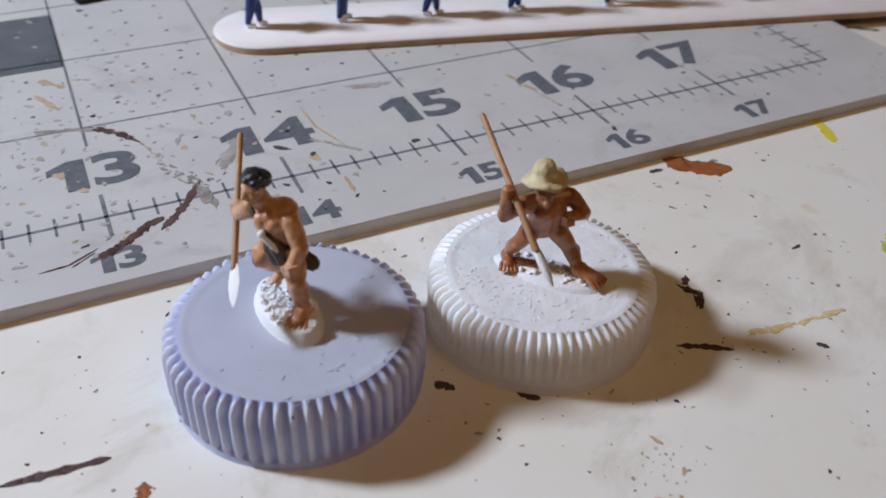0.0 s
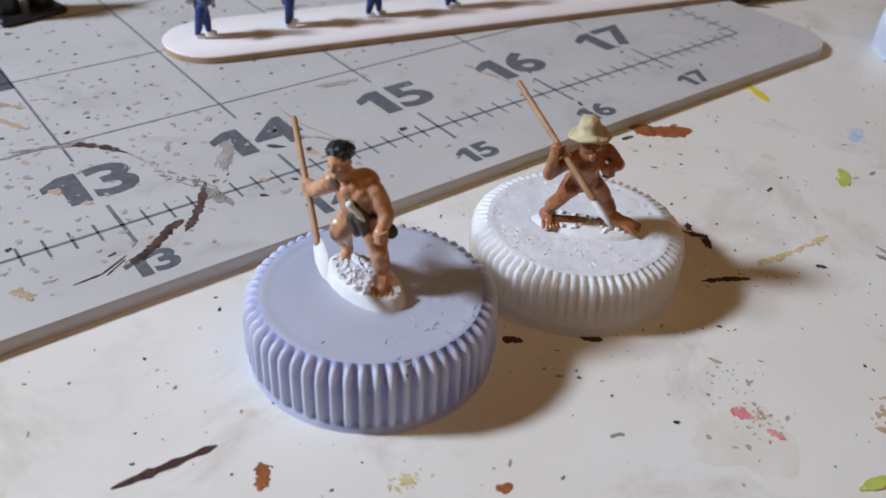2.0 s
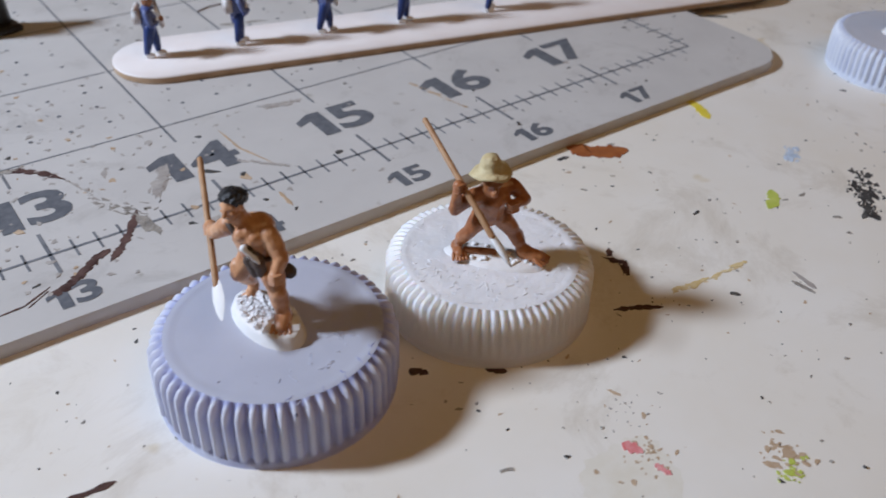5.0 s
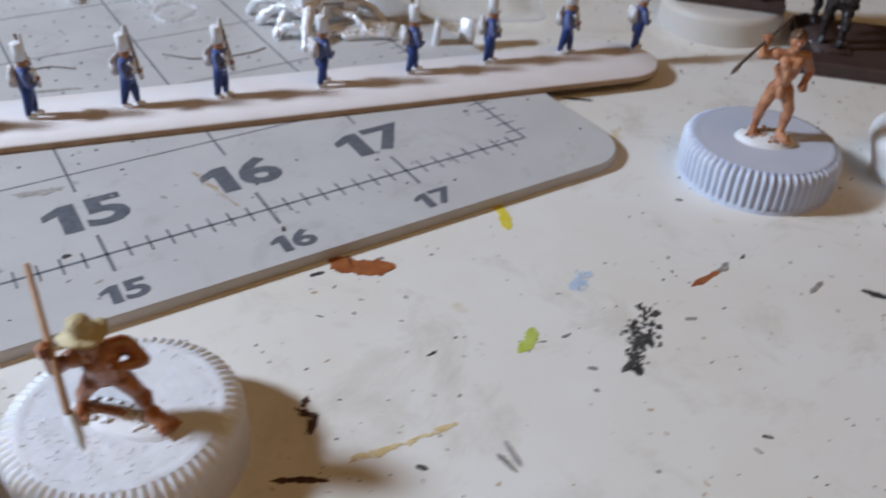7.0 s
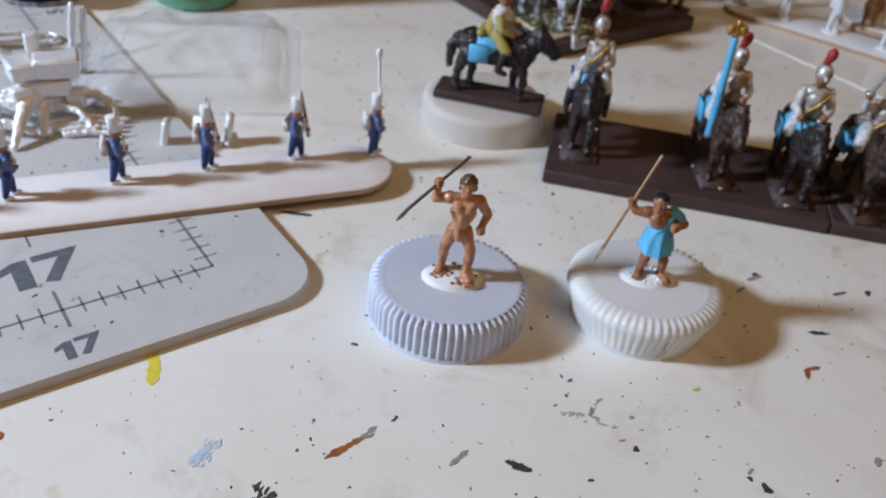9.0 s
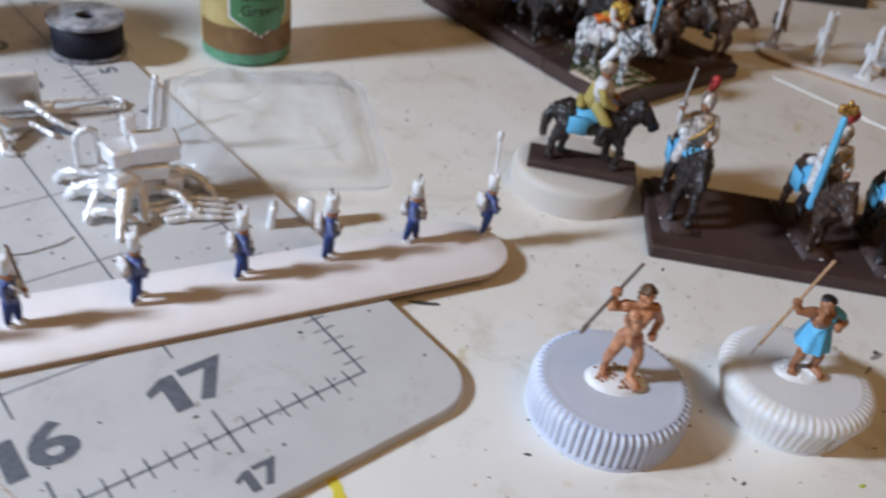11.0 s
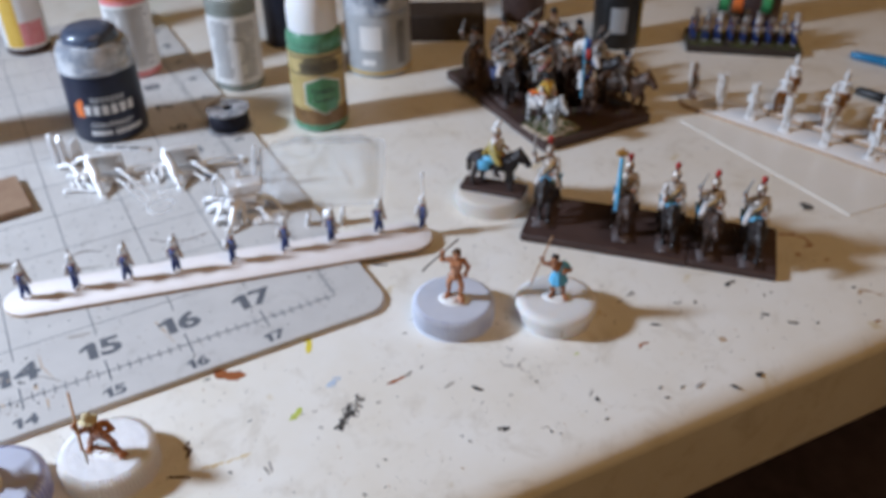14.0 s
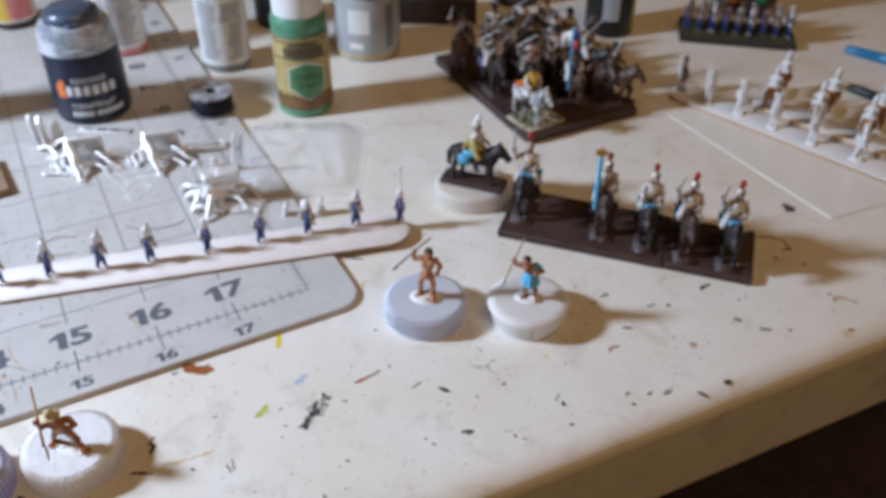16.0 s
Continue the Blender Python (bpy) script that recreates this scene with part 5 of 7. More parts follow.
ball(hair, q(1.15, 0.25, 18.8), (1.4, 1.4, 1.15))
ball(hair, q(1.2, -0.3, 18.0), (1.25, 1.25, 1.3))
for g in (-1, 1):
    limb(hair, q(1.1 + 1.05 * g, 0.5, 18.9), q(1.1 + 1.2 * g, 0.2, 17.3), 0.4, 0.3)
hair = sculpted(hair, 0.16, 0)
roughen(hair, 0.25, 0.5, 4)
for f in hair.faces:
    f.material_index = 1
paste(bm, hair)
limb(bm, (3.5, 3.1, 20.4), (-9.2, 1.7, 14.6), 0.28, 0.28, 2)
blade(bm, (-8.6, 1.8, 14.7), (-11.0, 1.5, 13.4), 1.0, (0.1, 0.9, 0.1), 2)
stony(bm, oval(-0.1, -0.7, 4.8, 3.6, -37), -0.1, 0.7, 3, 4, 46, 8)
solid("warrior_figurine", bm, ["skin_bronze", "hair_brown", "shaft_dark", "white", "skin_dark"], "painted bare miniature warrior raising a dark spear", "figurine", 31.7, -26.6, 7.5, group="miniature warriors", sharp=50)

# the warrior in the blue tunic, leaning forward
bm = bmesh.new()


def q(a, b, z):
    return (0.81 * a - 0.59 * b, -0.59 * a - 0.81 * b, z)


limb(bm, q(0.7, -0.3, 7.6), q(0.5, 0.0, 9.8), 1.35, 1.25)
limb(bm, q(0.5, 0.0, 9.8), q(-0.1, 0.5, 12.0), 1.3, 1.6)
limb(bm, q(-2.2, 0.5, 13.2), q(2.1, 0.3, 13.0), 0.95, 0.95)
limb(bm, q(-1.1, 1.5, 12.6), q(-0.8, 1.6, 12.2), 0.8, 0.75)
limb(bm, q(-0.6, 0.9, 13.6), q(-0.9, 1.3, 15.0), 0.78, 0.72)
ball(bm, q(-1.0, 1.5, 15.9), (1.12, 1.12, 1.35))
face(bm, q(-1.0, 1.5, 15.8), (-0.8, -0.55, -0.15), 1.12, 0)
ball(bm, q(-2.4, 0.5, 13.2), 0.95)
limb(bm, q(-2.5, 0.5, 13.2), q(-4.2, 0.1, 13.0), 0.8, 0.64)
limb(bm, q(-4.2, 0.1, 13.0), q(-5.0, -0.35, 14.2), 0.62, 0.5)
fist(bm, q(-5.1, -0.45, 14.5), 0, 0.66)
limb(bm, q(2.4, 0.3, 12.9), q(4.2, 0.3, 11.3), 0.88, 0.7)
limb(bm, q(4.2, 0.3, 11.3), q(2.6, 1.7, 11.5), 0.68, 0.52)
fist(bm, q(2.2, 1.9, 11.6), 0, 0.64)
limb(bm, q(-0.3, 0.0, 7.0), q(-0.9, 0.8, 4.2), 1.0, 0.78)
limb(bm, q(-0.9, 0.8, 4.2), q(-1.0, 0.1, 1.4), 0.82, 0.5)
foot(bm, q(-1.0, 0.0, 1.1), q(-1.5, 1.4, 0.6), 0, 0.8)
limb(bm, q(1.5, 0.0, 7.0), q(2.3, 0.9, 4.2), 1.0, 0.78)
limb(bm, q(2.3, 0.9, 4.2), q(2.6, 0.4, 1.4), 0.82, 0.5)
foot(bm, q(2.6, 0.3, 1.1), q(3.2, 2.0, 0.6), 0, 0.85)
bm = finish(sculpted(bm, 0.17, 1, 0.12, 0.06))
loops = []
mx, my, _ = q(0.6, 0.0, 0)
for k, (r, z) in enumerate(((3.0, 6.0), (2.8, 7.1), (2.35, 8.8), (1.95, 10.3), (1.75, 11.0))):
    loops.append([(mx + r * math.cos(t) * (1 + 0.09 * math.sin(8 * t) * (k < 3)), my + r * math.sin(t) * (1 + 0.09 * math.sin(8 * t + 0.6) * (k < 3)), z + 0.2 * math.sin(3 * t) * (k == 0)) for t in (2 * math.pi * i / 40 for i in range(40))])
rings(bm, loops, 1)
drape = bmesh.new()
limb(drape, q(1.9, 0.7, 13.5), q(0.9, 1.3, 11.6), 0.6, 0.6)
limb(drape, q(0.9, 1.3, 11.6), q(-0.3, 1.3, 10.0), 0.6, 0.7)
limb(drape, q(1.9, -0.2, 13.5), q(0.9, -0.7, 10.2), 0.9, 1.2)
limb(drape, q(1.6, 0.4, 11.4), q(1.4, 0.3, 9.6), 1.2, 1.2)
limb(drape, q(2.0, 0.6, 13.6), q(2.0, -0.2, 13.6), 0.75, 0.75)
limb(drape, q(2.3, 0.3, 13.3), q(3.4, 0.3, 12.3), 1.0, 0.95)
drape = sculpted(drape, 0.2, 1, 0.0, 0.12)
for f in drape.faces:
    f.material_index = 1
paste(bm, drape)
wire(bm, [q(-0.9, 0.9, 9.6), q(0.4, 1.75, 9.4), q(1.8, 1.2, 9.6)], 0.32, 4)
hair = bmesh.new()
ball(hair, q(-0.9, 1.25, 16.5), (1.3, 1.3, 1.0))
ball(hair, q(-0.6, 0.8, 15.8), (1.1, 1.1, 1.2))
hair = sculpted(hair, 0.16, 0)
roughen(hair, 0.22, 0.5, 6)
for f in hair.faces:
    f.material_index = 2
paste(bm, hair)
limb(bm, (-1.9, 1.4, 23.4), (-5.9, 5.4, 4.2), 0.27, 0.27, 3)
blade(bm, (-5.8, 5.3, 4.6), (-6.5, 6.0, 1.2), 1.0, (0.8, 0.5, 0), 5)
stony(bm, oval(0.3, -0.6, 4.5, 3.2, -36), -0.1, 0.55, 5, 5, 50, 9)
solid("warrior_figurine", bm, ["skin_dark", "skyblue", "hair", "shaft", "leather", "white"], "painted miniature warrior in a sky-blue tunic holding an upright spear", "figurine", 60.4, -43.9, 8.75, group="miniature warriors", sharp=50)


# ---- small soldiers ----
def soldier(seed, pole=False):
    """A marching infantryman fifteen millimetres high, facing +x. Slots: trousers, white, skin, pack, gun, coat."""
    r = random.Random(seed)
    bm = bmesh.new()
    step = r.uniform(0.7, 1.4)
    for s, f in ((1, step), (-1, -step)):
        limb(bm, (0, 0.85 * s, 5.6), (f * 0.5, 0.9 * s, 3.0), 1.15, 0.95, 0, 8)
        limb(bm, (f * 0.5, 0.9 * s, 3.0), (f * 0.8 - 0.2, 0.9 * s, 1.0), 0.92, 0.62, 0, 8)
        limb(bm, (f * 0.8 - 0.2, 0.9 * s, 0.55), (f * 0.8 + 1.0, 0.95 * s, 0.45), 0.6, 0.5, 1, 8)
    limb(bm, (0, 0, 5.8), (0.2, 0, 8.4), 1.55, 1.75, 5, 10)
    limb(bm, (-0.5, 0.5, 6.0), (-0.7, 0.6, 4.6), 1.1, 0.8, 0, 8)
    ball(bm, (0.15, 0, 9.0), (1.45, 2.15, 0.9), 5)
    wire(bm, [(1.6, -1.1, 9.1), (1.95, 0.0, 7.8), (1.5, 1.2, 6.4)], 0.36, 1, 6)
    wire(bm, [(1.6, 1.1, 9.1), (1.95, 0.0, 7.8), (1.5, -1.2, 6.4)], 0.36, 1, 6)
    box(bm, (1.7, 3.0, 2.7), (-2.1, 0, 6.4), 3, None, 0.35)
    limb(bm, (-2.1, -1.4, 9.4), (-2.1, 1.4, 9.4), 0.62, 0.62, 3, 8)
    limb(bm, (0.2, 2.0, 8.8), (0.7, 2.5, 6.8), 0.75, 0.62, 5, 8)
    limb(bm, (0.7, 2.5, 6.8), (2.0, 1.8, 6.7), 0.6, 0.5, 5, 8)
    limb(bm, (0.2, -2.0, 8.8), (0.9, -2.4, 6.8), 0.75, 0.62, 5, 8)
    limb(bm, (0.9, -2.4, 6.8), (1.9, -1.6, 7.0), 0.6, 0.5, 5, 8)
    ball(bm, (2.2, 1.7, 6.7), 0.58, 2, 8, 6)
    ball(bm, (0.35, 0, 10.7), (1.2, 1.15, 1.25), 2, 10, 8)
    lathe(bm, [(1.15, 0), (1.2, 1.8), (1.3, 3.0), (1.15, 3.2), (0.2, 3.15)], 12, 1, (0.2, 0, 11.1))
    limb(bm, (1.3, 0, 11.3), (1.9, 0, 11.1), 0.5, 0.25, 1, 6)
    limb(bm, (1.0, 0, 13.8), (1.1, 0, 15.6), 0.42, 0.32, 1, 6)
    if pole:
        limb(bm, (1.8, 1.6, 3.0), (0.6, 1.6, 22.0), 0.42, 0.36, 1, 8)
        ball(bm, (0.6, 1.6, 22.6), (0.8, 0.7, 1.2), 1, 8, 6)
    else:
        limb(bm, (2.2, 1.8, 6.0), (0.1, 2.3, 14.8), 0.46, 0.34, 4, 6)
        limb(bm, (2.3, 1.8, 5.4), (1.8, 1.9, 8.0), 0.55, 0.42, 3, 6)
    bmesh.ops.transform(bm, matrix=Matrix.Diagonal((0.88, 0.88, 1.0, 1)), verts=bm.verts)
    return bm


FEET = [(-93.0, 49.5), (-76.9, 46.4), (-60.2, 42.6), (-44.0, 38.7), (-24.7, 34.6), (-5.8, 31.6), (11.2, 28.6), (29.0, 25.0), (44.6, 19.6)]
FEET = [(x + MX, y + MY) for x, y in FEET]
ZS = TOP + 1.45
kinds = []
for k in range(3):
    ob = solid("infantry_figurine", soldier(k), ["blue", "white", "skin_dark", "coat_white", "musket", "coat_blue"], "tiny half-painted infantryman, blue trousers, white shako", "figurine", FEET[k][0], FEET[k][1], ZS, (-30, -12, -40)[k], "infantry on the stick", sharp=0)
    kinds.append(ob)
for k in range(3, 8):
    copy_thing(kinds[(k * 2 + 1) % 3], pose(FEET[k][0] * MM, FEET[k][1] * MM, ZS * MM, 0, 0, -25 + 9 * ((k * 5) % 7 - 3)))
solid("infantry_figurine", soldier(9, True), ["blue", "white", "skin_dark", "coat_white", "musket", "coat_blue"], "tiny standard bearer in blue with a tall white pole", "figurine", FEET[8][0], FEET[8][1], ZS, -20, "infantry on the stick", sharp=0)


def stick(label, x, y, z, rz, length, width, thick=2.0, tilt=0.0, group="", coat="wood"):
    """A craft stick with round ends, lying along x from its place: bare wood, with a coat of white primer on its face."""
    ob = thing("craft_stick", label, "craft stick", x, y, z, rz, group)
    ob.matrix_basis = pose(x * MM, y * MM, z * MM, tilt, 0, rz)
    r = width / 2
    pts = [(length - r + r * math.cos(radians(a)), r * math.sin(radians(a))) for a in range(-90, 91, 9)] + [(r + r * math.cos(radians(a)), r * math.sin(radians(a))) for a in range(90, 271, 9)]
    bm = bmesh.new()
    rings(bm, [[(x, y, 0) for x, y in pts], [(x, y, thick - 0.3) for x, y in pts]])
    part("wood_strip", bm, "wood_edge", ob, "bare brown wood", sharp=40)
    bm = bmesh.new()
    rings(bm, [[(x, y, thick - 0.298) for x, y in pts], [(x * 0.9995 + 0.03, y * 0.995, thick - 0.12) for x, y in pts], [(x * 0.997 + 0.2, y * 0.975, thick) for x, y in pts]])
    part("primer_coat", bm, coat, ob, "white primer", sharp=50)
    return ob


stick("white-primed wooden craft stick with rounded ends, lying across the mat", -100.5 + MX, 51.0 + MY, TOP + 0.1, -13.6, 151, 18.5, 1.35)


# ---- cavalry ----
def horse(pace=0):
    """A stocky cast horse facing +x, as one melted body."""
    bm = bmesh.new()
    limb(bm, (-5.2, 0, 10.4), (4.8, 0, 10.3), 3.55, 3.5)
    ball(bm, (-6.0, 0, 11.0), (3.3, 3.3, 3.3))
    ball(bm, (5.6, 0, 10.4), (3.0, 3.0, 3.5))
    limb(bm, (5.8, 0, 11.4), (9.2, 0, 14.4), 3.0, 2.1)
    limb(bm, (9.4, 0, 14.7), (12.6, 0, 11.3), 2.0, 1.3)
    ball(bm, (12.5, 0, 11.1), (1.3, 1.25, 1.2))
    for s in (1, -1):
        limb(bm, (8.9, 0.9 * s, 16.0), (9.0, 1.1 * s, 17.5), 0.6, 0.25)
        a = (1.9 if s > 0 else -0.9) * (1 if pace == 0 else -1)
        limb(bm, (5.6, 1.7 * s, 8.8), (6.0 + a, 1.8 * s, 4.8), 1.6, 1.05)
        limb(bm, (6.0 + a, 1.8 * s, 4.8), (5.5 + a * 0.8, 1.8 * s, 1.2), 1.0, 0.75)
        limb(bm, (5.5 + a * 0.8, 1.8 * s, 0.9), (6.1 + a * 0.8, 1.8 * s, 0.6), 0.9, 0.95)
        b = (-1.4 if s > 0 else 1.2) * (1 if pace == 0 else -1)
        limb(bm, (-6.2, 1.8 * s, 9.4), (-6.9 + b, 1.9 * s, 5.2), 2.0, 1.1)
        limb(bm, (-6.9 + b, 1.9 * s, 5.2), (-7.4 + b, 1.9 * s, 1.2), 1.0, 0.75)
        limb(bm, (-7.4 + b, 1.9 * s, 0.9), (-6.8 + b, 1.9 * s, 0.6), 0.9, 0.95)
    limb(bm, (-8.8, 0, 12.4), (-10.4, 0, 9.6), 0.9, 1.3)
    limb(bm, (-10.4, 0, 9.6), (-10.6, 0, 4.6), 1.3, 0.7)
    for k in range(7):
        ball(bm, (5.0 + 0.72 * k, 0, 13.4 + 0.46 * k), (1.2, 0.85, 1.3))
    for k in range(6):
        limb(bm, (4.6 + 0.8 * k, 0.6, 13.8 + 0.45 * k), (4.2 + 0.9 * k, 2.3, 11.6 + 0.5 * k), 0.65, 0.35, 0, 6)
        limb(bm, (4.6 + 0.8 * k, -0.6, 13.8 + 0.45 * k), (4.2 + 0.9 * k, -2.3, 11.6 + 0.5 * k), 0.65, 0.35, 0, 6)
    return sculpted(bm, 0.4, 1, 0.0, 0.5)


HORSES = []
for k in range(2):
    b = horse(k)
    me = bpy.data.meshes.new("horse_cast")
    b.to_mesh(me)
    b.free()
    HORSES.append(me)


def rider(pace=0, sword=0, plume=1, cloth=True, pole=0, cloak=False, flat=False, apron=False):
    """Horse and rider in one casting. Slots: 0 horse, 1 chest, 2 cloth, 3 skin, 4 helmet, 5 plume, 6 limbs, 7 blade, 8 special, 9 base, 10 boots."""
    bm = bmesh.new()
    bm.from_mesh(HORSES[pace])
    if cloth:
        ball(bm, (-2.0, 0, 11.2), (4.6, 3.95, 2.9), 2)
        for s in (1, -1):
            box(bm, (4.4, 0.6, 4.4), (-3.6, 3.7 * s, 8.0), 2, Matrix.Rotation(-0.12 * s, 3, "X"), 0.25)
    ball(bm, (-0.6, 0, 13.4), (2.8, 2.1, 1.2), 10)
    if apron:
        ball(bm, (2.8, 0, 13.0), (1.4, 2.8, 1.4), 2)
    limb(bm, (-3.9, -2.0, 14.2), (-3.9, 2.0, 14.2), 1.0, 1.0, 6, 8)
    wire(bm, [(6.6, 2.9, 11.6), (8.2, 0, 10.4), (6.6, -2.9, 11.6)], 0.32, 10, 6)
    wire(bm, [(10.9, 1.6, 13.2), (12.3, 0, 12.9), (10.9, -1.6, 13.2)], 0.28, 10, 6)
    limb(bm, (-0.8, 3.9, 12.2), (-5.6, 4.7, 6.6), 0.42, 0.34, 7, 6)
    for s in (1, -1):
        limb(bm, (-0.3, 1.9 * s, 14.2), (2.3, 3.7 * s, 11.6), 1.45, 1.2, 6)
        limb(bm, (2.3, 3.7 * s, 11.4), (1.1, 4.2 * s, 7.4), 1.15, 0.85, 10)
        limb(bm, (1.1, 4.2 * s, 7.2), (2.7, 4.3 * s, 6.8), 0.75, 0.6, 10)
    limb(bm, (-0.5, 0, 14.6), (-0.2, 0, 18.2), 2.0, 2.35, 1)
    ball(bm, (0.5, 0, 18.0), (2.1, 2.2, 1.9), 1)
    ball(bm, (-0.1, 0, 19.2), (1.8, 2.9, 1.2), 1)
    for s in (1, -1):
        ball(bm, (-0.2, 2.7 * s, 19.3), (1.0, 0.9, 0.7), 1)
    limb(bm, (-0.2, 2.7, 18.9), (0.9, 3.6, 16.2), 1.0, 0.85, 6)
    limb(bm, (0.9, 3.6, 16.2), (3.6, 1.8, 15.8), 0.82, 0.66, 6)
    ball(bm, (3.8, 1.6, 15.8), 0.78, 3, 8, 6)
    if sword:
        limb(bm, (-0.2, -2.7, 19.1), (0.7, -4.8, 18.4), 1.0, 0.85, 6)
        limb(bm, (0.7, -4.8, 18.4), (1.7, -5.4, 21.0), 0.82, 0.66, 6)
        ball(bm, (1.8, -5.5, 21.5), 0.8, 3, 8, 6)
        ball(bm, (1.8, -5.5, 22.0), (1.1, 1.1, 0.4), 7, 8, 4)
        limb(bm, (1.8, -5.5, 22.1), {1: (2.6, -5.2, 29.0), 2: (3.6, -4.0, 27.6), 3: (5.0, 0.6, 27.0)}[sword], 0.42, 0.28, 7, 6)
    else:
        limb(bm, (-0.2, -2.7, 18.9), (0.9, -3.6, 16.2), 1.0, 0.85, 6)
        limb(bm, (0.9, -3.6, 16.2), (3.0, -2.8, 15.2), 0.82, 0.66, 6)
        ball(bm, (3.2, -2.7, 15.2), 0.78, 3, 8, 6)
        limb(bm, (-1.5, 3.8, 13.4), (-6.0, 4.8, 7.6), 0.42, 0.36, 7, 6)
    wire(bm, [(2.0, 2.0, 19.4), (2.5, 0, 17.2), (1.6, -2.0, 15.2)], 0.3, 8, 6)
    ball(bm, (0.15, 0, 21.9), (1.5, 1.4, 1.65), 3, 10, 8)
    lathe(bm, [(1.62, 0), (1.72, 0.5), (1.6, 1.2), (1.05, 2.0), (0.3, 2.3)], 12, 4, (0.0, 0, 22.2))
    limb(bm, (1.2, 0, 22.4), (2.1, 0, 22.1), 0.6, 0.25, 4, 6)
    if plume:
        limb(bm, (-1.5, 0, 23.6), (-0.2, 0, 25.2), 0.55, 0.8, 5, 8)
        limb(bm, (-0.2, 0, 25.2), (0.7, 0, 26.6), 0.85, 1.1, 5, 8)
    if pole:
        limb(bm, (3.6, -3.2, 8.5), (2.8, -3.4, 26.6), 0.95, 0.75, 2, 8)
        for a in (-1, 0, 1):
            ball(bm, (2.8, -3.4 + 1.2 * a, 28.0 + 0.5 * abs(a)), (0.75, 1.0, 1.1), 8, 8, 6)
        ball(bm, (2.8, -3.4, 29.6), (0.6, 0.6, 0.9), 8, 8, 6)
    if cloak:
        limb(bm, (-1.0, 0, 18.2), (-1.9, 0, 13.8), 1.7, 2.1, 8)
    wire(bm, [(11.6, 1.3, 12.2), (6.8, 2.7, 13.2), (3.8, 1.4, 15.4)], 0.24, 10, 6)
    wire(bm, [(11.6, -1.3, 12.2), (6.8, -2.7, 13.2), (3.4, -2.4, 15.2)], 0.24, 10, 6)
    if flat:
        plate(bm, [(-11.0, -4.0), (10.0, -4.0), (10.0, 4.0), (-11.0, 4.0)], -0.3, 0.35, 9)
        grit = random.Random(pace * 7 + sword)
        for _ in range(26):
            edge = grit.uniform(-4, 4)
            x, y = (grit.choice((-10.8, 9.8)), edge) if grit.random() < 0.6 else (grit.uniform(-10, 9), grit.choice((-3.9, 3.9)))
            ball(bm, (x, y, 0.35), (grit.uniform(0.2, 0.7), grit.uniform(0.2, 0.5), grit.uniform(0.1, 0.3)), 6 if grit.random() < 0.08 else 9, 6, 4)
    return bm


GRANDE = ["horse_black", "cuirass", "skyblue", "skin_dark", "cuirass", "red", "coat_white", "steel", "gold", "base_brown", "horse_black"]
BAY = ["horse_brown", "cuirass", "skyblue", "skin_dark", "cuirass", "red", "coat_white", "steel", "gold", "base_brown", "horse_black"]
# the mounted officer on the white cap
bm = bmesh.new()
box(bm, (25.5, 9.0, 2.0), (0, 0, 0), 0, None, 0.25)
solid("figure_base", bm, "base_brown", "brown painted rectangular base on a white cap", "figure base", 80.2, 26.4, 6.65, -48.5)
bm = rider(1, 0, 1, True, 0, True)
bmesh.ops.transform(bm, matrix=Matrix.Scale(1.04, 4), verts=bm.verts)
solid("cavalry_figurine", bm, ["horse_black", "coat_white", "skyblue", "skin_dark", "cuirass", "white", "olive", "steel", "olive", "base_brown", "horse_black"], "painted mounted officer on a black horse, ochre cloak and sky-blue saddlecloth", "figurine", 80.6, 26.0, 8.6, -48.5, "mounted figurines", sharp=0)

# the row of armoured riders on a brown base
A45 = -46.3
row = thing("unit_base", "dark brown painted rectangular unit base carrying five armoured riders", "figure base", 117.5, -24.0, 0, A45)
for a, b in ((-46.0, 15.0), (15.2, 45.8)):
    bm = bmesh.new()
    box(bm, (b - a, 30.0, 3.2), ((a + b) / 2, 0.25 if a > 0 else 0, 0), 0, None, 0.35)
    part("slab", bm, "base_brown", row)
SEAT = [(92.0, 6.4), (111.5, -16.0), (121.6, -29.5), (130.0, -40.5), (140.6, -51.6)]
POSE = [(0, 1, 0), (1, 0, 1), (0, 0, 0), (1, 2, 0), (0, 2, 0)]
for k, ((x, y), (pace, sword, pole)) in enumerate(zip(SEAT, POSE)):
    bm = rider(pace, sword, 1, True, pole, False, True, k in (0, 2, 4))
    bmesh.ops.transform(bm, matrix=Matrix.Diagonal((1.14, 1.02, 1.22 if k == 0 else 1.15, 1)), verts=bm.verts)
    solid("cavalry_figurine", bm, GRANDE if k in (0, 2, 4) else BAY, ("painted armoured rider raising a sword, red plume, black horse", "painted rider bearing a sky-blue standard topped with gold", "painted armoured rider with red plume on a black horse",
          "painted armoured rider with raised sword on a bay horse", "painted armoured rider with sword and red plume on a black horse")[k], "figurine", x, y, 3.25, A45 - 88 + (k * 7) % 12, "armoured riders on the brown base", sharp=0)

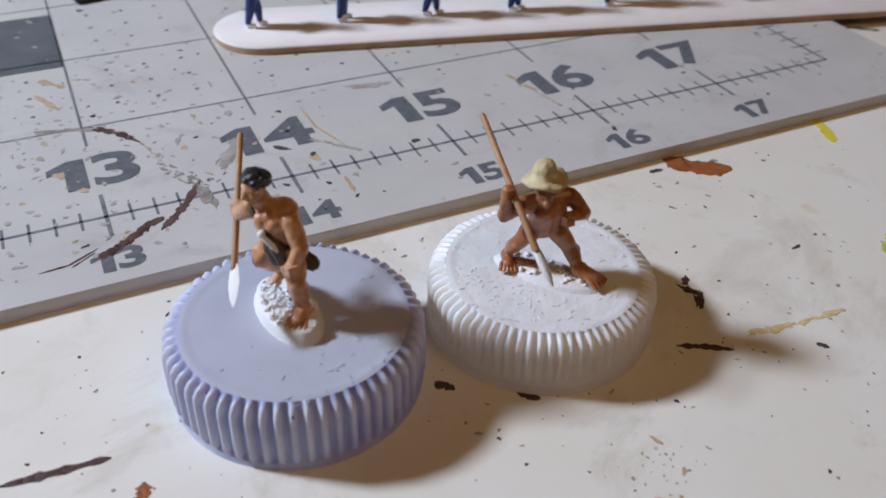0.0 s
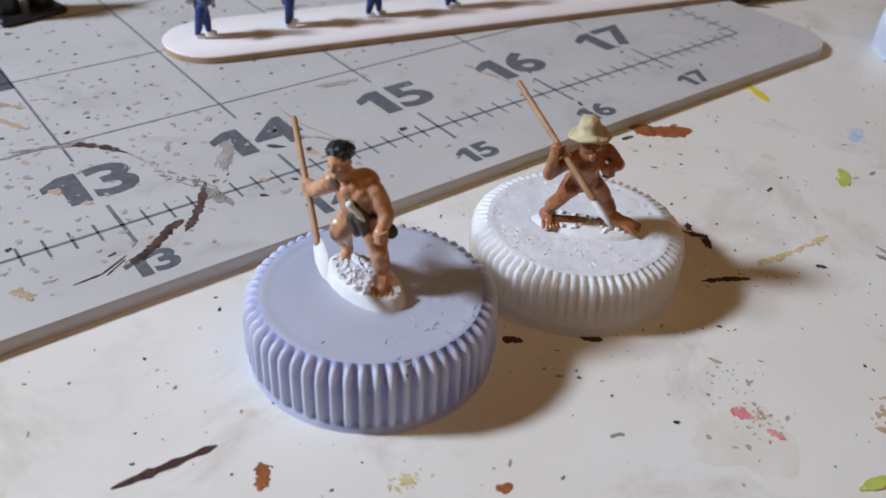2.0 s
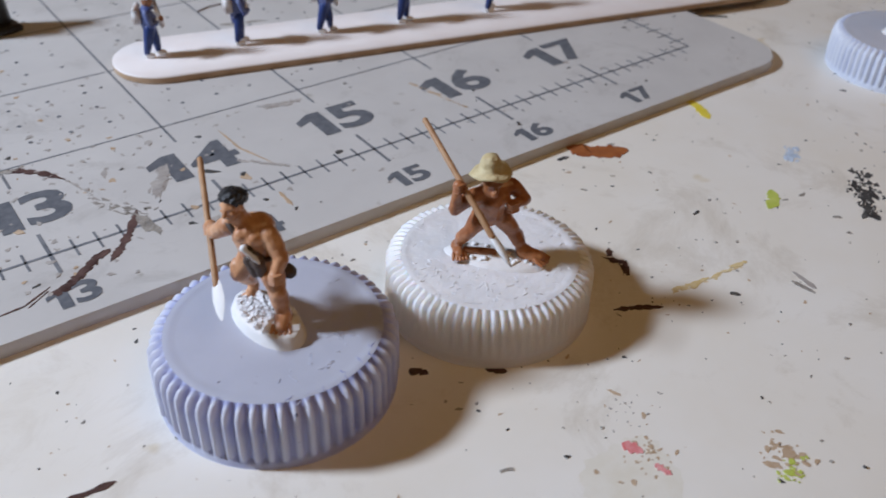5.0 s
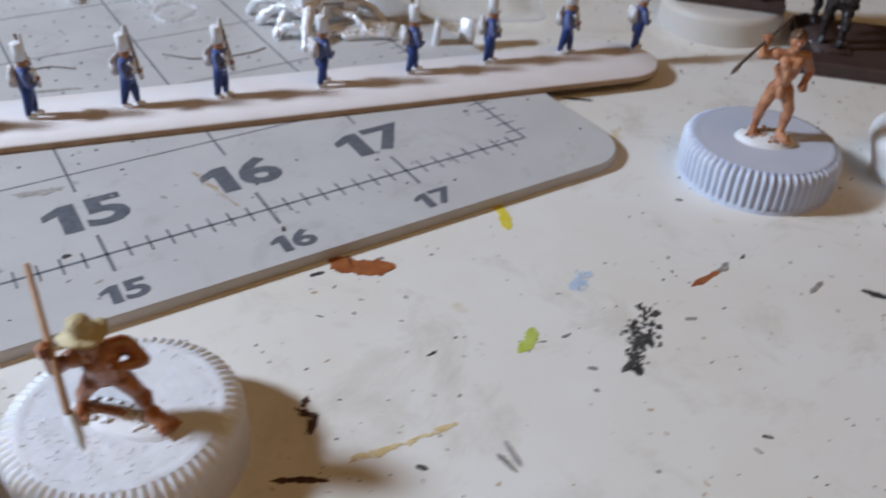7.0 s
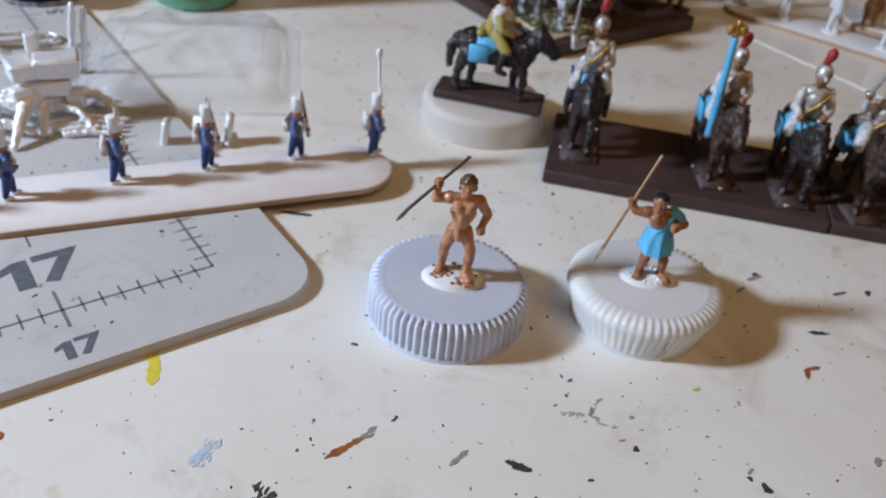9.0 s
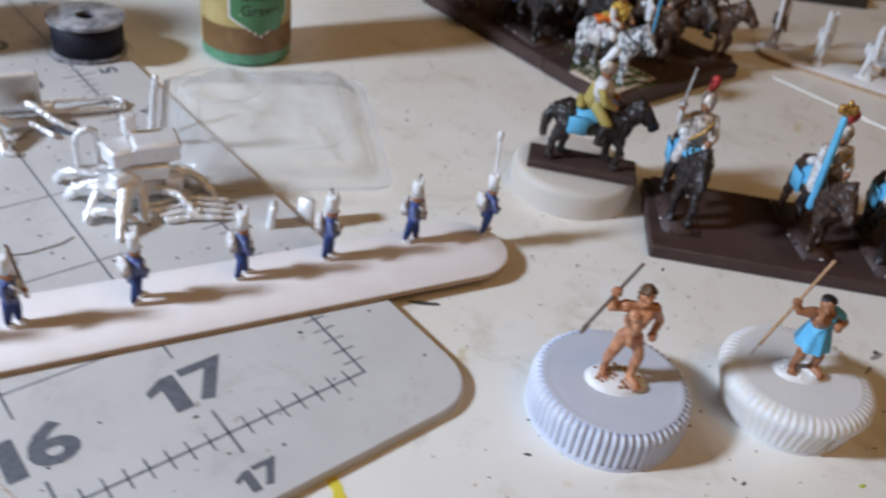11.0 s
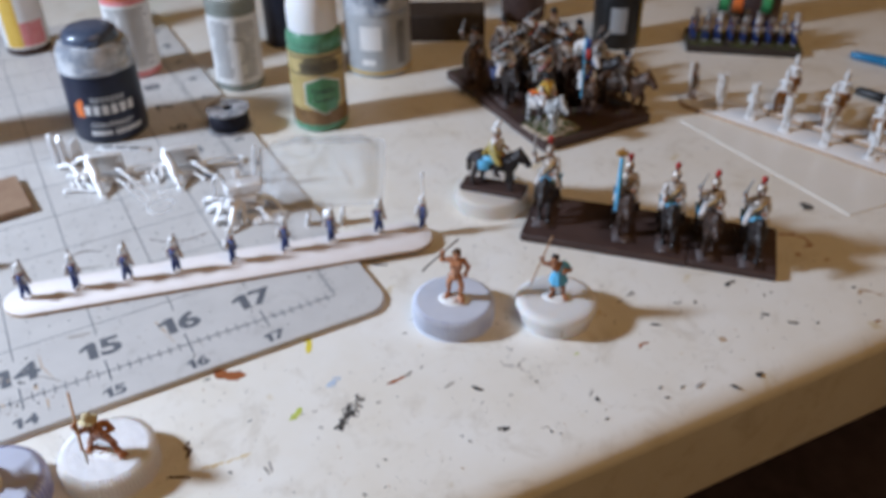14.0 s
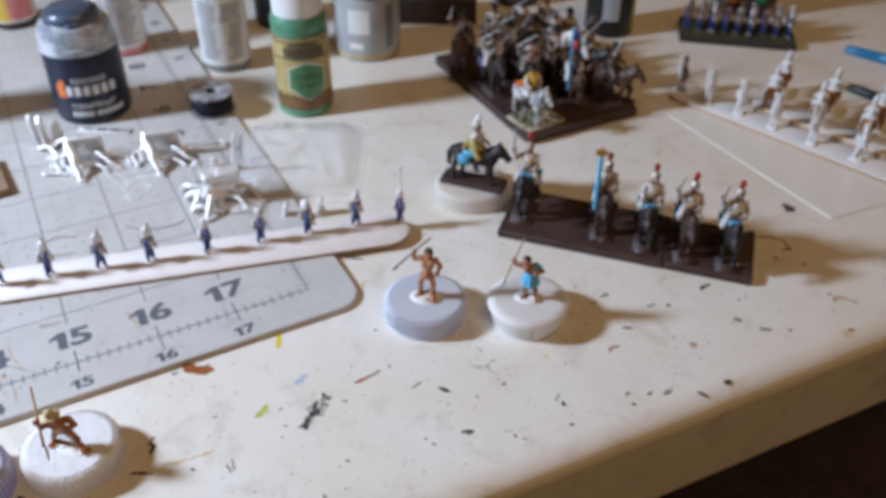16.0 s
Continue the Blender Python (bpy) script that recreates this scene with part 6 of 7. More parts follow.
# the cavalry regiment on the big base
big = thing("unit_base", "large dark brown unit base crowded with brown-coated cavalry", "figure base", 151.5, 95.5, 0, -0.5)
for i, (a, b) in enumerate(((-45.5, -15.3), (-15.1, 15.0), (15.2, 45.5))):
    bm = bmesh.new()
    box(bm, (59.0, b - a, 4.6), (0.3 * i, (a + b) / 2, 0), 0, None, 0.4)
    part("slab", bm, "base_brown", big)
bm = bmesh.new()
r5 = random.Random(11)
for k in range(4200):
    x, y = r5.uniform(-28, 28), r5.uniform(-44, 44)
    if (x + 19) ** 2 + (y + 34) ** 2 < 165 + 60 * noise.noise(Vector((x * 0.3, y * 0.3, 0))) or r5.random() < 0.03:
        ball(bm, (x, y, 5.35 if -28.5 < x < -9.5 and -42 < y < -26 else 4.55), (r5.uniform(0.4, 1.0), r5.uniform(0.4, 1.0), r5.uniform(0.2, 0.7)), 0, 6, 4)
tagged(part("turf", bm, "grass", big, "patches of green flock"), kind="stuff")
DRAB = [["horse_bay", "drab", "leather", "skin_dark", "hair", "leather", "drab", "blade", "leather", "base_brown", "horse_black"],
        ["horse_black", "grey", "coat_blue", "skin_dark", "hair", "drab", "coat_white", "blade", "coat_white", "base_brown", "horse_black"],
        ["horse_bay", "cuirass", "drab", "skin_dark", "hair", "leather", "drab", "blade", "coat_white", "base_brown", "horse_black"],
        ["horse_black", "coat_white", "drab", "skin_dark", "hair", "leather", "grey", "blade", "red", "base_brown", "horse_black"]]
DROVE = []
for k, (mats, say, (x, y, g)) in enumerate(zip(DRAB, ("painted cavalryman in brown drab on a bay horse, sword drawn", "painted cavalryman in grey on a black horse, sword raised", "painted cavalryman in dark brown on a bay horse", "painted cavalryman in pale grey on a black horse"),
                                               ((129.5, 124.0, -128), (130.5, 98.0, -100), (148.0, 127.0, -98), (163.0, 125.0, -82)))):
    bm = rider(k % 2, (2, 3, 0, 3)[k], k == 1, True, 0, False, True)
    bmesh.ops.transform(bm, matrix=Matrix.Scale(1.16, 4), verts=bm.verts)
    DROVE.append(solid("cavalry_figurine", bm, mats, say, "figurine", x, y, 4.9, g, "cavalry on the big base", sharp=0))
for k, (x, y, g) in enumerate(((176.0, 124.0, -78), (143.5, 107.0, -106), (156.0, 104.0, -92), (169.0, 105.0, -84), (160.0, 90.0, -96), (174.5, 84.0, -66), (173.0, 62.0, -58), (142.5, 84.5, -104), (177.5, 104.5, -72))):
    copy_thing(DROVE[(k * 3 + 2) % 4], pose(x * MM, y * MM, 4.9 * MM, 0, 0, g))
bm = bmesh.new()
box(bm, (20.0, 17.0, 0.9), (-19.0, -34.0, 4.55), 0, Matrix.Rotation(radians(6), 3, "Z"), 0.2)
part("card_base", bm, "card_pale", big, "pale raw card edge under the trumpeter")
bm = rider(1, 0, 0, True, 0, False)
ball(bm, (-3.4, 0, 15.4), (1.6, 2.6, 1.2), 8)
# his trumpet, slung at the hip
limb(bm, (1.5, -3.2, 16.4), (-1.6, -5.6, 16.0), 0.6, 0.7, 11, 8)
lathe(bm, [(0.6, 0.0), (1.0, 1.0), (1.9, 1.9), (1.5, 1.8), (0.4, 0.9)], 14, 11, (-1.8, -5.8, 15.0))
limb(bm, (3.6, 3.2, 13.0), (-1.0, 4.0, 8.5), 0.6, 0.5, 8, 6)
bmesh.ops.transform(bm, matrix=Matrix.Scale(1.06, 4), verts=bm.verts)
solid("cavalry_figurine", bm, ["horse_grey", "yellow", "coat_white", "skin_dark", "hair", "red", "coat_white", "blade", "yellow", "base_brown", "horse_black", "orange"], "painted trumpeter in yellow on a dapple-grey horse", "figurine", 130.0, 63.4, 5.5, -84, "cavalry on the big base", sharp=0)
bm = rider(0, 0, 0)
limb(bm, (7.0, -4.4, 9.0), (6.4, -4.2, 37.6), 0.45, 0.4, 7, 8)
# the small flag hangs in folds to both sides of its pole
for m, a, b, z0, z1 in ((6, -4.4, 0.0, 29.6, 36.6), (5, 0.0, 2.2, 27.6, 32.6), (8, 0.0, 2.0, 32.6, 37.4)):
    loops = [[(6.5 + 0.55 * y + 0.5 * math.sin(1.1 * y) + d, -4.2 + y, z + (0.35 * y if m == 6 else 0.0)) for z, d in ((z0, 0.2), (z1, 0.2), (z1, -0.2), (z0, -0.2))] for y in (a + (b - a) * q / 6 for q in range(7))]
    rings(bm, loops, m)
solid("cavalry_figurine", bm, ["horse_bay", "leather", "leather", "skin_dark", "hair", "red", "white", "skyblue", "blue", "base_brown", "horse_black"], "painted standard bearer with a red, white and blue flag", "figurine", 157.0, 70.0, 4.9, -108, "cavalry on the big base", sharp=0)

# ---- the infantry unit on its grassy black base ----
squad = thing("unit_base", "black-edged unit base with green flock, packed with blue infantry", "figure base", 284.0, 96.0, 0, -39.5)
bm = bmesh.new()
box(bm, (60.0, 26.0, 4.0), (0, 0, 0), 0, None, 0.3)
part("slab", bm, "base_black", squad)
bm = bmesh.new()
for k in range(300):
    ball(bm, (r5.uniform(-29.4, 29.4), r5.uniform(-12.4, 12.4), 4.0), (r5.uniform(0.5, 1.1), r5.uniform(0.5, 1.1), r5.uniform(0.3, 0.9)), 0, 6, 4)
tagged(part("turf", bm, "grass", squad, "green flock"), kind="stuff")
LINE = []
turn = Matrix.Rotation(radians(-39.5), 3, "Z")
n = 0
for j in range(2):
    for i in range(9):
        p = Vector((284.0, 96.0, 4.2)) + turn @ Vector((-26.5 + 6.6 * i + (j - 0.5) * 1.5, -5.5 + 10.0 * j, 0))
        if n < 3:
            LINE.append(solid("infantry_figurine", soldier(20 + n), [["blue", "drab", "skin_dark", "leather", "musket", "blue"], ["blue", "grey", "skin_dark", "leather", "musket", "drab"], ["blue", "coat_white", "skin_dark", "olive", "musket", "blue"]][n], "tiny painted infantryman in dark blue on green flock", "figurine", p.x, p.y, p.z, -128 + 8 * n, "infantry on the grassy base", sharp=0))
        else:
            copy_thing(LINE[n % 3], pose(p.x * MM, p.y * MM, p.z * MM, 0, 0, -128 + 9 * ((n * 5) % 5 - 2)))
        n += 1
for k, (i, m1, m2) in enumerate(((-9.0, "orange", "white"), (6.0, "green", "green"), (-16.0, "green", "green"))):
    p = Vector((284.0, 96.0, 4.0)) + turn @ Vector((i, 0.5, 0))
    bm = bmesh.new()
    limb(bm, (0, 0, 0), (0.5, 0, 24), 0.3, 0.26, 0, 8)
    loops = [[(0.5 + 2.2 * s, 0.4 * math.sin(2 * s) + d, z) for z, d in ((15.0, 0.1), (23.6, 0.1), (23.6, -0.1), (15.0, -0.1))] for s in (0, 0.8, 1.6, 2.6)]
    fs = rings(bm, loops, 1)
    solid("flag", bm, ["shaft_dark", m1], "tiny flag on a pole among the infantry", "flag", p.x, p.y, p.z, -40, "flags of the infantry unit", sharp=0)

# ---- white figures on the two white sticks ----
STICKS_AT = -73.0
for x, y, z, tilt in ((212.0, 62.5, 0.0, 0.0), (236.0, 32.5, 1.38, -8.2)):
    stick("white-primed wooden craft stick carrying white figures", x, y, z, STICKS_AT, 150.0, 19.0, 2.0, tilt, "white sticks", "wood_white")
SKIRM = []
for k, (x, y) in enumerate(((213.1, 58.0), (215.6, 42.0), (220.9, 27.1), (225.1, 10.1), (230.1, -8.1), (236.9, -26.5))):
    if k < 2:
        bm = soldier(40 + k)
        plate(bm, oval(0, 0, 3.2, 2.4, 0, 14), -0.1, 0.5, 1, 0.2)
        limb(bm, (2.4, -2.6, 6.5), (1.6, -3.4, 15.6), 0.72, 0.55, 4, 8)
        bmesh.ops.transform(bm, matrix=Matrix.Diagonal((1.02, 0.95, 1.18, 1)), verts=bm.verts)
        SKIRM.append(solid("infantry_figurine", bm, ["white", "white", "white", "white", "white", "white"] if k else ["musket", "musket", "skin_dark", "leather", "white", "leather"], "tiny white-primed skirmisher levelling a musket" if k else "tiny drab skirmisher with a musket", "figurine", x, y, 2.1, -110, "skirmishers on the white stick", sharp=0))
    else:
        copy_thing(SKIRM[1], pose(x * MM, y * MM, 2.1 * MM, 0, 0, -110 + 15 * ((k * 3) % 4 - 1)))
LANCERS = []
for k, (x, y) in enumerate(((238.1, 25.0), (254.0, 34.0), (243.6, 3.4), (260.0, 10.2), (253.0, -16.0), (268.0, -10.0))):
    if k < 2:
        bm = rider(k, 0, 0, False, 0, False)
        lathe(bm, [(1.8, 0.0), (1.5, 1.6), (0.7, 4.0), (0.2, 4.6)], 10, 4, (0.0, 0, 23.2))
        plate(bm, oval(-0.5, 0, 11.0, 4.0, 0, 20), -0.2, 0.4, 9, 0.2)
        bmesh.ops.transform(bm, matrix=Matrix.Diagonal((0.74, 0.72, 0.74, 1)), verts=bm.verts)
        LANCERS.append(solid("cavalry_figurine", bm, ["horse_chestnut", "white", "white", "white", "white", "white", "white", "white", "white", "white", "horse_chestnut"], "white-primed rider on a chestnut brown horse", "figurine", x, y, 3.3, 28, "riders on the white stick", sharp=0))
    else:
        copy_thing(LANCERS[k % 2], pose(x * MM, y * MM, 3.3 * MM, 0, 0, 28 + 7 * (k % 3)))


# ---- paint bottles ----
def wrap(bm, r, turn=0.0):
    """Bends flat lettering, which lies in x and y, round an upright cylinder; turn: the angle of its middle, in degrees."""
    for v in bm.verts:
        g = radians(turn) + v.co.x / r
        v.co = Vector((r * math.cos(g), r * math.sin(g), v.co.y))
    return bm


def panel(bm, r, a0, a1, z0, z1, thick=0.12, mat=0, n=24):
    """A piece of label on an upright cylinder, between two angles in degrees."""
    n = max(2, int(n * abs(a1 - a0) / 180))
    loops = []
    for rr in (r, r + thick):
        for z in ((z0, z1) if rr == r else (z1, z0)):
            loops.append([(rr * math.cos(radians(a0 + (a1 - a0) * k / n)), rr * math.sin(radians(a0 + (a1 - a0) * k / n)), z) for k in range(n + 1)])
    vs = [[bm.verts.new(p) for p in loop] for loop in loops]
    for i in range(4):
        a, b = vs[i], vs[(i + 1) % 4]
        for k in range(n):
            bm.faces.new((a[k], a[k + 1], b[k + 1], b[k])).material_index = mat
    for k in (0, n):
        bm.faces.new([vs[i][k] for i in range(4)]).material_index = mat


def face_of(ob):
    """The label of a bottle, or the body of a pot, which carries the print."""
    kids = {o.name.split(".")[0]: o for o in ob.children}
    return kids.get("label") or kids.get("body") or ob


def words(parent, text, size, r, turn, z, ink, bold=0.05, stretch=1.0, name="lettering"):
    bm = lettering(text, size, bold, stretch)
    for v in bm.verts:
        v.co.y += z
    bmesh.ops.subdivide_edges(bm, edges=[e for e in bm.edges if e.calc_length() > 1.5], cuts=2)
    return part(name, wrap(bm, r, turn), ink, face_of(parent), "", sharp=0)


def bars(parent, r, turn, rows, ink, thick=0.05, name="print_bar", label=""):
    """Unreadable print: rows of (middle angle, z, width in mm, height)."""
    for a, z, w, h in rows:
        bm = bmesh.new()
        d = math.degrees(w / r) / 2
        panel(bm, r, turn + a - d, turn + a + d, z - h / 2, z + h / 2, thick)
        part(name, bm, ink, face_of(parent), label)


def dropper(label, x, y, z, r, body, ring, wrapper, shoulder=46.0, rz=0.0, turn=-104.0, nozzle="nozzle"):
    ob = thing("paint_bottle", label, "paint bottle", x, y, z, rz, "dropper bottles")
    bm = bmesh.new()
    lathe(bm, [(r - 1.2, 0), (r, 1.0), (r, shoulder - 7.5), (r - 0.5, shoulder - 7.0), (r, shoulder - 6.2), (r, shoulder - 2.5), (r - 1.0, shoulder - 0.8), (r - 4.0, shoulder), (r - 5, shoulder)], 48)
    part("body", bm, body, ob)
    bm = bmesh.new()
    panel(bm, r + 0.02, turn - 176, turn + 176, 4.0, shoulder - 8.5, 0.12)
    part("label", bm, wrapper, ob)
    bm = bmesh.new()
    prof = [(r - 1.6, shoulder - 0.3), (r - 1.4, shoulder + 8), (r - 2.0, shoulder + 12), (r - 4.5, shoulder + 17), (r - 6.5, shoulder + 29), (r - 8.4, shoulder + 31), (0.6, shoulder + 31)]
    n = 48
    rings(bm, [[((rr + (0.22 if k % 2 and i < 3 else 0)) * math.cos(2 * math.pi * k / n), (rr + (0.22 if k % 2 and i < 3 else 0)) * math.sin(2 * math.pi * k / n), zz) for k in range(n)] for i, (rr, zz) in enumerate(prof)])
    part("nozzle", bm, nozzle, ob, "white ribbed screw nozzle")
    if ring:
        bm = bmesh.new()
        lathe(bm, [(r - 0.3, shoulder - 6), (r + 0.08, shoulder - 5.6), (r + 0.08, shoulder - 1.4), (r - 0.9, shoulder - 0.4)], 48)
        part("shoulder_band", bm, ring, ob)
    return ob


T = -104.0
gb = dropper("green paint dropper bottle with ochre label and white nozzle", 48.7, 129.5, 0, 12.4, "bottle_green", "", "label_gold", 47.0, 0, T)
R = 12.4 + 0.16
bm = bmesh.new()
panel(bm, R, T - 85, T + 85, 4.0, 11.5, 0.05)
part("label_band", bm, "label_earth", face_of(gb), "earth-brown landscape band")
for z0, z1 in ((36.2, 36.9), (38.2, 38.6), (28.6, 29.2)):
    bm = bmesh.new()
    panel(bm, R, T - 80, T + 80, z0, z1, 0.06)
    part("label_rule", bm, "ink", face_of(gb))
bars(gb, R, T, [(-38 + 9.6 * k, 31.8, 1.65, 4.8) for k in range(9)], "ink", name="logo_bar", label="")
bars(gb, R, T, [(-30 + 6.6 * k, 35.2, 1.0, 1.5) for k in range(10)], "ink", name="logo_bar", label="")
hexa = [(0, 27.2), (8.2, 23.8), (8.2, 14.6), (0, 9.4), (-8.2, 14.6), (-8.2, 23.8)]
for grow, m, th in ((1.07, "label_white", 0.05), (1.0, "hex_green", 0.09)):
    bm = bmesh.new()
    loops = []
    for t in (0.001, 0.33, 0.66, 1.0):
        pts = []
        for i in range(6):
            for s in range(6):
                p = Vector(hexa[i]).lerp(Vector(hexa[(i + 1) % 6]), s / 6)
                q = Vector((0, 18.3)) + (p - Vector((0, 18.3))) * grow * t
                g = radians(T + 3) + q.x / R
                pts.append(((R + th) * math.cos(g), (R + th) * math.sin(g), q.y))
        loops.append(pts)
    rings(bm, loops, close=False)
    part("label_patch", bm, m, face_of(gb), "green hexagonal patch" if m == "hex_green" else "pale outline of the patch", sharp=0)
words(gb, "Goblin", 4.2, R + 0.12, T + 2, 20.6, "ink", 0.04)
words(gb, "Green", 4.2, R + 0.12, T + 3, 16.4, "ink", 0.04)
bm = bmesh.new()
loops = [[((R + 0.13) * math.cos(radians(T + 22) + q * math.cos(a) / R), (R + 0.13) * math.sin(radians(T + 22) + q * math.cos(a) / R), 13.4 + q * math.sin(a)) for a in (2 * math.pi * k / 24 for k in range(24))] for q in (0.05, 2.4, 2.8)]
rings(bm, loops, close=False)
part("label_seal", bm, "bottle_green", face_of(gb), "round green seal", sharp=0)

wb = dropper("white paint dropper bottle, text-covered label, grey-green paint inside", 29.5, 191.0, 0, 12.1, "grey_liquid", "grey_liquid", "label_white", 47.0, 0, -100)
rw = random.Random(5)
bars(wb, 12.28, -100, [(20 + rw.uniform(-3, 3), 35 - 1.7 * k, rw.uniform(7, 11), 0.6) for k in range(4)] + [(24 + rw.uniform(-3, 3), 25 - 1.9 * k, rw.uniform(5, 9), 0.6) for k in range(10)] + [(-42 + rw.uniform(-2, 2), 36 - 1.5 * k, rw.uniform(7, 11), 0.55) for k in range(20)], "ink")
words(wb, "Shake Well", 2.6, 12.3, -82, 27.6, "ink", 0.05)
ob = dropper("white paint dropper bottle with orange shoulder and red base", -14.0 + MX, 228.0 + MY, TOP, 11.6, "p_red", "orange", "label_white", 47.0, 0, -97)
bars(ob, 11.8, -97, [(8 + rw.uniform(-6, 6), 36 - 1.8 * k, rw.uniform(9, 15), 0.55) for k in range(17)] + [(-46, 36 - 1.6 * k, 6, 0.5) for k in range(18)], "ink")
ob = dropper("paint dropper bottle with a red and yellow label", -60.0 + MX, 290.0 + MY, TOP, 11.6, "base_brown", "p_red", "label_white", 47.0, 0, -92)
bars(ob, 11.8, -92, [(-34, 21.0, 9.0, 32.0)], "yellow", name="print_bar")
bars(ob, 11.8, -92, [(20, 12.0, 13.0, 13.0)], "p_red", name="label_patch", label="red label patch")
dropper("plain white paint dropper bottle standing on the mat", -125.0 + MX, 193.0 + MY, TOP, 12.4, "nozzle", "", "label_white", 47.0, 0, -98)
dropper("dark blue paint dropper bottle with white nozzle", 70.0, 231.0, 0, 11.6, "navy", "yellow", "navy", 44.0, 0, -104)
dropper("green paint dropper bottle", 18.0, 356.0, 0, 12.0, "bottle_green", "", "green", 47.0, 0, -98, "green")


def pot(label, x, y, z, r, h, cap_h, mats, turn, name="paint_pot", collar=0.0):
    """A squat paint pot with a domed flip cap. mats: label, collar, cap."""
    ob = thing(name, label, "paint pot", x, y, z, 0, "paint pots")
    bm = bmesh.new()
    lathe(bm, [(r - 2.2, 0), (r - 0.6, 0.7), (r - 0.15, 2.0), (r, h * 0.4), (r - 0.1, h - 1.5), (r - 0.6, h), (r - 3, h)], 56)
    part("body", bm, mats[0], ob)
    bm = bmesh.new()
    lathe(bm, [(r - 0.5, h - 0.1), (r + 0.15, h + 0.4), (r + 0.1, h + 3.0), (r - 0.6, h + 3.4), (r - 0.4, h + 8.0), (r - 1.0, h + 9.4), (r - 3, h + 9.8)], 56)
    part("collar", bm, mats[1], ob)
    if collar:
        # a clear shoulder drawn in towards a smaller dome
        bm = bmesh.new()
        lathe(bm, [(r - 0.7, h + 7.6), (r - 0.9, h + collar * 0.8), (r - 2.2, h + collar), (r - 4.6, h + collar + 0.9), (r - 7, h + collar + 1.0)], 56)
        part("shoulder", bm, mats[1], ob)
        bm = bmesh.new()
        lathe(bm, [(r - 4.4, h + collar + 0.5), (r - 4.2, h + collar + 1.6), (r - 5.0, h + cap_h - 2.4), (r - 7.0, h + cap_h - 0.8), (r - 10.0, h + cap_h), (0.4, h + cap_h)], 56)
        box(bm, (6.0, 3.0, 1.4), ((r - 4.6) * math.cos(radians(turn)), (r - 4.6) * math.sin(radians(turn)), h + collar + 0.8), 0, Matrix.Rotation(radians(turn + 90), 3, "Z"), 0.5)
        part("flip_cap", bm, mats[2], ob)
        return ob
    bm = bmesh.new()
    lathe(bm, [(r - 1.0, h + 7.4), (r - 0.8, h + 8.4), (r - 0.9, h + 8.4 + (cap_h - 8.4) * 0.35), (r - 2.0, h + 8.4 + (cap_h - 8.4) * 0.66), (r - 4.4, h + 8.4 + (cap_h - 8.4) * 0.88), (r - 7.6, h + cap_h - 0.3), (r - 11, h + cap_h), (0.4, h + cap_h)], 56)
    box(bm, (7.0, 4.0, 1.6), ((r - 0.6) * math.cos(radians(turn)), (r - 0.6) * math.sin(radians(turn)), h + 7.4), 0, Matrix.Rotation(radians(turn + 90), 3, "Z"), 0.5)
    part("flip_cap", bm, mats[2], ob)
    return ob


P1 = -97.0
cp = pot("navy paint pot with slate-blue domed flip cap on the mat", -40.1 + MX, 167.2 + MY, TOP, 16.4, 32.0, 18.0, ("navy", "pot_clear", "pot_cap"), P1, collar=11.5)
bars(cp, 16.4, P1, [(-20 + 7.6 * k, 21.6, 1.5, 2.5) for k in range(7)], "label_grey", name="logo_bar", label="")
bars(cp, 16.4, P1, [(-30 + 13.4 * k, 16.8, 2.7, 4.4) for k in range(6)], "ink_white", name="logo_bar", label="")
bars(cp, 16.42, P1, [(-44, 16.6, 4.0, 6.4), (-40, 20.6, 2.8, 2.2)], "orange", name="logo_patch", label="orange logo patch")
words(cp, "CONTRAST", 3.2, 16.5, P1 + 3, 9.6, "ink_white", 0.05, 1.15)
bars(cp, 16.4, P1, [(-30 + 6.6 * k, 5.8, 1.5, 2.3) for k in range(5)] + [(7 + 6.6 * k, 5.8, 1.5, 2.3) for k in range(7)], "ink_white", name="print_bar", label="")

P2 = -106.0
gp = pot("grey paint pot with pale printed panel and yellow line", 100.1, 173.5, 0, 17.0, 33.0, 12.0, ("label_grey", "pot_clear", "navy"), P2)
bars(gp, 17.0, P2, [(-22, 21.5, 11.5, 12.5), (-27, 8.8, 7.0, 3.0)], "label_white", name="label_panel", label="blank white panel")
bars(gp, 17.0, P2, [(34, 29.0 - 1.15 * k, 5.0, 0.55) for k in range(20)], "ink", name="barcode_bar")
bm = bmesh.new()
panel(bm, 17.0, P2 - 85, P2 + 85, 2.4, 3.6, 0.08)
part("rim_line", bm, "yellow", face_of(gp), "yellow line round the foot")
dk = pot("dark paint pot with a pale grey label", 228.0, 136.1, 0, 13.2, 30.0, 14.0, ("black_plastic", "pot_clear", "black_plastic"), -114)
bars(dk, 13.2, -118, [(-8, 17.0, 9.0, 14.0)], "label_grey", name="label_panel", label="grey oval label")
bars(dk, 13.2, -114, [(62, 15.0, 8.0, 22.0)], "olive", name="label_panel", label="olive edge of the label")
pot("dull purple-brown paint pot on the desk", 318.0, 121.0, 0, 14.0, 30.0, 14.0, ("base_brown", "base_brown", "black_plastic"), -120)
pot("dark brown paint pot with an orange cap", 206.0, 196.0, 0, 13.0, 26.0, 14.0, ("base_brown", "base_brown", "orange"), -112)

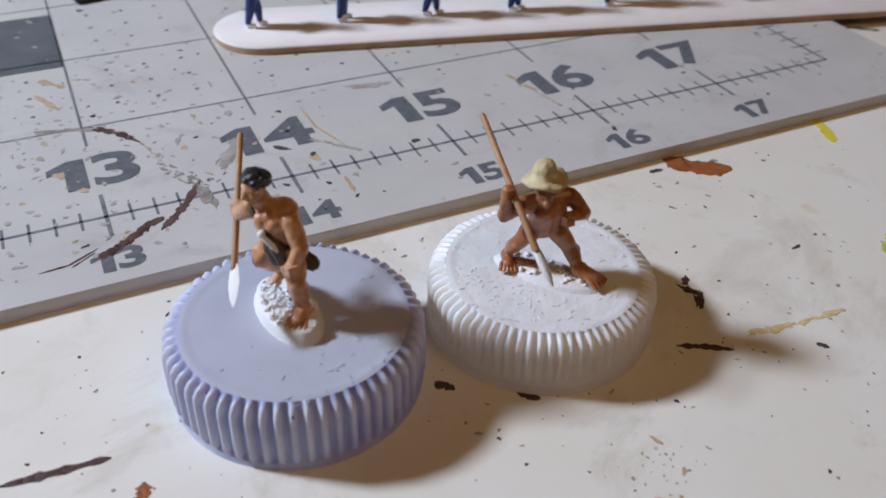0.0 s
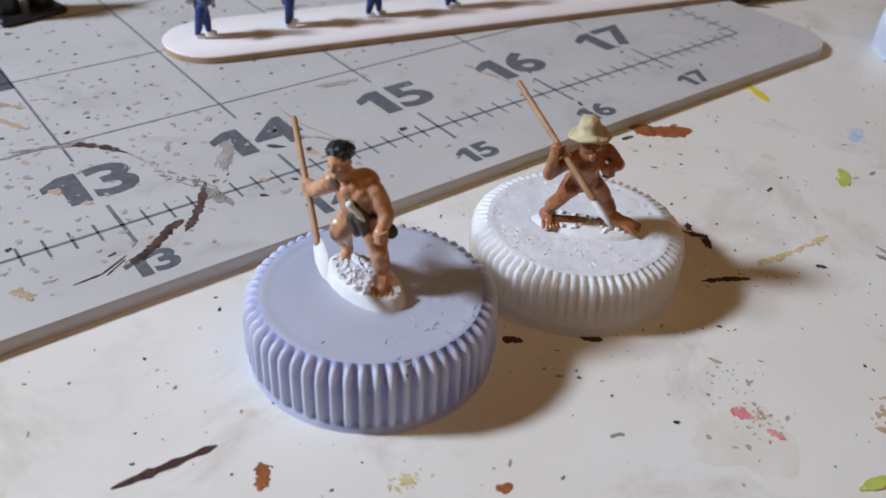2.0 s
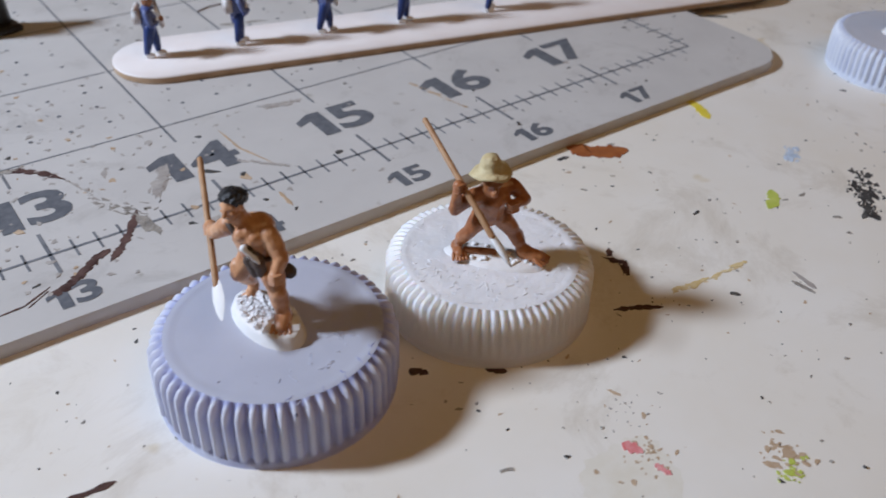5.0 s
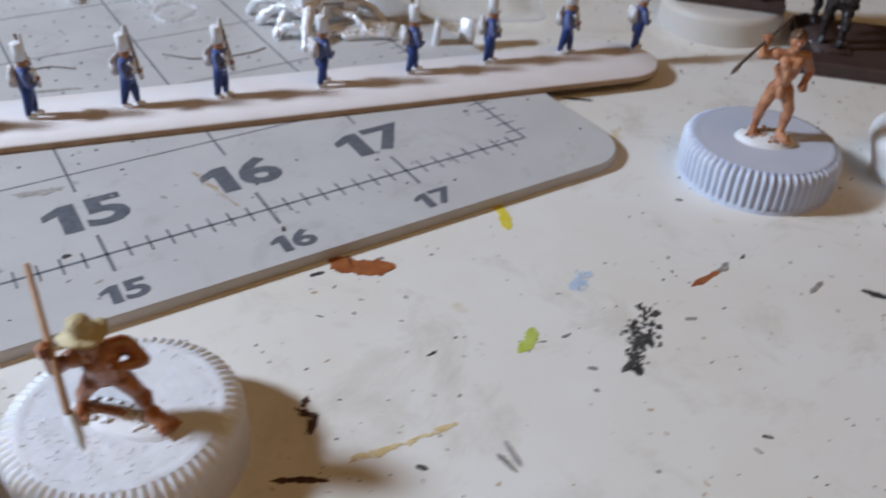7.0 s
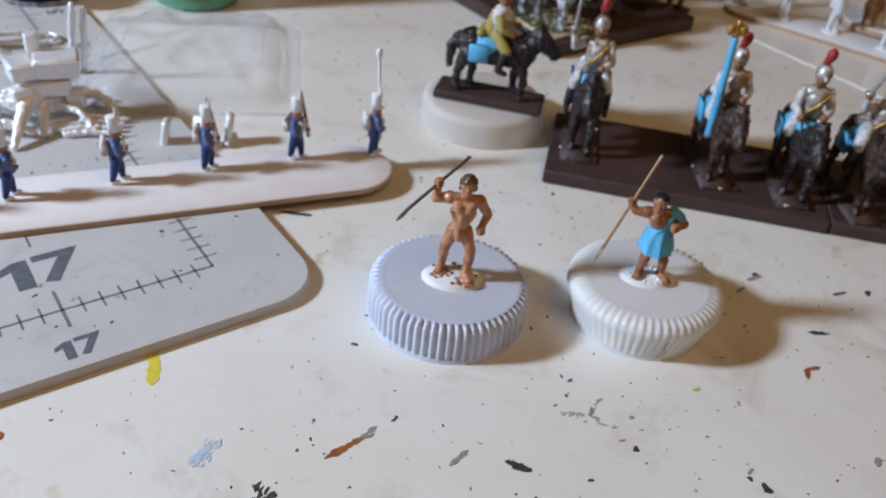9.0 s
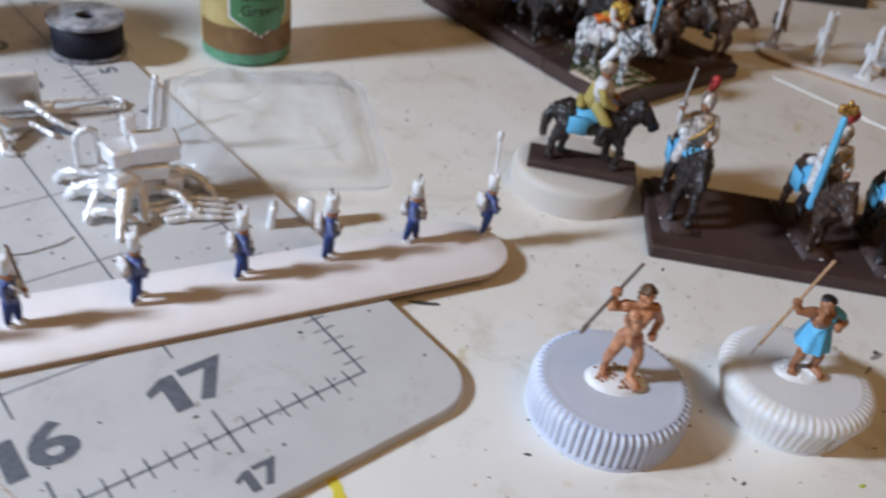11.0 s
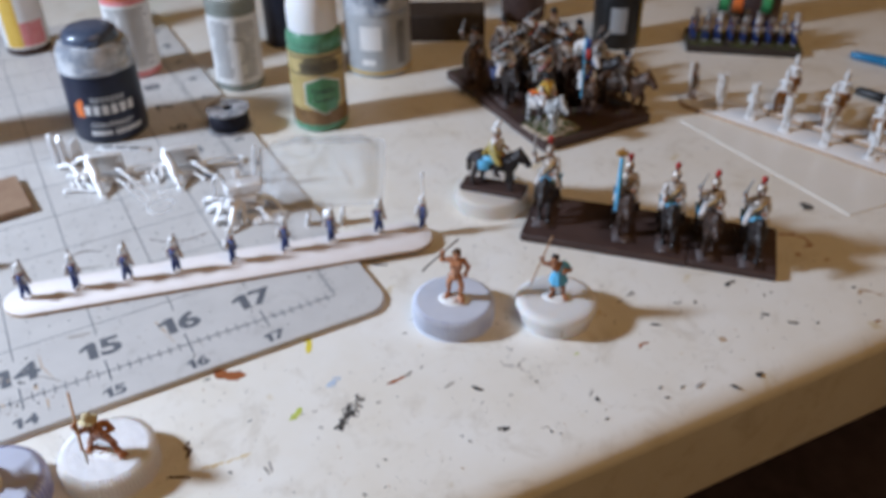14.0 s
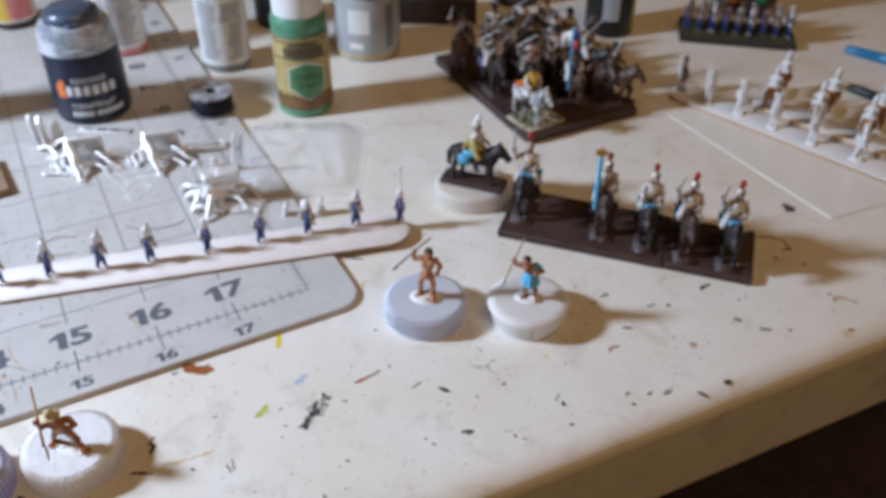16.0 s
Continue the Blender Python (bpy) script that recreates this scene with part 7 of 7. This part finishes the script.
# the bobbin of black thread
bb = thing("thread_bobbin", "clear plastic bobbin wound with black thread, on the mat", "bobbin", 7.7 + MX, 140.6 + MY, TOP + 0.06)
bm = bmesh.new()
lathe(bm, [(3.4, 0.9), (9.0, 1.0), (9.2, 4.5), (9.1, 8.9), (3.4, 9.0)], 40, close=False)
part("thread", bm, "thread", bb, "black thread", sharp=0)
for z in (0.0, 9.0):
    bm = bmesh.new()
    rings(bm, [[(r * math.cos(2 * math.pi * k / 40), r * math.sin(2 * math.pi * k / 40), z + d) for k in range(40)] for r, d in ((2.6, 0.0), (9.9, 0.0), (10.0, 0.5), (9.9, 1.0), (2.6, 1.0), (2.6, 0.0))], close=False)
    part("flange", bm, "bobbin", bb, "clear plastic flange")
bm = bmesh.new()
for k in range(9):
    a = k * 0.7
    wire(bm, [((9.6 + 1.6 * math.sin(k * 1.7)) * math.cos(a + s * 0.25), (9.6 + 1.6 * math.sin(k * 1.7 + s)) * math.sin(a + s * 0.25), 0.25) for s in range(5)], 0.1, 0, 5)
part("loose_thread", bm, "thread", bb, "stray loops of thread")


# ---- bare castings, blister, and the rest ----
def tray(name, x, y, z, rz, w, d, h, dome):
    """A thin clear plastic blister, open below, with a flat rim and a raised bubble."""
    bm = bmesh.new()
    rim = rounded(-w / 2, -d / 2, w / 2, d / 2, 5)
    mid = rounded(-w / 2 + 3, -d / 2 + 3, w / 2 - 3, d / 2 - 3, 7)
    up = rounded(-w / 2 + 5, -d / 2 + 5, w / 2 - 5, d / 2 - 5, 8)
    t = rounded(-w / 2 + 9, -d / 2 + 9, w / 2 - 9, d / 2 - 9, 9)
    rings(bm, [[(p[0], p[1], zz + 0.25 * math.sin(0.4 * p[0]) * (zz > 0.2)) for p in ring] for ring, zz in ((rim, 0.0), (mid, 0.15), (up, h * 0.75), (t, h))], close=False)
    top = [bm.verts.new((p[0] * 0.5, p[1] * 0.5, h + dome)) for p in t]
    ends = [v for v in bm.verts][-2 * len(t):-len(t)]
    for k in range(len(t)):
        bm.faces.new((ends[k], ends[(k + 1) % len(t)], top[(k + 1) % len(t)], top[k]))
    bm.faces.new(top)
    lid = max(bm.faces, key=lambda f: len(f.verts))
    bmesh.ops.poke(bm, faces=[lid])
    bmesh.ops.subdivide_edges(bm, edges=list(bm.edges), cuts=2, use_grid_fill=True)
    bmesh.ops.subdivide_edges(bm, edges=[e for e in bm.edges if e.calc_length() > 3.0], cuts=1, use_grid_fill=True)
    for v in bm.verts:
        if v.co.z > 0.4:
            v.co += Vector((0.5, 0.5, 1.5)) * noise.noise(v.co / 7.0) + Vector((0, 0, 0.7)) * noise.noise(v.co / 2.6)
    bmesh.ops.recalc_face_normals(bm, faces=bm.faces)
    bmesh.ops.solidify(bm, geom=bm.faces, thickness=0.18)
    ob = solid(name, bm, "film", "clear crumpled plastic blister pack lying empty beside the mat", "blister pack", x, y, z, rz, sharp=0)
    ob.visible_shadow = False
    # the bright folded edges
    for ring, zz, q in ((rim, 0.15, 0.22), (t, h + 0.02, 0.1)):
        bm = bmesh.new()
        wire(bm, [(p[0], p[1], zz + 0.3 * math.sin(0.4 * p[0])) for p in ring + ring[:1]], q, 0, 6)
        edge = part("folded_edge", bm, "film_edge", ob, "bright folded plastic edge", sharp=0)
        edge.visible_shadow = False
    for cx, cy, rr in ((-12.0, 12.0, 10.5),):
        bm = bmesh.new()
        wire(bm, [(cx + rr * math.cos(a * 0.2618), cy + rr * 0.9 * math.sin(a * 0.2618), h + 0.3) for a in range(25)], 0.14, 0, 6)
        edge = part("embossed_ring", bm, "film_edge", ob, "embossed ring in the plastic", sharp=0)
        edge.visible_shadow = False
    return ob


tray("blister_pack", 29.5, 82.0, 1.9, -27.0, 52.0, 56.0, 5.5, 0.4)

def curve(points, n=6):
    """A smooth run of points through a few given ones."""
    p = [Vector(a) for a in points]
    p = [p[0] * 2 - p[1]] + p + [p[-1] * 2 - p[-2]]
    out = []
    for i in range(1, len(p) - 2):
        for k in range(n):
            t = k / n
            out.append(0.5 * (2 * p[i] + (p[i + 1] - p[i - 1]) * t + (2 * p[i - 1] - 5 * p[i] + 4 * p[i + 1] - p[i + 2]) * t * t + (3 * p[i] - p[i - 1] - 3 * p[i + 1] + p[i + 2]) * t ** 3))
    return out + [p[-2]]


def strut(ob, points, r0, r1=None, mat="tin", name="strut", label=""):
    """A cast rod, tapering along a smooth line."""
    bm = bmesh.new()
    line = curve(points)
    for k, (a, b) in enumerate(zip(line, line[1:])):
        limb(bm, a, b, r0 + ((r1 or r0) - r0) * k / len(line), r0 + ((r1 or r0) - r0) * (k + 1) / len(line), 0, 8)
    bm = sculpted(bm, 0.24, 1, 0.16, 0.3)
    ob_ = part(name, bm, mat, ob, label, sharp=0)
    if mat == "film_edge":
        ob_.visible_shadow = False
    return ob_


def block(ob, size, at, turn=None, name="board", mat="tin", bevel=0.25, label=""):
    bm = bmesh.new()
    box(bm, size, at, 0, turn, bevel)
    return part(name, bm, mat, ob, label)


CAST = "bare castings on the mat"


def casting(label, x, y, g):
    return thing("metal_casting", label, "metal casting", x + MX, y + MY, TOP + 0.1, g, CAST)


def wagon_end(x, y, g):
    """A wagon's end board with a raised rim, on a long splayed post and bent struts."""
    ob = casting("bare white-metal wagon end board on bent struts", x, y, g)
    lean = Matrix.Rotation(radians(13), 3, "X")
    block(ob, (11.6, 1.0, 8.2), lean @ Vector((0, 0, 3.0)), lean, mat="tin_flat")
    block(ob, (13.2, 1.8, 1.3), lean @ Vector((0, 0, 11.2)), lean, "rim")
    for dx in (-6.2, 6.2):
        block(ob, (1.3, 1.7, 9.0), lean @ Vector((dx, 0, 2.4)), lean, "upright")
    bm = bmesh.new()
    for a, b, ra, rb in (((-6.6, -1.6, 11.4), (-6.4, -4.0, 8.6), 1.3, 2.0), ((-6.4, -4.0, 8.6), (-4.4, -8.0, 6.4), 2.1, 2.3), ((-4.4, -8.0, 6.4), (-4.0, -12.5, 4.6), 2.2, 1.6), ((-4.0, -12.5, 4.6), (-2.6, -15.6, 2.2), 1.5, 1.2), ((-2.6, -15.6, 2.2), (-2.4, -18.0, 0.8), 1.1, 0.9),
                         ((-2.4, -18.0, 0.8), (-0.4, -18.8, 0.7), 0.9, 0.7), ((-6.0, -5.0, 8.0), (-9.0, -7.4, 6.0), 1.2, 0.9), ((-9.0, -7.4, 6.0), (-8.6, -10.0, 3.4), 0.9, 0.7), ((-3.6, -9.0, 5.6), (-0.6, -10.6, 3.2), 1.3, 0.8)):
        limb(bm, a, b, ra, rb)
    part("post", sculpted(bm, 0.3, 1, 0.0, 0.2), "tin", ob, "thick splayed post", sharp=0)
    strut(ob, [(-5.5, -1.0, 3.4), (-9.5, -1.5, 4.4), (-12.5, -5.0, 3.0), (-11.0, -9.5, 0.9)], 0.75, 0.6)
    strut(ob, [(-7.0, 0.5, 1.4), (-11.5, 1.5, 2.2), (-15.0, -2.0, 1.4), (-14.0, -6.5, 0.9)], 0.7, 0.5)
    strut(ob, [(2.5, -1.0, 3.6), (5.0, -5.0, 4.6), (9.0, -9.0, 2.4), (13.0, -11.0, 0.8)], 0.85, 0.55)
    strut(ob, [(-1.0, -6.0, 1.0), (3.5, -8.5, 2.2), (8.0, -12.5, 0.8)], 0.7, 0.55)
    strut(ob, [(-7.5, 1.8, 1.3), (0, 1.5, 1.5), (8.5, 1.0, 1.3)], 0.8, name="axle")
    strut(ob, [(6.0, 1.0, 2.4), (15.0, 2.6, 1.6), (24.0, 3.2, 1.0)], 0.5, 0.4, name="shaft")
    strut(ob, [(6.0, -2.0, 1.8), (15.0, -2.6, 1.2), (24.0, -1.8, 0.8)], 0.5, 0.4, name="shaft")
    strut(ob, [(23.0, 3.4, 1.0), (25.0, 0.8, 1.0), (23.6, -2.0, 0.9)], 0.45, name="crossbar")
    return ob


wagon_end(-50.4, 122.4, -15)
wagon_end(-21.4, 112.4, -14)

# a pair of tall wedge plates beside a shorter one, with looping runners before them
ob = casting("bare white-metal casting of tall wedge plates with looping runners", -65.0, 141.0, -6)
for dx, dy, w, h, yaw, lean in ((-2.4, 0.0, 4.6, 15.5, 62, -8), (0.4, -0.6, 5.0, 14.6, 62, -5), (5.0, 1.4, 5.4, 11.0, 8, -4)):
    turn_ = Matrix.Rotation(radians(yaw), 3, "Z") @ Matrix.Rotation(radians(lean), 3, "X")
    bm = bmesh.new()
    loops = [[Vector((dx, dy, 0)) + turn_ @ Vector((xx, yy, zz)) for xx, zz in ((-w / 2, 0.2), (w / 2, 0.2), (w / 2 - 0.8, h * 0.93), (0.1 * w, h), (-w / 2 + 1.2, h * 0.86))] for yy in (-0.65, 0.65)]
    rings(bm, loops)
    part("plate", bm, "tin", ob)
strut(ob, [(-3.0, -2.0, 1.0), (1.0, -7.0, 3.4), (4.0, -14.0, 2.6), (6.4, -21.0, 1.0), (9.5, -27.0, 0.8)], 0.9, 0.6)
strut(ob, [(2.0, -3.0, 1.0), (7.0, -5.0, 4.6), (10.5, -10.0, 4.0), (7.0, -14.0, 1.0)], 0.8, 0.6)
strut(ob, [(4.0, -1.0, 1.0), (10.0, -3.0, 2.0), (13.0, -8.0, 1.0)], 0.7, 0.5)
strut(ob, [(0.0, -12.0, 0.9), (5.0, -17.0, 3.2), (10.0, -19.0, 0.9)], 0.7, 0.55)
strut(ob, [(-2.0, -24.0, 0.9), (4.0, -26.0, 1.0), (12.0, -30.0, 0.8)], 0.8, 0.5)
block(ob, (8.0, 2.2, 1.4), (1.0, 0.4, 0.0), None, "foot")

# stacked chests on the last team, with a stout leg, runners and loose rods round them
ob = casting("bare white-metal casting of stacked chests on a braced frame", -9.6, 66.0, -10)
for w, d, hh, dx, dy, z, yaw in ((8.6, 6.0, 3.6, 0.6, 0.6, 2.2, 6), (9.6, 6.4, 3.4, 0.2, 0.2, 6.2, -8), (5.0, 6.0, 3.8, -4.2, 0.0, 10.0, 12), (8.6, 6.6, 4.4, 3.0, 0.2, 10.0, -4)):
    yaw = Matrix.Rotation(radians(yaw), 3, "Z")
    chest = block(ob, (w, d, hh), (dx, dy, z), yaw, "chest")
    block(chest, (w + 0.6, d + 0.6, 0.8), (dx, dy, z + hh * 0.72), yaw, "lid", bevel=0.15)
bm = bmesh.new()
for a, b, ra, rb in (((-2.0, -1.5, 6.5), (-4.6, -5.0, 5.6), 2.0, 1.7), ((-4.6, -5.0, 5.6), (-6.6, -9.6, 3.0), 1.6, 1.2), ((-6.6, -9.6, 3.0), (-8.0, -13.0, 0.7), 1.1, 0.8), ((-4.0, -4.0, 6.0), (-9.0, -1.5, 5.6), 1.3, 1.0), ((-9.0, -1.5, 5.6), (-12.6, -5.5, 1.0), 1.0, 0.8),
                     ((-1.0, -2.5, 4.5), (-2.0, -9.0, 1.0), 1.2, 0.8)):
    limb(bm, a, b, ra, rb)
part("leg", sculpted(bm, 0.3, 1, 0.0, 0.2), "tin", ob, "stout forked leg", sharp=0)
strut(ob, [(-14.0, 5.0, 0.9), (-11.5, 2.5, 4.0), (-6.5, 1.0, 5.4), (-3.0, 1.0, 5.0)], 1.0, 0.8)
strut(ob, [(-15.0, 12.0, 0.9), (-13.0, 8.0, 4.6), (-8.0, 5.0, 4.6), (-3.0, 4.0, 4.0)], 0.9, 0.7)
strut(ob, [(-10.0, 17.0, 0.8), (-9.8, 15.0, 8.6), (-6.4, 14.6, 9.4), (-5.6, 16.8, 0.8)], 0.6, name="hoop")
strut(ob, [(6.8, 22.0, 0.8), (7.6, 21.4, 9.0), (8.6, 21.0, 17.0)], 0.8, 0.6, name="upright")
strut(ob, [(9.4, 22.0, 0.8), (10.2, 21.4, 9.0), (11.0, 21.0, 16.0)], 0.7, 0.5, name="upright")
for k in range(4):
    strut(ob, [(-1.0 + k, -4.0 - 2.0 * k, 0.8), (7.0, -4.8 - 2.0 * k, 1.6 - 0.2 * k), (15.0 - k, -6.4 - 2.0 * k, 0.8)], 0.6, 0.45, name="rod")
strut(ob, [(3.0, 3.5, 3.0), (8.0, 6.0, 3.0), (13.0, 4.0, 0.8)], 0.8, 0.6)

for k, (a, b, c) in enumerate((((-12.0, -3.0, 0.8), (-9.0, -7.0, 3.4), (-4.0, -8.0, 1.0)), ((-8.0, 3.0, 1.0), (-10.0, -2.0, 6.4), (-5.0, -6.0, 5.0)), ((2.0, -3.0, 4.0), (5.5, -6.0, 3.6), (8.0, -9.5, 0.8)), ((6.0, 3.0, 4.5), (11.0, 0.0, 3.4), (13.5, -4.0, 0.8)),
                               ((-2.0, 8.0, 0.8), (2.0, 10.0, 4.0), (7.0, 8.0, 1.0)), ((-12.0, 9.0, 0.8), (-6.0, 10.5, 2.6), (0.0, 7.0, 3.4)))):
    strut(ob, [a, b, c], 0.95 - 0.08 * (k % 3), 0.6)
for w, d, hh, dx, dy, z, yaw in ((4.0, 3.0, 2.6, -5.0, -3.2, 6.6, 24), (3.4, 2.6, 3.0, 5.6, -2.6, 3.4, -18), (2.6, 2.4, 4.0, -1.2, 4.0, 13.8, 8)):
    block(ob, (w, d, hh), (dx, dy, z), Matrix.Rotation(radians(yaw), 3, "Z"), "lug")

# clear plastic offcuts of the sprues between them
for x, y, g, shape in ((-43.0, 97.0, 10, [(-3.6, 5.0, 6.0), (-2.4, 0.0, 2.6), (0.5, -4.5, 0.6), (1.8, -1.0, 2.0), (-0.6, 5.0, 6.4), (-3.6, 5.0, 6.0)]),
                       (-38.5, 86.0, -20, [(-4.0, 5.0, 0.6), (-4.6, -1.0, 0.9), (-1.5, -4.0, 0.6), (3.6, -1.5, 0.9), (4.6, 4.0, 0.6), (0.0, 6.0, 1.4), (-4.0, 5.0, 0.6)]),
                       (-30.0, 99.0, 40, [(-6.0, 3.0, 0.6), (-2.0, -2.0, 2.4), (4.0, -3.0, 0.8), (7.0, 2.0, 0.6)])):
    ob = thing("sprue_offcut", "clear plastic offcut of a sprue on the mat", "offcut", x + MX, y + MY, TOP + 0.1, g, "clear offcuts on the mat")
    strut(ob, shape, 0.6, 0.5, "film_edge", "runner")

bm = bmesh.new()
box(bm, (24.0, 3.6, 0.8), (0, 0, 0), 0, None, 0.2)
for dx in (-7, -1, 5):
    box(bm, (4.6, 1.3, 0.2), (dx, 0, 0.75), 1)
solid("metal_casting", bm, ["tin", "black_plastic"], "flat bare metal strip with dark slots", "metal casting", -40.6 + MX, 143.6 + MY, TOP + 0.1, -32, CAST, sharp=45)
for k, (x, y, g) in enumerate(((8.5, 47.0, 60), (15.5, 44.5, 120), (21.5, 44.0, 70))):
    bm = bmesh.new()
    box(bm, (3.6, 1.6, 7.0), (0, 0, 0.0), 0, Matrix.Rotation(0.15, 3, "X"), 0.4)
    limb(bm, (-2.5, 0, 1.0), (4.0, 0, 0.9), 0.6, 0.5)
    solid("metal_casting", bm, "tin", "small bare white-metal casting beside the stick", "metal casting", x, y, 0.1, g, "bare castings by the stick", sharp=45)


# stray black threads lying on the mat
for points in ([(-47.0, 67.4), (-42.4, 62.3), (-34.8, 59.9), (-29.0, 60.0), (-26.3, 61.1)],
               [(-75.6, 70.3), (-72.9, 71.6), (-69.1, 71.6), (-64.8, 68.2)],
               [(-14.2, 125.6), (-14.2, 114.8), (-17.2, 106.9), (-23.2, 102.0), (-29.3, 101.7)]):
    bm = bmesh.new()
    wire(bm, [(x, y, 0) for x, y in points], 0.12, 0, 6)
    solid("loose_thread", bm, "p_maroon", "stray curl of dark thread on the mat", "thread", 0, 0, TOP + 0.16, 0, "stray threads", sharp=0)

# a wooden offcut at the mat's middle
bm = bmesh.new()
box(bm, (60.0, 29.5, 3.0), (0, 0, 0), 0, None, 0.4)
solid("figure_base", bm, "card", "brown painted empty figure base lying on the mat", "figure base", -114.0 + MX, 121.0 + MY, TOP + 0.06, 5.0)
# a dark figure stand at the mat's edge
bm = bmesh.new()
for dx in (-3.4, 3.4):
    limb(bm, (dx, 0, 0.6), (dx * 0.9, 0, 14.0), 2.6, 1.8)
box(bm, (13.0, 9.0, 1.4), (0, 0, 0), 0, None, 0.4)
solid("dark_clip", bm, "black_plastic", "small black plastic stand on the mat", "stand", -116.0 + MX, 81.0 + MY, TOP + 0.06, 10)
# the dark box behind the pots
bm = bmesh.new()
box(bm, (46.0, 24.0, 15.0), (0, 0, 0), 0, None, 0.6)
solid("paint_box", bm, "base_black", "low dark brown box behind the paint pots", "box", 152.0, 196.0, 0, -30)
# the clear sheet under the white sticks
bm = bmesh.new()
plate(bm, [(194.0, 44.0), (195.7, -51.0), (330.0, -66.0), (330.0, 30.0)], 0.0, 0.35, 0, 0.1)
solid("plastic_sheet", bm, "sheet", "thin pale plastic sheet under the white sticks", "plastic sheet", 0, 0, 0, sharp=40)
# pens
for x, y, g, m, nm in ((321.8, 52.6, -66, "pen_blue", "blue plastic pen lying on the desk"), (287.4, 20.8, -75.5, "black_plastic", "black pen lying on the desk")):
    ob = thing("pen", nm, "pen", x, y, 2.6, g, "pens")
    bm = bmesh.new()
    limb(bm, (0, 0, 0), (16, 0, 0), 2.0, 2.5, 0, 16)
    limb(bm, (16, 0, 0), (118, 0, 0), 2.5, 2.5, 0, 16)
    part("barrel", bm, m, ob)
    bm = bmesh.new()
    box(bm, (30, 1.8, 0.9), (34, 0, 2.3), 0, None, 0.3)
    part("clip", bm, m, ob)
